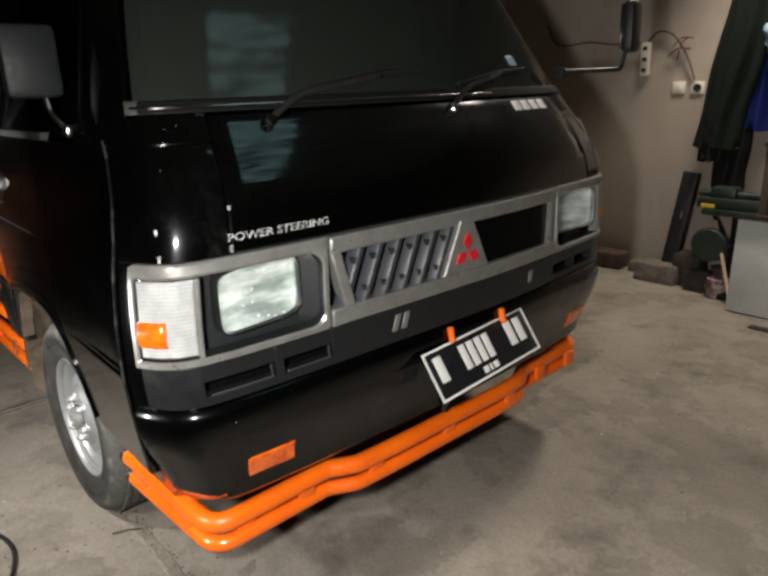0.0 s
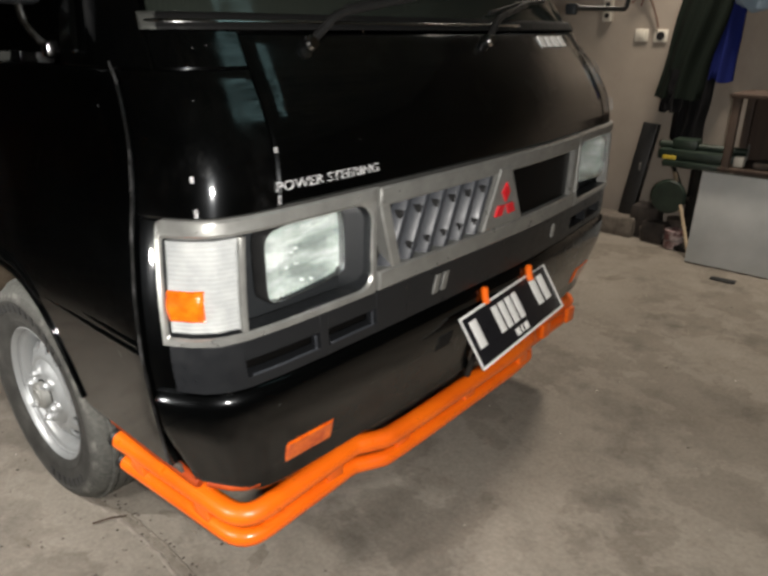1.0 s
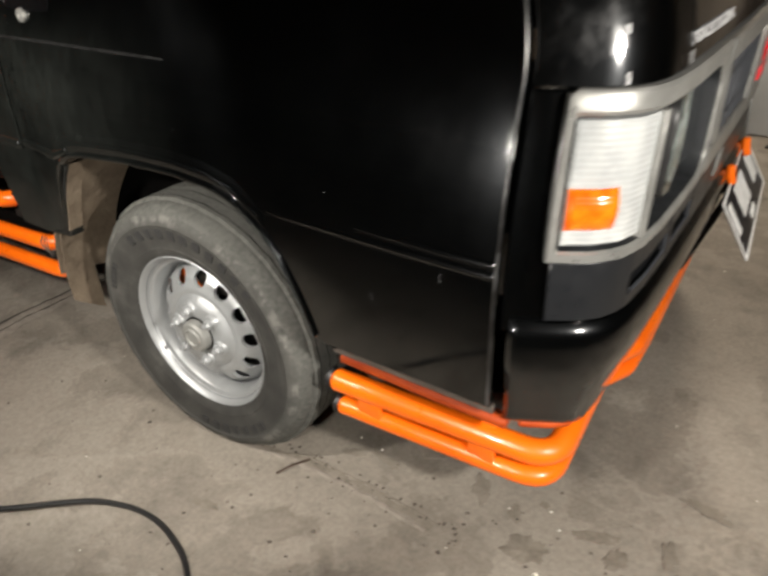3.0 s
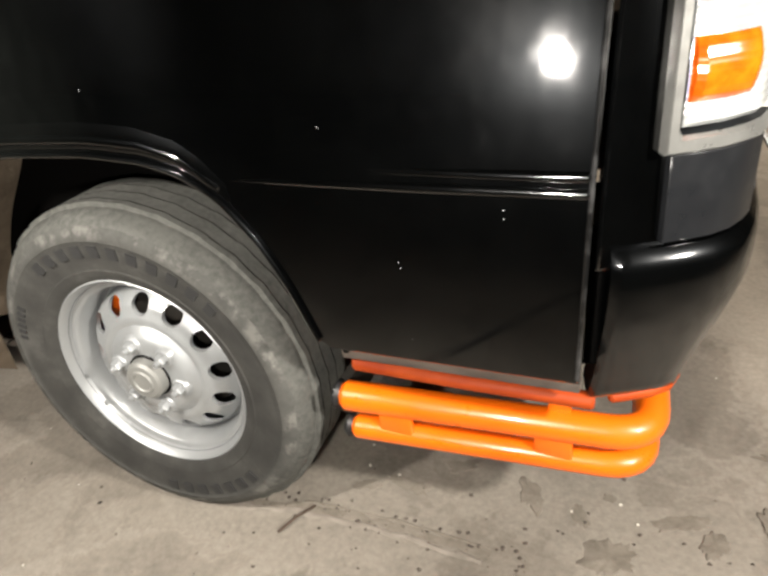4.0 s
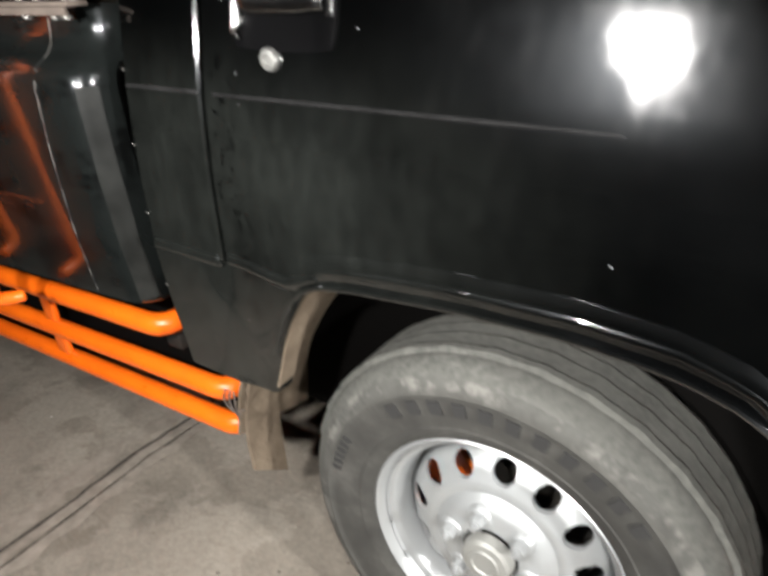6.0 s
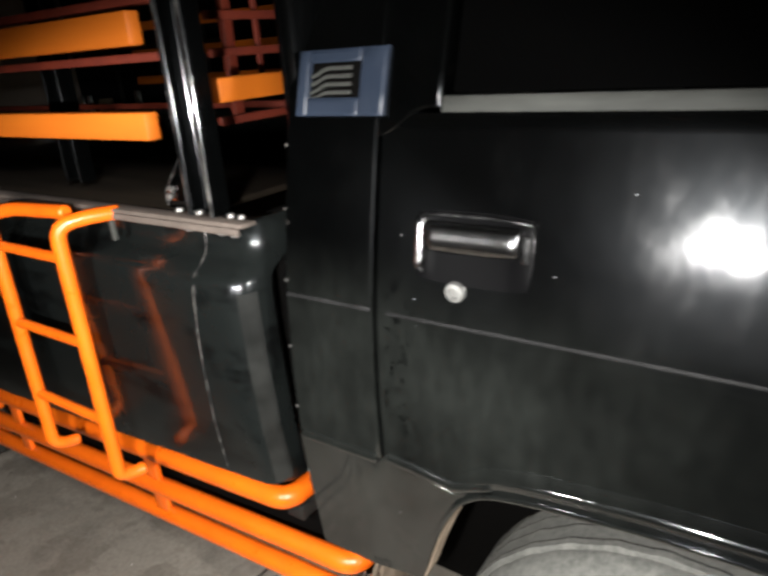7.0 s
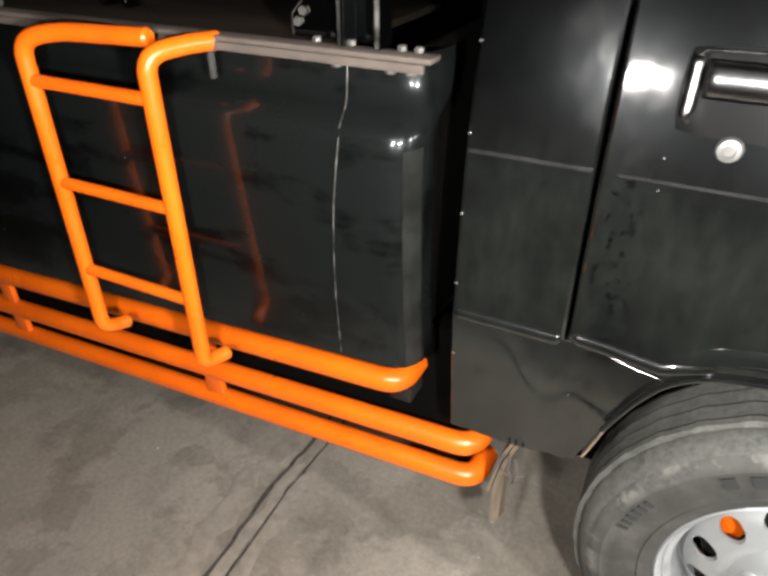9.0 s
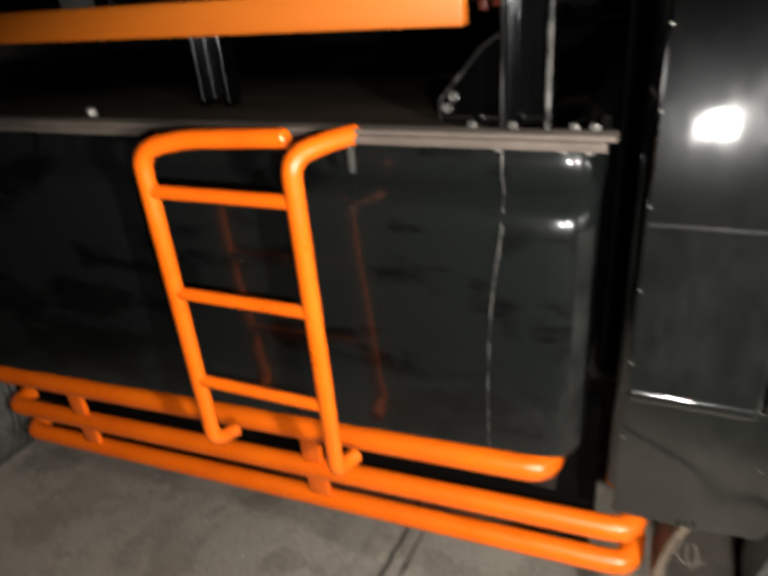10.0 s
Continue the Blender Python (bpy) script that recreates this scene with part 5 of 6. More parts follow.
for u0, u1, v0, v1 in ((-0.215, 0.215, -0.0655, -0.0595), (-0.215, 0.215, 0.0595, 0.0655), (-0.215, -0.208, -0.0595, 0.0595), (0.208, 0.215, -0.0595, 0.0595)):
    tp("plate_rim", plate_box(u0, u1, v0, v1, 0.0, 0.002, 0.0006), WHITE, "", plate)
for u, w in ((-0.188, 0.030), (-0.088, 0.024), (-0.055, 0.024), (-0.022, 0.024), (0.010, 0.024), (0.110, 0.030), (0.152, 0.030)):
    tp("plate_bar", plate_box(u, u + w, -0.046, 0.022, 0.0, 0.0015, 0.0005), WHITE, "", plate)
for u, w in ((-0.035, 0.020), (-0.008, 0.008), (0.008, 0.020)):
    tp("plate_bar", plate_box(u, u + w, 0.034, 0.052, 0.0, 0.0015, 0.0005), WHITE, "", plate)
for y in (0.772, 0.979):
    tp("plate_clip", tube([(0.884, y, 0.592), (0.877, y, 0.610), (0.874, y, 0.632)], 0.009, sides=10), ORANGE, "orange plate clip", plate)
tp("plate_stay", tube([(0.86, 0.80, 0.60), (0.88, 0.80, 0.55), (0.82, 0.80, 0.36)], 0.008, sides=8), DARK, "", plate)
tp("tow_mark", shell(span(at_y(0.60), at_y(0.66), 0.015), 0.515, 0.560, 0.004, lambda s, z: bumper_bulge(s, z) + 0.002, rows=4, edge=0.004), WORN)

for y0 in (0.167, 2 * MID - 0.235):
    tp("fog_lamp", shell(span(at_y(y0), at_y(y0 + 0.122), 0.02), 0.427, 0.484, 0.02, lambda s, z: bumper_bulge(s, z) + 0.004, rows=5, edge=0.006), AMBER, "amber lamp in the bumper")

# Orange tube bar round the front.


def bar_line(dx, z):
    """The bar's centre line: along the flank, round the corner, and a sharp step forward on each side of the middle."""
    near = fillet([Vector((x + (dx if x > 0.5 else 3 * abs(dx)), y, z + 0.011 - 0.004 * smooth_step(0.4, 0.74, x))) for x, y in ((0.350, 0.086), (0.782, 0.112), (0.768, 0.428))], 0.055, 6)[:-1]
    near += fillet([Vector((x + dx, y, z + 0.007)) for x, y in ((0.777, 0.25), (0.768, 0.428), (0.804, 0.500), (0.806, 0.62))], 0.012, 3)[1:]
    return near + [Vector((p.x - SKEW * smooth_step(0.90, 1.66, 2 * MID - p.y), 2 * MID - p.y, p.z)) for p in reversed(near)]


bar = tp("front_bar", tube(bar_line(0.0, 0.309), 0.0230, 0.0, 20), ORANGE, "bright orange double tube front bar")
tp("lower_tube", tube(bar_line(-0.004, 0.251), 0.0190, 0.0, 18), ORANGE, "", bar)
for x, y in ((0.435, 0.070), (0.660, 0.084)):
    for yy in (y, 2 * MID - y):
        tp("tube_spacer", box((x - 0.026, yy + (0.006 if yy < 1 else -0.022), 0.262), (x + 0.026, yy + (0.022 if yy < 1 else -0.006), 0.318), 0.004), ORANGE, "", bar)
for y in (0.19, 0.36, 0.56, MID, 1.12, 1.32, 1.49):
    x = 0.766 if y < 0.45 or y > 1.23 else 0.796
    tp("tube_spacer", box((x, y - 0.024, 0.268), (x + 0.014, y + 0.024, 0.318), 0.004), ORANGE, "", bar)
for z, r in ((0.309, 0.0233), (0.251, 0.0193)):
    for y in (0.086, 2 * MID - 0.086):
        tp("tube_plug", tube([(0.338 + (0.012 if z < 0.3 else 0), y, z + 0.011), (0.352 + (0.012 if z < 0.3 else 0), y, z + 0.011)], r, sides=18), BLACK, "black end plug", bar)
for y in (0.12, 2 * MID - 0.12):
    tp("bar_bracket", box((0.650, y - 0.016, 0.330), (0.680, y + 0.02, 0.352), 0.003), ORANGE, "", bar)
    tp("bar_stay", box((0.338, y - 0.03, 0.28), (0.356, y + 0.10, 0.335), 0.003), DARK, "", bar)

# Frame rails and axles.
for y in (0.45, 2 * MID - 0.45):
    tp("chassis_rail", box((-3.05, y - 0.03, 0.40), (0.72, y + 0.03, 0.52), 0.006), DARK)
for x in (0.0, -2.2):
    tp("axle", tube([(x, 0.12, 0.325), (x, 2 * MID - 0.12, 0.325)], 0.035), DARK)


# ---- wheels ----


def rim_disc():
    """The pressed steel disc with a ring of oval holes, dished, with its hub rise."""
    bm = bmesh.new()
    n_holes, per = 13, 12
    depth = lambda r: lerp_table([(0.0, 0.004), (0.045, 0.004), (0.060, 0.008), (0.075, 0.016), (0.092, 0.015), (0.108, 0.016), (0.1285, 0.024), (0.146, 0.040), (0.155, 0.056)], r)
    r0, r1 = 0.108, 0.151
    for h in range(n_holes):
        a0 = radians(5.0) + 2 * math.pi * h / n_holes
        half = math.pi / n_holes
        outer, inner = [], []
        for k in range(per * 2):
            b = 2 * math.pi * k / (per * 2)
            c, s = math.cos(b), math.sin(b)
            m = max(abs(c), abs(s))
            rr = (r0 + r1) / 2 + (r1 - r0) / 2 * s / m
            aa = a0 + half * c / m
            outer.append(bm.verts.new((rr * math.cos(aa), depth(rr), rr * math.sin(aa))))
            ri, ai = 0.1285 + 0.0172 * s, a0 + 0.0172 * c / 0.1285
            inner.append(((ri, ai)))
        ring1 = [bm.verts.new((r * math.cos(a), depth(r), r * math.sin(a))) for r, a in inner]
        ring2 = [bm.verts.new((r * math.cos(a), depth(r) + 0.008, r * math.sin(a))) for r, a in inner]
        n = per * 2
        for k in range(n):
            bm.faces.new((outer[k], outer[(k + 1) % n], ring1[(k + 1) % n], ring1[k]))
            bm.faces.new((ring1[k], ring1[(k + 1) % n], ring2[(k + 1) % n], ring2[k]))
    bmesh.ops.remove_doubles(bm, verts=bm.verts, dist=1e-5)
    lathe(bm, [(0.0005, 0.002), (0.040, 0.002), (0.048, 0.000), (0.070, 0.001), (0.078, 0.004), (0.086, 0.012), (0.092, 0.0165), (0.098, 0.0150), (0.103, 0.0145), (0.108, depth(0.108))], 64)
    lathe(bm, [(0.151, depth(0.151)), (0.156, 0.066), (0.160, 0.068), (0.161, 0.048), (0.166, 0.022), (0.170, 0.018), (0.177, 0.016), (0.180, 0.004), (0.188, -0.004), (0.1925, 0.000), (0.1925, 0.008), (0.182, 0.016), (0.170, 0.10), (0.168, 0.16)], 72)
    return bm


SIDEWALL = [(0.178, 0.010), (0.186, 0.002), (0.192, -0.004), (0.204, -0.010), (0.212, -0.0125), (0.2135, -0.0110), (0.222, -0.0125), (0.236, -0.0155), (0.252, -0.0180), (0.264, -0.0180), (0.266, -0.0200), (0.269, -0.0195), (0.278, -0.0170), (0.289, -0.0115)]


def tyre_mesh():
    """The two sidewalls with their moulded rings, joined under the tread."""
    return lathe(bmesh.new(), SIDEWALL + [(0.300, 0.02), (0.300, 0.13)] + [(r, 0.15 - y) for r, y in reversed(SIDEWALL)], 96)


def tread_mesh():
    """A rounded shoulder and five ribs between four zigzag grooves, each rib cut by fine sipes."""
    shoulder = [(0.2885, -0.0118), (0.2955, -0.0065), (0.3005, 0.001), (0.3045, 0.009), (0.3075, 0.017), (0.3070, 0.0185), (0.3105, 0.0195)]
    crown = []
    for g in (0.032, 0.061, 0.089, 0.118):
        crown += [(0.3150, g - 0.012), (0.3155, g - 0.0015), (0.3085, g - 0.0009), (0.3085, g + 0.0009), (0.3155, g + 0.0015)]
    profile = shoulder + crown + [(r, 0.15 - y) for r, y in reversed(shoulder)]
    n0, n1 = len(shoulder), len(shoulder) + len(crown)
    bm = bmesh.new()
    sides = 192
    rings = []
    for k in range(sides):
        a = 2 * math.pi * k / sides
        zig = 0.0012 * (1 if k % 6 < 3 else -1)
        ring = []
        for n, (r, y) in enumerate(profile):
            worn = 0.0003 * noise.noise(Vector((3 * math.cos(a) * 4, 3 * math.sin(a) * 4, y * 60)))
            cut = 0.0024 if (k % 6 == 0 and n in (3, 4)) else 0.0016 if (k % 6 == 0 and 5 <= n < len(profile) - 5) else 0.0
            ring.append(bm.verts.new(((r + worn - cut) * math.cos(a), y + (zig if n0 <= n < n1 else 0), (r + worn - cut) * math.sin(a))))
        rings.append(ring)
    for k in range(sides):
        a, b = rings[k], rings[(k + 1) % sides]
        for n in range(len(profile) - 1):
            face = bm.faces.new((a[n], a[n + 1], b[n + 1], b[n]))
            # Groove faces take the dark slot, which paints the shade in them.
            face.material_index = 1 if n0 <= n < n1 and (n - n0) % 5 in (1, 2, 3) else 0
    return bm


def sidewall_bars(start, stop, count, r0, r1, gap=0.25):
    """A row of raised blocks on the sidewall where the moulded name stands."""
    bm = bmesh.new()
    for k in range(count):
        a0 = start + (stop - start) * (k + gap / 2) / count
        a1 = start + (stop - start) * (k + 1 - gap / 2) / count
        grid = []
        for y in (-0.0140, -0.0192):
            row = []
            for r in (r0, r1):
                yy = y - (0.0012 if r > (r0 + r1) / 2 - 1e-6 and r > 0.24 else 0)
                row += [bm.verts.new((r * math.cos(a), yy, r * math.sin(a))) for a in (a0, a1)]
            grid.append([row[0], row[1], row[3], row[2]])
        b, t = grid
        bm.faces.new(t)
        for i in range(4):
            bm.faces.new((b[i], b[(i + 1) % 4], t[(i + 1) % 4], t[i]))
    return bm


def sidewall_block(a0, a1, r0, r1, y0, y1):
    outer, inner = [], []
    for k in range(9):
        a = a0 + (a1 - a0) * k / 8
        outer.append([V(r * math.cos(a), y0, r * math.sin(a)) for r in (r0, (r0 + r1) / 2, r1)])
        inner.append([V(r * math.cos(a), y1, r * math.sin(a)) for r in (r0, (r0 + r1) / 2, r1)])
    return grid_solid(bmesh.new(), outer, inner)


def nut(angle, r):
    bm = bmesh.new()
    lathe(bm, [(0.0005, -0.024), (0.0045, -0.024), (0.0050, -0.016), (0.0095, -0.015), (0.0110, -0.012), (0.0110, 0.004)], 6)
    lathe(bm, [(0.0108, -0.004), (0.0150, -0.003), (0.0185, 0.002), (0.0200, 0.006)], 20)
    for v in bm.verts:
        v.co += Vector((r * math.cos(angle), 0.0, r * math.sin(angle)))
    return bm


def make_wheel(m):
    wheel = new("wheel", finish(rim_disc(), "wheel", STEEL, 40))
    wheel.parent = truck
    wheel.matrix_parent_inverse = Matrix.Translation(-Vector(truck.location))
    wheel.matrix_basis = m
    tagged(wheel, "silver steel wheel with oval holes")
    part("tyre", tyre_mesh(), RUBBER, wheel, "dusty black truck tyre", 50)
    part("tread", tread_mesh(), TREAD, wheel, "dusty worn zigzag tread with groove shade painted in", 50).data.materials.append(DARK)
    if m.translation.y < 0.5 and m.translation.x > -1:
        for a0, a1, count, r0, r1, gap in ((38, 128, 11, 0.238, 0.258, 0.5), (262, 318, 7, 0.238, 0.258, 0.5), (150, 168, 6, 0.246, 0.260, 0.5)):
            step = (a1 - a0) / count
            for k in range(count):
                part("moulded_letter", sidewall_bars(radians(a0 + step * k), radians(a0 + step * (k + 1)), 1, r0, r1, gap), LETTER, wheel)
    cap = lathe(bmesh.new(), [(0.0005, -0.020), (0.016, -0.020), (0.018, -0.0225), (0.021, -0.0225), (0.023, -0.020), (0.032, -0.019), (0.0365, -0.015), (0.038, -0.004), (0.039, 0.006)], 40)
    part("hub_cap", cap, HUBCAP, wheel, "dull metal hub cap")
    part("hub_gap", lathe(bmesh.new(), [(0.0385, -0.0005), (0.0415, -0.0008), (0.0425, 0.003)], 40), SHADEBLACK, wheel, "near-black ring for the gap round the hub cap")
    for k in range(6):
        part("wheel_nut", nut(radians(45 + 60 * k), 0.062), STEEL, wheel, "silver-painted wheel nut")
    part("brake_drum", lathe(bmesh.new(), [(0.0005, 0.085), (0.10, 0.085), (0.128, 0.090), (0.132, 0.12), (0.132, 0.16)], 40), DARK, wheel, "dark brake drum")
    part("brake_caliper", sidewall_block(radians(136), radians(176), 0.080, 0.150, 0.078, 0.094), ORANGE, wheel, "orange brake caliper")
    return wheel


make_wheel(pose(-0.006, 0.064, 0.305, 0, 0, 1.2) @ Matrix.Diagonal((0.984, 0.984, 0.984, 1)))
make_wheel(pose(0.012, 2 * MID - 0.052, 0.319, 0, 0, 180))
make_wheel(pose(-2.2, 0.055, 0.322))
make_wheel(pose(-2.2, 2 * MID - 0.055, 0.322, 0, 0, 180))


def sheet(points, y0, y1, thick, rng_seed, name_steps=8):
    """A thin bent flap along a line in x and z, from y0 to y1."""
    outer, inner = [], []
    for p in fillet([Vector((x, 0, z)) for x, z in points], 0.05, 4):
        row, back = [], []
        for j in range(name_steps + 1):
            y = y0 + (y1 - y0) * j / name_steps
            w = 0.006 * noise.noise(Vector((p.z * 9, y * 9, rng_seed)))
            sag = -0.06 * (j / name_steps) * smooth_step(0.45, 0.24, p.z)
            row.append(V(p.x + w, y, p.z + sag))
            back.append(V(p.x + w - thick, y, p.z + sag))
        outer.append(row)
        inner.append(back)
    return grid_solid(bmesh.new(), outer, inner)


def liner():
    """The inside of the wheel arch, its shade put into a near-black colour."""
    pts = [(-0.275, 0.672), (-0.20, 0.715), (0.0, 0.735), (0.20, 0.73), (0.30, 0.67), (0.36, 0.56), (0.395, 0.44)]
    outer, inner = [], []
    for p in fillet([Vector((x, 0, z)) for x, z in pts], 0.05, 4):
        c = Vector((0.0, 0, 0.40))
        d = (p - c).normalized() * 0.006
        outer.append([V(p.x, y, p.z) for y in (0.034, 0.12, 0.21, 0.30)])
        inner.append([V(p.x + d.x, y, p.z + d.z) for y in (0.034, 0.12, 0.21, 0.30)])
    return grid_solid(bmesh.new(), outer, inner)


# Liner and well wall carry the arch's shade in their colour.
tp("arch_liner", liner(), SHADEBLACK, "wheel arch liner with its shade in the colour")
tp("wheel_well", box((-0.50, 0.212, 0.30), (0.40, 0.222, 0.745), 0.002), SHADEBLACK, "dark inner wall of the wheel well")
tp("mud_flap", sheet([(-0.268, 0.655), (-0.300, 0.60), (-0.372, 0.52), (-0.422, 0.44), (-0.440, 0.35), (-0.438, 0.262)], 0.040, 0.115, 0.006, 3), MUD, "mud-caked rubber flap behind the wheel")
tp("arch_return", sheet([(-0.246, 0.664), (-0.276, 0.616), (-0.302, 0.556), (-0.324, 0.495)], 0.016, 0.050, 0.003, 5), MUD, "mud-caked inner edge of the wheel arch")
tp("inner_fender", sheet([(-0.262, 0.672), (-0.315, 0.60), (-0.385, 0.52), (-0.430, 0.44), (-0.450, 0.34)], 0.032, 0.20, 0.005, 8), MUD, "muddy inner fender behind the wheel")
for k in range(3):
    q = V(-0.425 + 0.008 * k, 0.004, 0.462)
    tp("flap_thread", tube([q, q + V(0.006 * (k - 1), -0.006, -0.018), q + V(0.010 - 0.004 * k, -0.003, -0.040), q + V(0.016 * (2 - k), 0.002, -0.030 - 0.012 * k)], 0.0016, 0.008, 6), DUSTY, "frayed dusty thread")


# ---- the load bed ----


def bed_side(y, sign):
    """A pressed side wall: flat below, curved out to its top rail, rounded at the front edge."""
    prof = [(0.568, -0.022), (0.574, -0.036), (0.62, -0.042), (0.68, -0.048), (0.76, -0.052), (0.84, -0.055), (0.895, -0.056), (0.915, -0.054), (0.926, -0.046), (0.938, -0.024), (0.948, -0.010), (0.965, -0.003), (0.985, -0.002), (1.0, -0.004)]
    outer, inner = [], []
    xs = [-0.563, -0.565, -0.571, -0.581, -0.595, -0.611] + span(-0.64, -2.95, 0.05)
    for i, x in enumerate(xs):
        curl = [0.060, 0.036, 0.018, 0.006, 0.001, 0][i] if i < 6 else 0.0
        a, b = [], []
        for z, o in prof:
            dent = 0.0030 * noise.noise(Vector((x * 4.5, z * 5, 2.0))) + 0.0022 * noise.noise(Vector((x * 14, z * 12, 7.0)))
            yy = 0.022 + o + curl + dent
            zz = z - 0.065 * max(0.0, -0.57 - x) * smooth_step(0.85, 0.57, z)
            a.append(V(x, yy if sign > 0 else 2 * MID - yy, zz))
            yy += 0.012
            b.append(V(x - (0.008 if i < 2 else 0), yy if sign > 0 else 2 * MID - yy, zz))
        outer.append(a)
        inner.append(b)
    return grid_solid(bmesh.new(), outer, inner)


# Paler than the bed paint, to put the corner's grey highlight in.
BEDEDGE = mat("bed_edge_highlight_paint", (0.03, 0.031, 0.029), 0.38, 0, 0.30)
wire(BEDEDGE, ramp(BEDEDGE, noise_tex(BEDEDGE, 16, 6, 0.65), [(0.3, (0.005, 0.0055, 0.005)), (0.7, (0.020, 0.021, 0.0195))]), bsdf(BEDEDGE).inputs["Base Color"])


def bed_edge():
    """The rolled front corner of the bed side, worn dull, its grey highlight in the colour."""
    outer, inner = [], []
    for k in range(13):
        z = 0.578 + 0.027 * k
        out = lerp_table([(0.568, -0.022), (0.574, -0.036), (0.62, -0.042), (0.68, -0.048), (0.76, -0.052), (0.84, -0.055), (0.895, -0.056), (0.915, -0.054)], z)
        row, back = [], []
        for x, curl, nx in ((-0.5655, 0.034, 0.9), (-0.571, 0.018, 0.75), (-0.579, 0.0075, 0.55)):
            y = 0.022 + out + curl + 0.0030 * noise.noise(Vector((x * 4.5, z * 5, 2.0))) + 0.0022 * noise.noise(Vector((x * 14, z * 12, 7.0)))
            row.append(V(x + 0.0010 * nx, y - 0.0010, z))
            back.append(V(x - 0.002 * nx, y + 0.002, z))
        outer.append(row)
        inner.append(back)
    return grid_solid(bmesh.new(), outer, inner)


bed = tp("load_bed", bed_side(0, 1), BEDPAINT, "dented glossy black bed side panel")
tp("bed_side", bed_side(0, -1), BEDPAINT, "", bed)
tp("bed_front_wall", box((-0.60, 0.07, 0.60), (-0.575, 2 * MID - 0.07, 1.0), 0.006), SHADEBLACK, "black front wall of the bed", bed)
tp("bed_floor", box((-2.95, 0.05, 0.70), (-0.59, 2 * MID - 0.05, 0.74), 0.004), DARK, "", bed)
tp("rolled_edge", bed_edge(), BEDEDGE, "worn rolled front edge of the bed side, highlight painted in", bed)
# Added black panel that makes the shade between the side rails.
tp("underbed_shade", box((-2.9, 0.105, 0.30), (-0.545, 0.150, 0.575), 0.006), SHADEBLACK, "black panel added for the shade under the bed", bed)
tp("tailgate", box((-2.99, 0.02, 0.545), (-2.95, 2 * MID - 0.02, 1.0), 0.008), BEDPAINT, "", bed)
tp("top_rail", box((-2.96, -0.026, 1.000), (-0.548, 0.002, 1.0065), 0.002), DUSTY, "dusty worn steel top rail", bed)
tp("rail_edge", box((-2.96, -0.028, 0.990), (-0.556, -0.022, 1.000), 0.0015), DUSTY, "", bed)
tp("top_rail", box((-2.96, 2 * MID - 0.06, 1.0), (-0.548, 2 * MID + 0.026, 1.0065), 0.002), DUSTY, "", bed)
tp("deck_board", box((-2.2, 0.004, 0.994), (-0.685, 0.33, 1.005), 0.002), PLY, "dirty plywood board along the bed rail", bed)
tp("bed_hem", box((-2.0, -0.010, 0.556), (-0.585, 0.030, 0.566), 0.003, Matrix.Rotation(radians(-3.72), 3, "Y")), DUSTY, "dusty lower hem of the bed side", bed)
for x in (-0.572, -0.592, -0.655, -0.70):
    tp("rail_bolt", tube([(x, -0.002, 1.004), (x, -0.002, 1.013)], 0.0055, sides=6), BOLT, "", bed)
for x in (-0.60, -0.668, -0.575):
    tp("rail_bolt", tube([(x, -0.014, 0.984), (x, -0.014, 0.992)], 0.0070, sides=10), BOLT, "", bed)
for z in (0.62, 0.735, 0.83, 0.925, 1.02, 1.10):
    q = skin(at_x(-0.512), z, 0.001)
    tp("panel_screw", tube([q, q + V(0, -0.002, 0)], 0.0020, sides=8), BOLT, "", truck)
for x in (-1.27, -1.55):
    tp("rail_bolt", tube([(x, 0.01, 1.004), (x, 0.01, 1.018)], 0.0075, sides=6), BOLT, "", bed)
tp("rail_clip", box((-0.843, -0.030, 0.955), (-0.836, -0.022, 0.992), 0.002), TRIM, "", bed)
weld = [(-0.672, 0.985, 0.018), (-0.671, 0.950, 0.0115), (-0.665, 0.938, -0.003), (-0.660, 0.924, -0.026), (-0.659, 0.900, -0.0345), (-0.664, 0.86, -0.0335), (-0.669, 0.82, -0.0325), (-0.6735, 0.76, -0.030), (-0.677, 0.68, -0.026), (-0.679, 0.62, -0.020), (-0.681, 0.572, -0.014)]


def seam():
    line = [V(x + 0.001 * math.sin(k * 7.0), y - 0.0015, z) for k, (x, z, y) in enumerate(weld)]
    return add_tube(bmesh.new(), fillet(line, 0.006, 3), 0.0008, 8)


tp("weld_seam", seam(), WELD, "bare wavy weld seam", bed)

# Orange side rails below the bed.


def drop(x):
    """How far the rails sink towards the rear."""
    return 0.062 * (-0.47 - x)


def side_rail(z, y, x0, x1, r):
    return tube([(x0, y + 0.07, z - drop(x0)), (x0, y, z - drop(x0)), (x1, y, z - drop(x1)), (x1, y + 0.07, z - drop(x1))], r, 0.045, 18)


rails = tp("side_rail", side_rail(0.404, 0.052, -0.485, -1.83, 0.0195), ORANGE, "bright orange triple tube side rails")
tp("lower_tube", side_rail(0.323, 0.062, -0.482, -1.82, 0.0195), ORANGE, "", rails)
tp("upper_tube", side_rail(0.505, 0.040, -0.610, -1.81, 0.0200), ORANGE, "", rails)
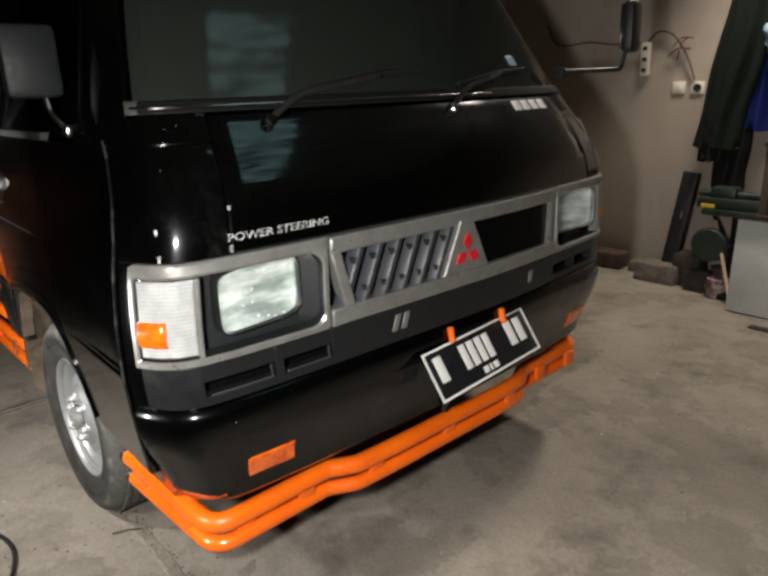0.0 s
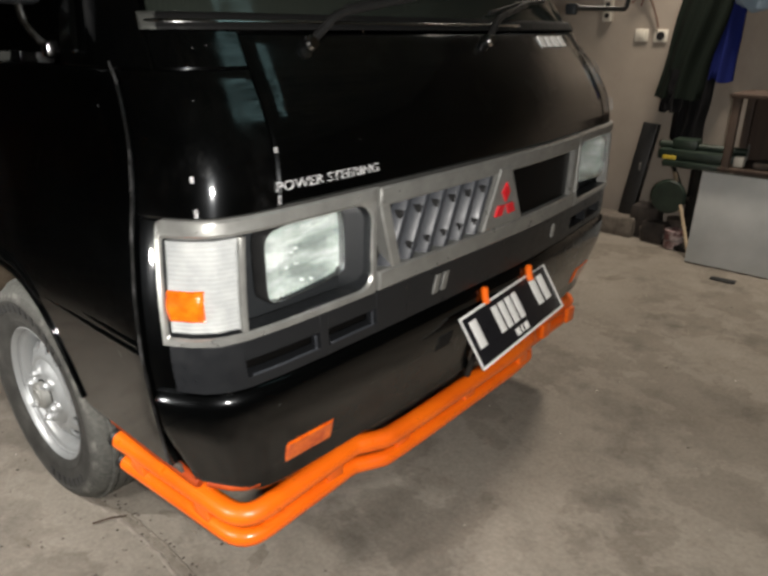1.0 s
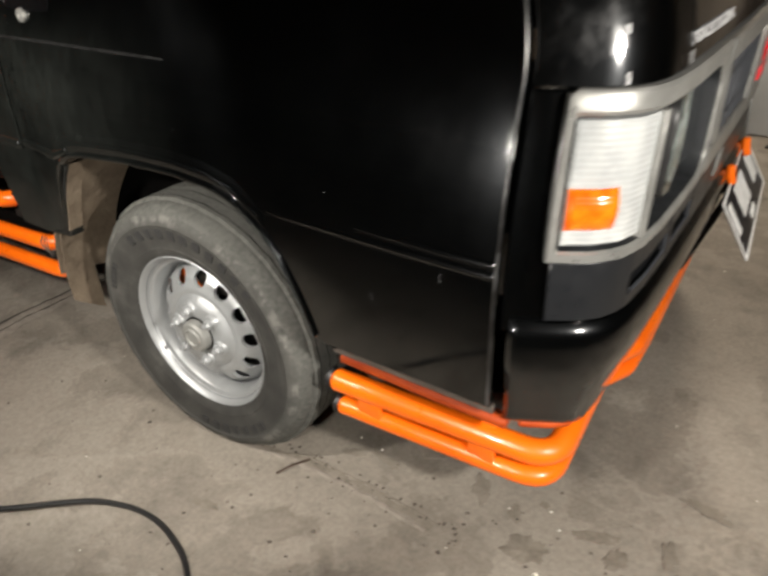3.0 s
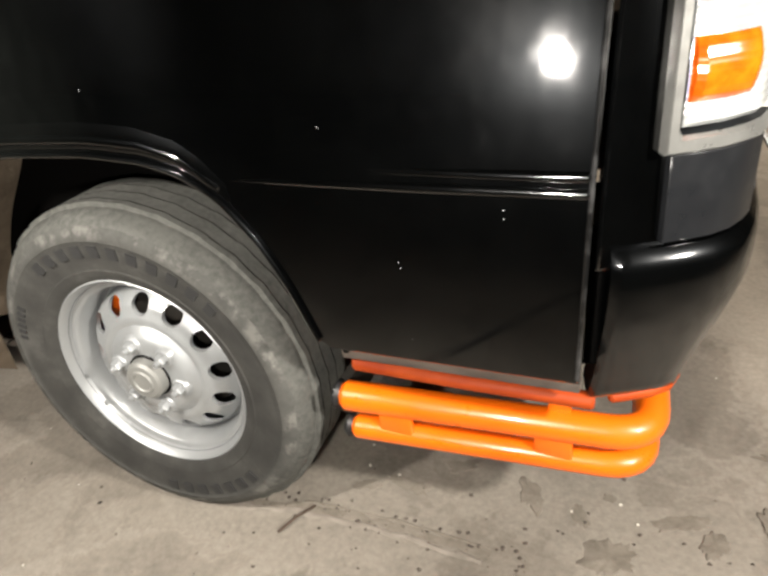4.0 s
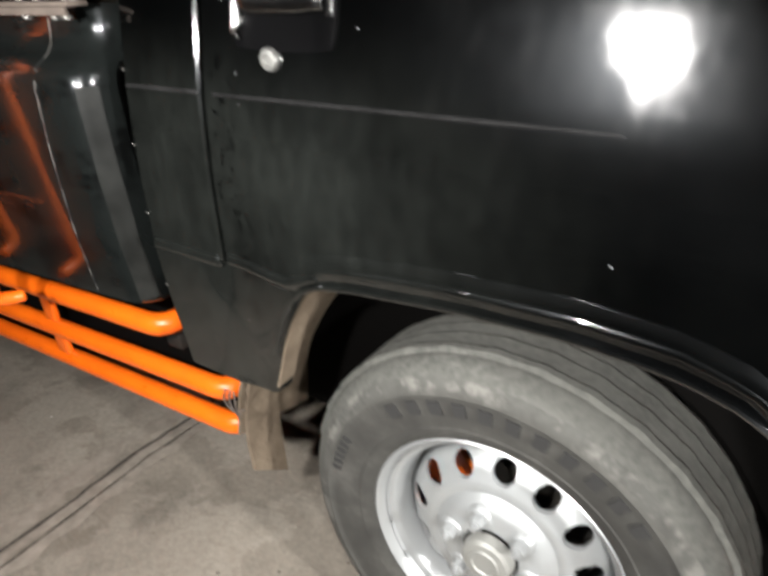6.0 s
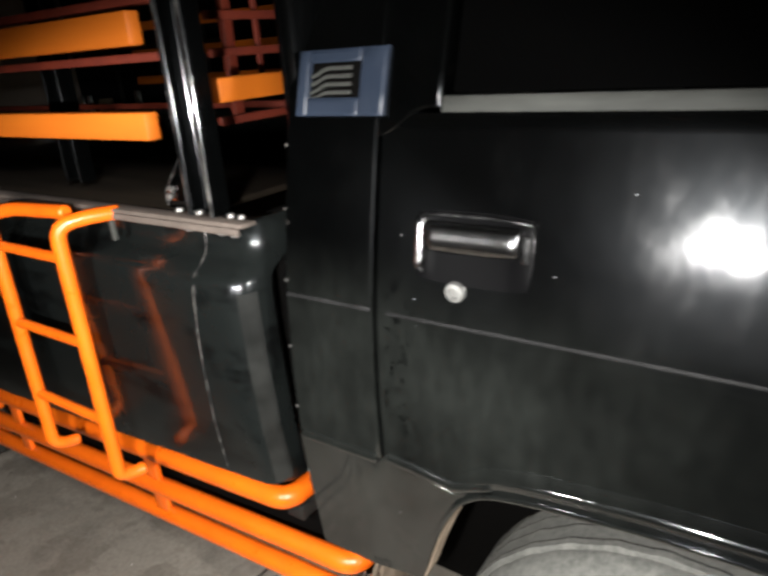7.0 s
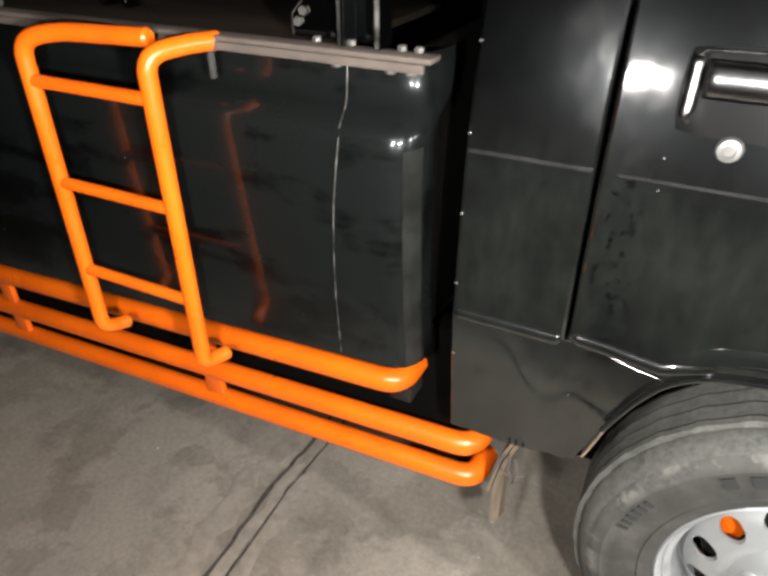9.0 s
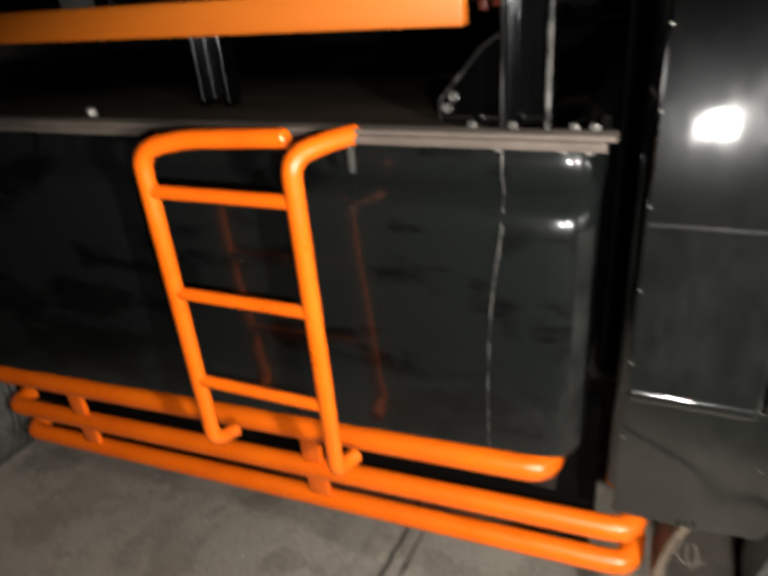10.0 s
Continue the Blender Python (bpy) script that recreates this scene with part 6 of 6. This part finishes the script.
for x in (-1.02, -1.60):
    d = drop(x)
    tp("tube_spacer", box((x - 0.022, 0.050, 0.335 - d), (x + 0.022, 0.064, 0.402 - d), 0.004), ORANGE, "", rails)
    tp("tube_spacer", box((x - 0.02, 0.044, 0.41 - d), (x + 0.02, 0.058, 0.50 - d), 0.004), ORANGE, "", rails)
for x in (-0.62, -1.05, -1.62):
    tp("rail_bracket", box((x - 0.02, 0.06, 0.44), (x + 0.02, 0.42, 0.47), 0.004), DARK, "", rails)
for z in (0.388, 0.322, 0.487):
    tp("left_tube", tube([(-0.47, 2 * MID - 0.13, z), (-0.47, 2 * MID - 0.055, z), (-1.80, 2 * MID - 0.055, z), (-1.80, 2 * MID - 0.13, z)], 0.0235, 0.045, 14), ORANGE, "", rails)

# Orange ladder against the bed side.
LX, RX, LY = -1.094, -0.880, -0.094


def ladder_post(x, top, dip):
    """A post that bends in over the rail at its head and hooks in under the panel at its foot."""
    head = fillet([V(*p) for p in top] + [V(x, LY, 0.992), V(x, LY, 0.78)], 0.05)
    foot = fillet([V(x, LY, 0.78), V(x, LY, 0.540), V(x + 0.003, -0.070, 0.532 - dip), V(x + 0.010, -0.048, 0.531 - dip)], 0.016)
    return tube(head[:-1] + foot, 0.0118)


ladder = tp("ladder", ladder_post(RX, [(RX + 0.045, -0.010, 0.998), (RX + 0.025, -0.05, 0.999)], 0.0), ORANGE, "bright orange three-rung tube ladder")
tp("ladder_post", ladder_post(LX, [(RX - 0.02, -0.060, 1.004), (LX + 0.05, LY + 0.02, 1.002)], 0.006), ORANGE, "", ladder)
for z in (0.940, 0.795, 0.650):
    tp("rung", tube([(LX, LY, z), (RX, LY, z)], 0.0090, sides=12), ORANGE, "", ladder)

# Rack: black channel posts, orange boards, red-brown frame.


def channel(x, y, z0, z1, w=0.050, d=0.032):
    """A rolled channel, open to the outside."""
    e, h = 0.006, w / 2
    pts = [(x - h, y), (x - h + e, y), (x - h + e, y + d - e), (x + h - e, y + d - e), (x + h - e, y), (x + h, y), (x + h, y + d), (x - h, y + d)]
    bm = bmesh.new()
    low, top = ([bm.verts.new((px, py, z)) for px, py in pts] for z in (z0, z1))
    for k in range(8):
        bm.faces.new((low[k], low[(k + 1) % 8], top[(k + 1) % 8], top[k]))
    for ring in (low, top):
        for q in ((0, 1, 2, 7), (7, 2, 3, 6), (3, 4, 5, 6)):
            bm.faces.new([ring[k] for k in q])
    bmesh.ops.bevel(bm, geom=[e for e in bm.edges if abs(e.verts[0].co.z - e.verts[1].co.z) > 0.1], offset=0.0012, segments=1, affect="EDGES")
    return bm


rack = tp("rack", channel(-0.640, -0.012, 1.0068, 2.0), BUMPERPAINT, "black channel post of the load rack")
for x, y in ((-1.10, 0.075), (-2.3, 0.075), (-0.636, 2 * MID - 0.05), (-1.5, 2 * MID - 0.06), (-2.3, 2 * MID - 0.06)):
    tp("rack_post", channel(x, y, 1.013 if y < 1 else 1.007, 2.0), BUMPERPAINT, "", rack)

# Chipped paint along the two outer edges of the nearest post.
for x, w, m in ((-0.6645, 0.0016, EDGE), (-0.6175, 0.0026, CHIPS)):
    tp("chipped_edge", box((x - w, -0.0138, 1.008), (x + w, -0.0122, 2.0), 0.0004), m, "chipped paint edge of the post", rack)


def gusset(x):
    bm = bmesh.new()
    pts = [(x, 1.0075), (x - 0.075, 1.0075), (x - 0.078, 1.03), (x - 0.03, 1.085), (x, 1.105)]
    a = [bm.verts.new((px, 0.012, pz)) for px, pz in pts]
    b = [bm.verts.new((px, 0.019, pz)) for px, pz in pts]
    bm.faces.new(a)
    bm.faces.new(b[::-1])
    for k in range(len(pts)):
        bm.faces.new((a[k], b[k], b[(k + 1) % len(pts)], a[(k + 1) % len(pts)]))
    return bm


tp("gusset", gusset(-0.663), PAINT, "", rack)
tp("chipped_edge", tube([(-0.741, 0.011, 1.010), (-0.7415, 0.011, 1.031), (-0.693, 0.011, 1.086), (-0.665, 0.011, 1.105)], 0.0014, sides=6), CHIPS, "", rack)
for x, z in ((-0.733, 1.024), (-0.725, 1.036)):
    tp("rack_bolt", tube([(x, 0.013, z), (x, 0.006, z)], 0.006, sides=6), BOLT, "", rack)
for z0, z1 in ((1.112, 1.150), (1.235, 1.278), (1.365, 1.405), (1.49, 1.53)):
    tp("rack_board", box((-2.95, -0.030, z0), (-0.700, -0.008, z1), 0.003), BOARD, "orange-painted rack board", rack)
    tp("rack_board", box((-2.95, 2 * MID - 0.10, z0), (-0.70, 2 * MID - 0.06, z1), 0.003), BOARD, "", rack)
tp("rack_board", box((-0.668, 0.060, 1.152), (-0.645, 0.200, 1.186), 0.003), BOARD, "", rack)
# A welded lattice behind the cab, and a red rail that stiffens each board.
for k in range(9):
    y = 0.172 + 0.168 * k
    tp("rack_bar", box((-0.740, y - 0.010, 1.118), (-0.728, y + 0.010, 1.98), 0.002), DARKRED, "", rack)
    tp("rack_bar", box((-0.738, y + 0.060, 1.15), (-0.730, y + 0.070, 1.98), 0.002), DARKRED, "", rack)
for z in (1.112, 1.213, 1.266, 1.34, 1.42, 1.56):
    tp("rack_bar", box((-0.7275, 0.12, z), (-0.7155, 2 * MID - 0.12, z + 0.013), 0.002), DARKRED, "", rack)
for z in (1.214, 1.287, 1.42):
    tp("board_rail", box((-2.95, 0.006, z), (-0.70, 0.030, z + 0.012), 0.002), DARKRED, "dark red rail behind the boards", rack)
tp("inner_rail", box((-2.9, 0.62, 1.088), (-0.76, 0.64, 1.104), 0.002), DARKRED, "dark red rail across the bed", rack)

# ---- things along the wall and on the floor ----
WY = 3.75


def socket_plate(x, z, round_hole):
    ob = thing("wall_socket", (x, WY, z), "small ivory wall socket plate" if round_hole else "small ivory wall switch plate", "socket")
    part("plate", box((x - 0.040, WY - 0.012, z - 0.036), (x + 0.040, WY - 0.001, z + 0.036), 0.004), IVORY, ob)
    if round_hole:
        bm = lathe(bmesh.new(), [(0.0005, 0.0), (0.019, 0.0), (0.021, -0.003), (0.024, -0.003), (0.025, 0.002)], 24)
        for v in bm.verts:
            v.co += Vector((x, WY - 0.013, z))
        part("outlet", bm, BLACK, ob)
    else:
        part("rocker", box((x - 0.018, WY - 0.016, z - 0.02), (x + 0.018, WY - 0.010, z + 0.02), 0.002), IVORY, ob)


socket_plate(0.022, 1.178, False)
socket_plate(0.137, 1.174, True)


def power_strip():
    ob = thing("power_strip", (-0.20, WY, 1.36), "ivory three-way power strip hung on wall", "power strip")
    part("case", box((-0.232, WY - 0.035, 1.255), (-0.172, WY - 0.002, 1.455), 0.008), IVORY, ob)
    for z in (1.29, 1.355, 1.42):
        part("outlet", box((-0.216, WY - 0.038, z - 0.012), (-0.188, WY - 0.0345, z + 0.012), 0.003), BLACK, ob)


power_strip()


def cable(points, r, material, label, name="cable", sides=8):
    return solo(name, tube([Vector(p) for p in points], r, 0.06, sides), material, label, "cable")


cable([(-0.95, WY - 0.01, 1.62), (-0.90, WY - 0.015, 1.50), (-0.80, WY - 0.015, 1.47), (-0.62, WY - 0.015, 1.49), (-0.45, WY - 0.015, 1.46), (-0.24, WY - 0.015, 1.455)], 0.006, WIREBROWN, "brown cable clipped along plaster wall")
cable([(-0.19, WY - 0.02, 1.46), (-0.13, WY - 0.03, 1.52), (-0.04, WY - 0.03, 1.50), (0.03, WY - 0.03, 1.42), (0.08, WY - 0.025, 1.33), (0.12, WY - 0.02, 1.22)], 0.006, WIREBROWN, "brown cable looping to wall socket")
for k, (a, b) in enumerate((((-0.03, 1.42), (0.09, 1.46)), ((-0.06, 1.36), (0.08, 1.40)), ((0.0, 1.34), (0.06, 1.47)))):
    cable([(a[0], WY - 0.02, a[1]), ((a[0] + b[0]) / 2, WY - 0.05, (a[1] + b[1]) / 2 + 0.03), (b[0], WY - 0.02, b[1])], 0.0042, WIRERED, "tangled red wire ends on wall", "wire")
solo("wall_hook", tube([(0.0, WY, 1.72), (0.0, WY - 0.03, 1.72), (0.03, WY - 0.03, 1.70)], 0.006, 0.01, 8), BLACK, "small dark hook in plaster wall", "hook")


def hanging_cloth(x0, x1, top, bottom, y, swell, seed, lean, taper):
    """A garment that hangs in folds from a hook."""
    outer, inner = [], []
    n, m = 22, 20
    for i in range(n + 1):
        u = i / n
        a, b = [], []
        for j in range(m + 1):
            t = j / m
            width = taper + (1 - taper) * min(1.0, t * 1.6)
            x = (x0 + x1) / 2 + (u - 0.5) * (x1 - x0) * width + lean * t
            x += 0.02 * noise.noise(Vector((u * 2, t * 3, seed)))
            z = top + (bottom - top) * t + 0.03 * noise.noise(Vector((u * 3, seed, 1)))* t
            fold = swell * math.sin(math.pi * u) + 0.014 * math.sin(u * 19 + seed + 2 * t) * (0.3 + t)
            a.append(V(x, y - 0.03 - fold, z))
            b.append(V(x, y - 0.012 - fold * 0.4, z))
        outer.append(a)
        inner.append(b)
    return grid_solid(bmesh.new(), outer, inner)


jacket = solo("hanging_jacket", hanging_cloth(0.365, 0.630, 1.95, 0.84, WY - 0.10, 0.08, 1.0, -0.17, 0.75), CLOTHGREEN, "dark green work jacket hanging on wall", "jacket", sharp=70)
solo("hanging_shirt", hanging_cloth(0.40, 0.59, 1.75, 0.94, WY - 0.02, 0.06, 5.0, 0.0, 0.9), CLOTHBLUE, "blue shirt hanging on the wall", "shirt", sharp=70)
solo("hanging_trousers", hanging_cloth(0.33, 0.52, 1.25, 0.60, WY - 0.05, 0.06, 9.0, -0.03, 0.9), CLOTHBLACK, "black trousers hanging on the wall", "trousers", sharp=70)
part("sleeve_cuff", hanging_cloth(0.262, 0.385, 1.0, 0.762, WY - 0.14, 0.05, 12.0, -0.01, 0.9), CLOTHBLACK, jacket, "black sleeve end of the jacket", 70)


def plastic_bag():
    bm = bmesh.new()
    bmesh.ops.create_icosphere(bm, subdivisions=4, radius=0.11)
    for v in bm.verts:
        k = 1 + 0.35 * noise.noise(v.co * 14) + 0.15 * noise.noise(v.co * 30)
        v.co = Vector((v.co.x * 1.2, v.co.y * 0.7, v.co.z)) * k + Vector((0.66, WY - 0.12, 1.42))
    return solo("plastic_bag", bm, BAGBLUE, "crumpled pale blue plastic bag hanging on wall", "bag", sharp=25)


plastic_bag()


def leaning_beam():
    turn = Matrix.Rotation(radians(-7), 3, "X") @ Matrix.Rotation(radians(5.5), 3, "Y")
    bm = bmesh.new()
    add_box(bm, (0.120, 3.60, 0.10), (0.214, 3.66, 0.682), 0.006, turn)
    ob = thing("leaning_beam", (0.15, 3.63, 0.0), "dark steel plate leaning upright against wall", "steel plate")
    part("plate", bm, BLACK, ob)
    part("pin", tube([(0.185, 3.585, 0.40), (0.189, 3.585, 0.45)], 0.007, sides=8), BOLT, ob)
    return ob


leaning_beam()


def block(name, lo, hi, label, seed, material=BRICKM):
    bm = box(lo, hi, 0.012)
    bmesh.ops.subdivide_edges(bm, edges=bm.edges[:], cuts=2, use_grid_fill=True)
    for v in bm.verts:
        v.co += Vector((1, 1, 0.4)) * 0.012 * noise.noise(v.co * 12 + Vector((seed, 0, 0)))
        v.co.z = max(0.001, v.co.z)
    return solo(name, bm, material, label, "block")


block("scrap_lump", (0.20, 3.50, 0.0), (0.36, 3.66, 0.20), "dark rusty scrap lump at wall foot", 7, DUSTYDARK)
block("scrap_lump", (0.30, 3.44, 0.0), (0.44, 3.52, 0.13), "dark rusty scrap lump beside pedestal", 11, DUSTYDARK)
block("concrete_block", (-0.03, 3.46, 0.0), (0.24, 3.62, 0.12), "dusty concrete block at wall foot", 1)
block("rubble_block", (0.27, 3.50, 0.0), (0.42, 3.64, 0.08), "broken dusty block at wall foot", 2)
block("log_end", (-0.55, 3.58, 0.0), (-0.20, 3.72, 0.11), "short weathered timber at wall foot", 3, WOOD)
block("rubble_block", (-0.15, 3.62, 0.0), (-0.04, 3.72, 0.07), "broken dusty block at wall foot", 4)


def paint_can(x, y, r, h, material, label):
    ob = thing("paint_can", (x, y, 0), label, "can")
    bm = lathe(bmesh.new(), [(0.0005, 0.002), (r * 0.96, 0.002), (r, 0.006), (r, h - 0.006), (r * 1.04, h - 0.003), (r * 1.02, h), (r * 0.9, h - 0.004), (0.0005, h - 0.006)], 28)
    for v in bm.verts:
        v.co = Vector((x + v.co.x, y + v.co.z, v.co.y))
    part("body", bm, material, ob)
    part("handle", tube([(x - r, y, h * 0.8), (x - r * 0.9, y - r * 1.1, h * 0.5), (x + r * 0.9, y - r * 1.1, h * 0.5), (x + r, y, h * 0.8)], 0.003, 0.03, 6), BOLT, ob)


paint_can(0.50, 3.44, 0.055, 0.11, PINK, "small pinkish paint can on the floor")
paint_can(0.47, 3.56, 0.06, 0.15, DUSTY, "rusty paint can beside the bench")


def workbench():
    """A dark pedestal with a small top, a round foot and a pulley on its side."""
    ob = thing("machine_stand", (0.55, 3.53, 0), "dark steel pedestal under a green machine", "stand")
    part("top", box((0.37, 3.42, 0.475), (0.72, 3.66, 0.51), 0.006), OLIVE, ob)
    part("column", tube([(0.55, 3.54, 0.0), (0.55, 3.54, 0.475)], 0.045, sides=18), DARK, ob)
    foot = lathe(bmesh.new(), [(0.0005, 0.0), (0.15, 0.0), (0.155, 0.01), (0.15, 0.03), (0.06, 0.05), (0.0005, 0.05)], 28)
    for v in foot.verts:
        v.co = Vector((0.55 + v.co.x, 3.54 + v.co.z, v.co.y + 0.001))
    part("foot", foot, DARK, ob)
    pulley = lathe(bmesh.new(), [(0.0005, 0.0), (0.09, 0.0), (0.10, 0.008), (0.09, 0.016), (0.10, 0.024), (0.09, 0.032), (0.0005, 0.032)], 28)
    for v in pulley.verts:
        v.co = Vector((0.43 + v.co.x, 3.42 + v.co.y, 0.30 + v.co.z))
    part("pulley", pulley, OLIVE, ob)
    part("arm", box((0.42, 3.44, 0.285), (0.55, 3.47, 0.315), 0.004), DARK, ob)
    for x in (0.39, 0.70):
        part("brace", tube([(x, 3.54, 0.475), (0.55 + 0.25 * (x - 0.55), 3.54, 0.25)], 0.012, sides=8), DARK, ob)
    return ob


workbench()


def machine():
    ob = thing("bench_machine", (0.54, 3.52, 0.51), "old green machine bolted on dark pedestal", "machine")
    part("bed", add_box(box((0.33, 3.44, 0.511), (0.74, 3.60, 0.57), 0.012), (0.39, 3.47, 0.56), (0.53, 3.57, 0.63), 0.015), OLIVE, ob)
    part("spindle", tube([(0.31, 3.52, 0.585), (0.78, 3.52, 0.585)], 0.022), OLIVE, ob)
    part("label", box((0.36, 3.4355, 0.514), (0.436, 3.4395, 0.537), 0.001), YELLOW, ob, "yellow maker label without words")
    part("handle", tube([(0.78, 3.52, 0.54), (0.78, 3.52, 0.63)], 0.007, sides=8), BOLT, ob)


machine()
solo("wooden_stick", tube([(0.42, 3.52, 0.43), (0.64, 3.29, 0.012)], 0.010, sides=8), PALEWOOD, "pale wooden stick leaning on the bench", "stick")


def white_panel():
    turn = Matrix.Rotation(radians(-4), 3, "X")
    ob = thing("white_panel", (0.97, 3.25, 0.0), "scuffed white laminate panel standing on floor", "panel")
    part("board", box((0.64, 3.235, 0.004), (1.30, 3.262, 0.505), 0.003, turn), WHITEBOARD, ob)
    part("edge_strip", box((0.64, 3.234, 0.5055), (1.30, 3.263, 0.510), 0.001, turn), TRIM, ob, "grey edge strip")
    return ob


white_panel()


def wooden_rack():
    ob = thing("wooden_shelf", (0.95, 3.5, 0), "brown wooden shelf frame behind white panel", "shelf")
    for x in (0.72, 1.30):
        for y in (3.36, 3.66):
            part("post", box((x - 0.02, y - 0.02, 0.0), (x + 0.02, y + 0.02, 0.90), 0.004), WOOD, ob)
    for z in (0.50, 0.88):
        part("board", box((0.69, 3.33, z), (1.33, 3.69, z + 0.022), 0.004), WOOD, ob)
    part("back", box((0.74, 3.675, 0.06), (1.28, 3.685, 0.88), 0.002), WOOD, ob)


wooden_rack()
solo("tin", (lambda b: b)(box((0.75, 3.38, 0.5225), (0.80, 3.43, 0.58), 0.008)), IVORY, "small pale plastic tub on shelf", "tub")
solo("rolled_rag", (lambda b: b)(box((0.84, 3.38, 0.5225), (1.08, 3.52, 0.56), 0.018)), DUSTY, "dusty brown rag heap on shelf", "rag")

solo("floor_cable", tube([(-1.2, -0.75, 0.006), (-0.6, -0.60, 0.006), (-0.231, -0.343, 0.006), (-0.16, -0.281, 0.006), (-0.087, -0.222, 0.006), (0.0, -0.192, 0.006), (0.06, -0.187, 0.006), (0.11, -0.194, 0.006), (0.19, -0.218, 0.006), (0.45, -0.42, 0.006), (0.9, -0.9, 0.006)], 0.006, 0.06, 10), WIREBLACK, "black cable lying curved on the floor", "cable")
solo("twig", tube([(0.190, 0.046, 0.004), (0.208, 0.085, 0.007), (0.228, 0.120, 0.004)], 0.0028, sides=6), WOOD, "small dark twig on the floor", "twig")
solo("floor_scrap", box((0.83, 3.02, 0.001), (0.95, 3.07, 0.008), 0.002), BLACK, "dark flat scrap on the floor", "scrap")


def pebbles(seed, count, x0, x1, y0, y1, material, label, name, lo, hi):
    rng = random.Random(seed)
    bm = bmesh.new()
    for _ in range(count):
        r = rng.uniform(lo, hi)
        c = Vector((rng.uniform(x0, x1), rng.uniform(y0, y1), r * 0.3))
        a0 = rng.uniform(0, 6)
        ring = [bm.verts.new(c + Vector((r * rng.uniform(0.6, 1.3) * math.cos(a0 + k * 1.2566), r * rng.uniform(0.6, 1.3) * math.sin(a0 + k * 1.2566), -r * 0.3))) for k in range(5)]
        top = bm.verts.new(c + Vector((0, 0, r * 0.5)))
        for k in range(5):
            bm.faces.new((ring[k], ring[(k + 1) % 5], top))
    return solo(name, bm, material, label, "grit", kind="stuff", sharp=20)


pebbles(3, 90, -0.6, 1.9, -0.5, 0.35, BRICKM, "dark grit and crumbs on the concrete", "grit", 0.0015, 0.006)
pebbles(4, 60, -0.6, 2.2, -0.4, 2.6, IVORY, "pale crumbs scattered on the concrete", "crumbs", 0.0012, 0.0035)
pebbles(5, 130, 0.05, 1.2, -0.35, 0.25, DUSTY, "brown crumbs by the wheel", "crumbs", 0.0015, 0.005)
pebbles(6, 70, 0.10, 0.62, 0.095, 0.145, DUSTY, "crumbs of broken screed along the joint", "crumbs", 0.0015, 0.005)
pebbles(7, 6, 0.15, 1.05, 0.05, 0.35, IVORY, "pale chips beside the floor joint", "crumbs", 0.003, 0.007)


def far_clutter():
    """Dim shelf that stands beyond the truck, seen through its rack."""
    ob = thing("parts_shelf", (-5.8, 3.5, 0), "dim shelf of parts and cans by wall", "shelf")
    for x in (-6.95, -5.8, -4.5):
        part("post", box((x - 0.02, 3.40, 0.0), (x + 0.02, 3.44, 1.5), 0.004), BLACK, ob)
    for z in (0.30, 0.68, 1.35):
        part("board", box((-6.97, 3.38, z), (-4.48, 3.72, z + 0.02), 0.003), WOOD, ob)
    return ob


far_clutter()
# Black sheet added so that the wall beyond the bed stays dark.
solo("dark_backdrop", hanging_cloth(-7.0, -1.6, 2.75, 0.02, WY - 0.005, 0.01, 21.0, 0.0, 1.0), CLOTHBLACK, "black sheet added to keep the plaster wall dark", "tarpaulin", sharp=70)


def shelf_can(x, y, r, h, material, label):
    bm = lathe(bmesh.new(), [(0.0005, 0.0), (r, 0.0), (r * 1.03, 0.004), (r * 1.03, h - 0.012), (r * 0.9, h), (0.0005, h - 0.003)], 24)
    for v in bm.verts:
        v.co = Vector((x + v.co.x, y + v.co.z, 0.7005 + v.co.y))
    solo("can", bm, material, label, "can")


shelf_can(-6.62, 3.50, 0.045, 0.24, CHROME, "shiny tall tin on the parts shelf")
shelf_can(-6.48, 3.50, 0.040, 0.24, CHROME, "shiny tall tin on the parts shelf")
shelf_can(-6.25, 3.52, 0.070, 0.20, PALEWOOD, "tan tub on the parts shelf")
shelf_can(-5.65, 3.50, 0.050, 0.27, CHROME, "shiny round tin on the parts shelf")
solo("parts_box", box((-5.15, 3.42, 0.7005), (-4.72, 3.60, 0.960), 0.006), WHITEBOARD, "white carton on the parts shelf", "box")
solo("parts_box", box((-5.12, 3.43, 0.9615), (-4.90, 3.58, 1.15), 0.006), WHITEBOARD, "white carton stacked on another carton", "box")
shelf_can(-4.62, 3.50, 0.035, 0.36, CHROME, "shiny narrow bottle on the parts shelf")
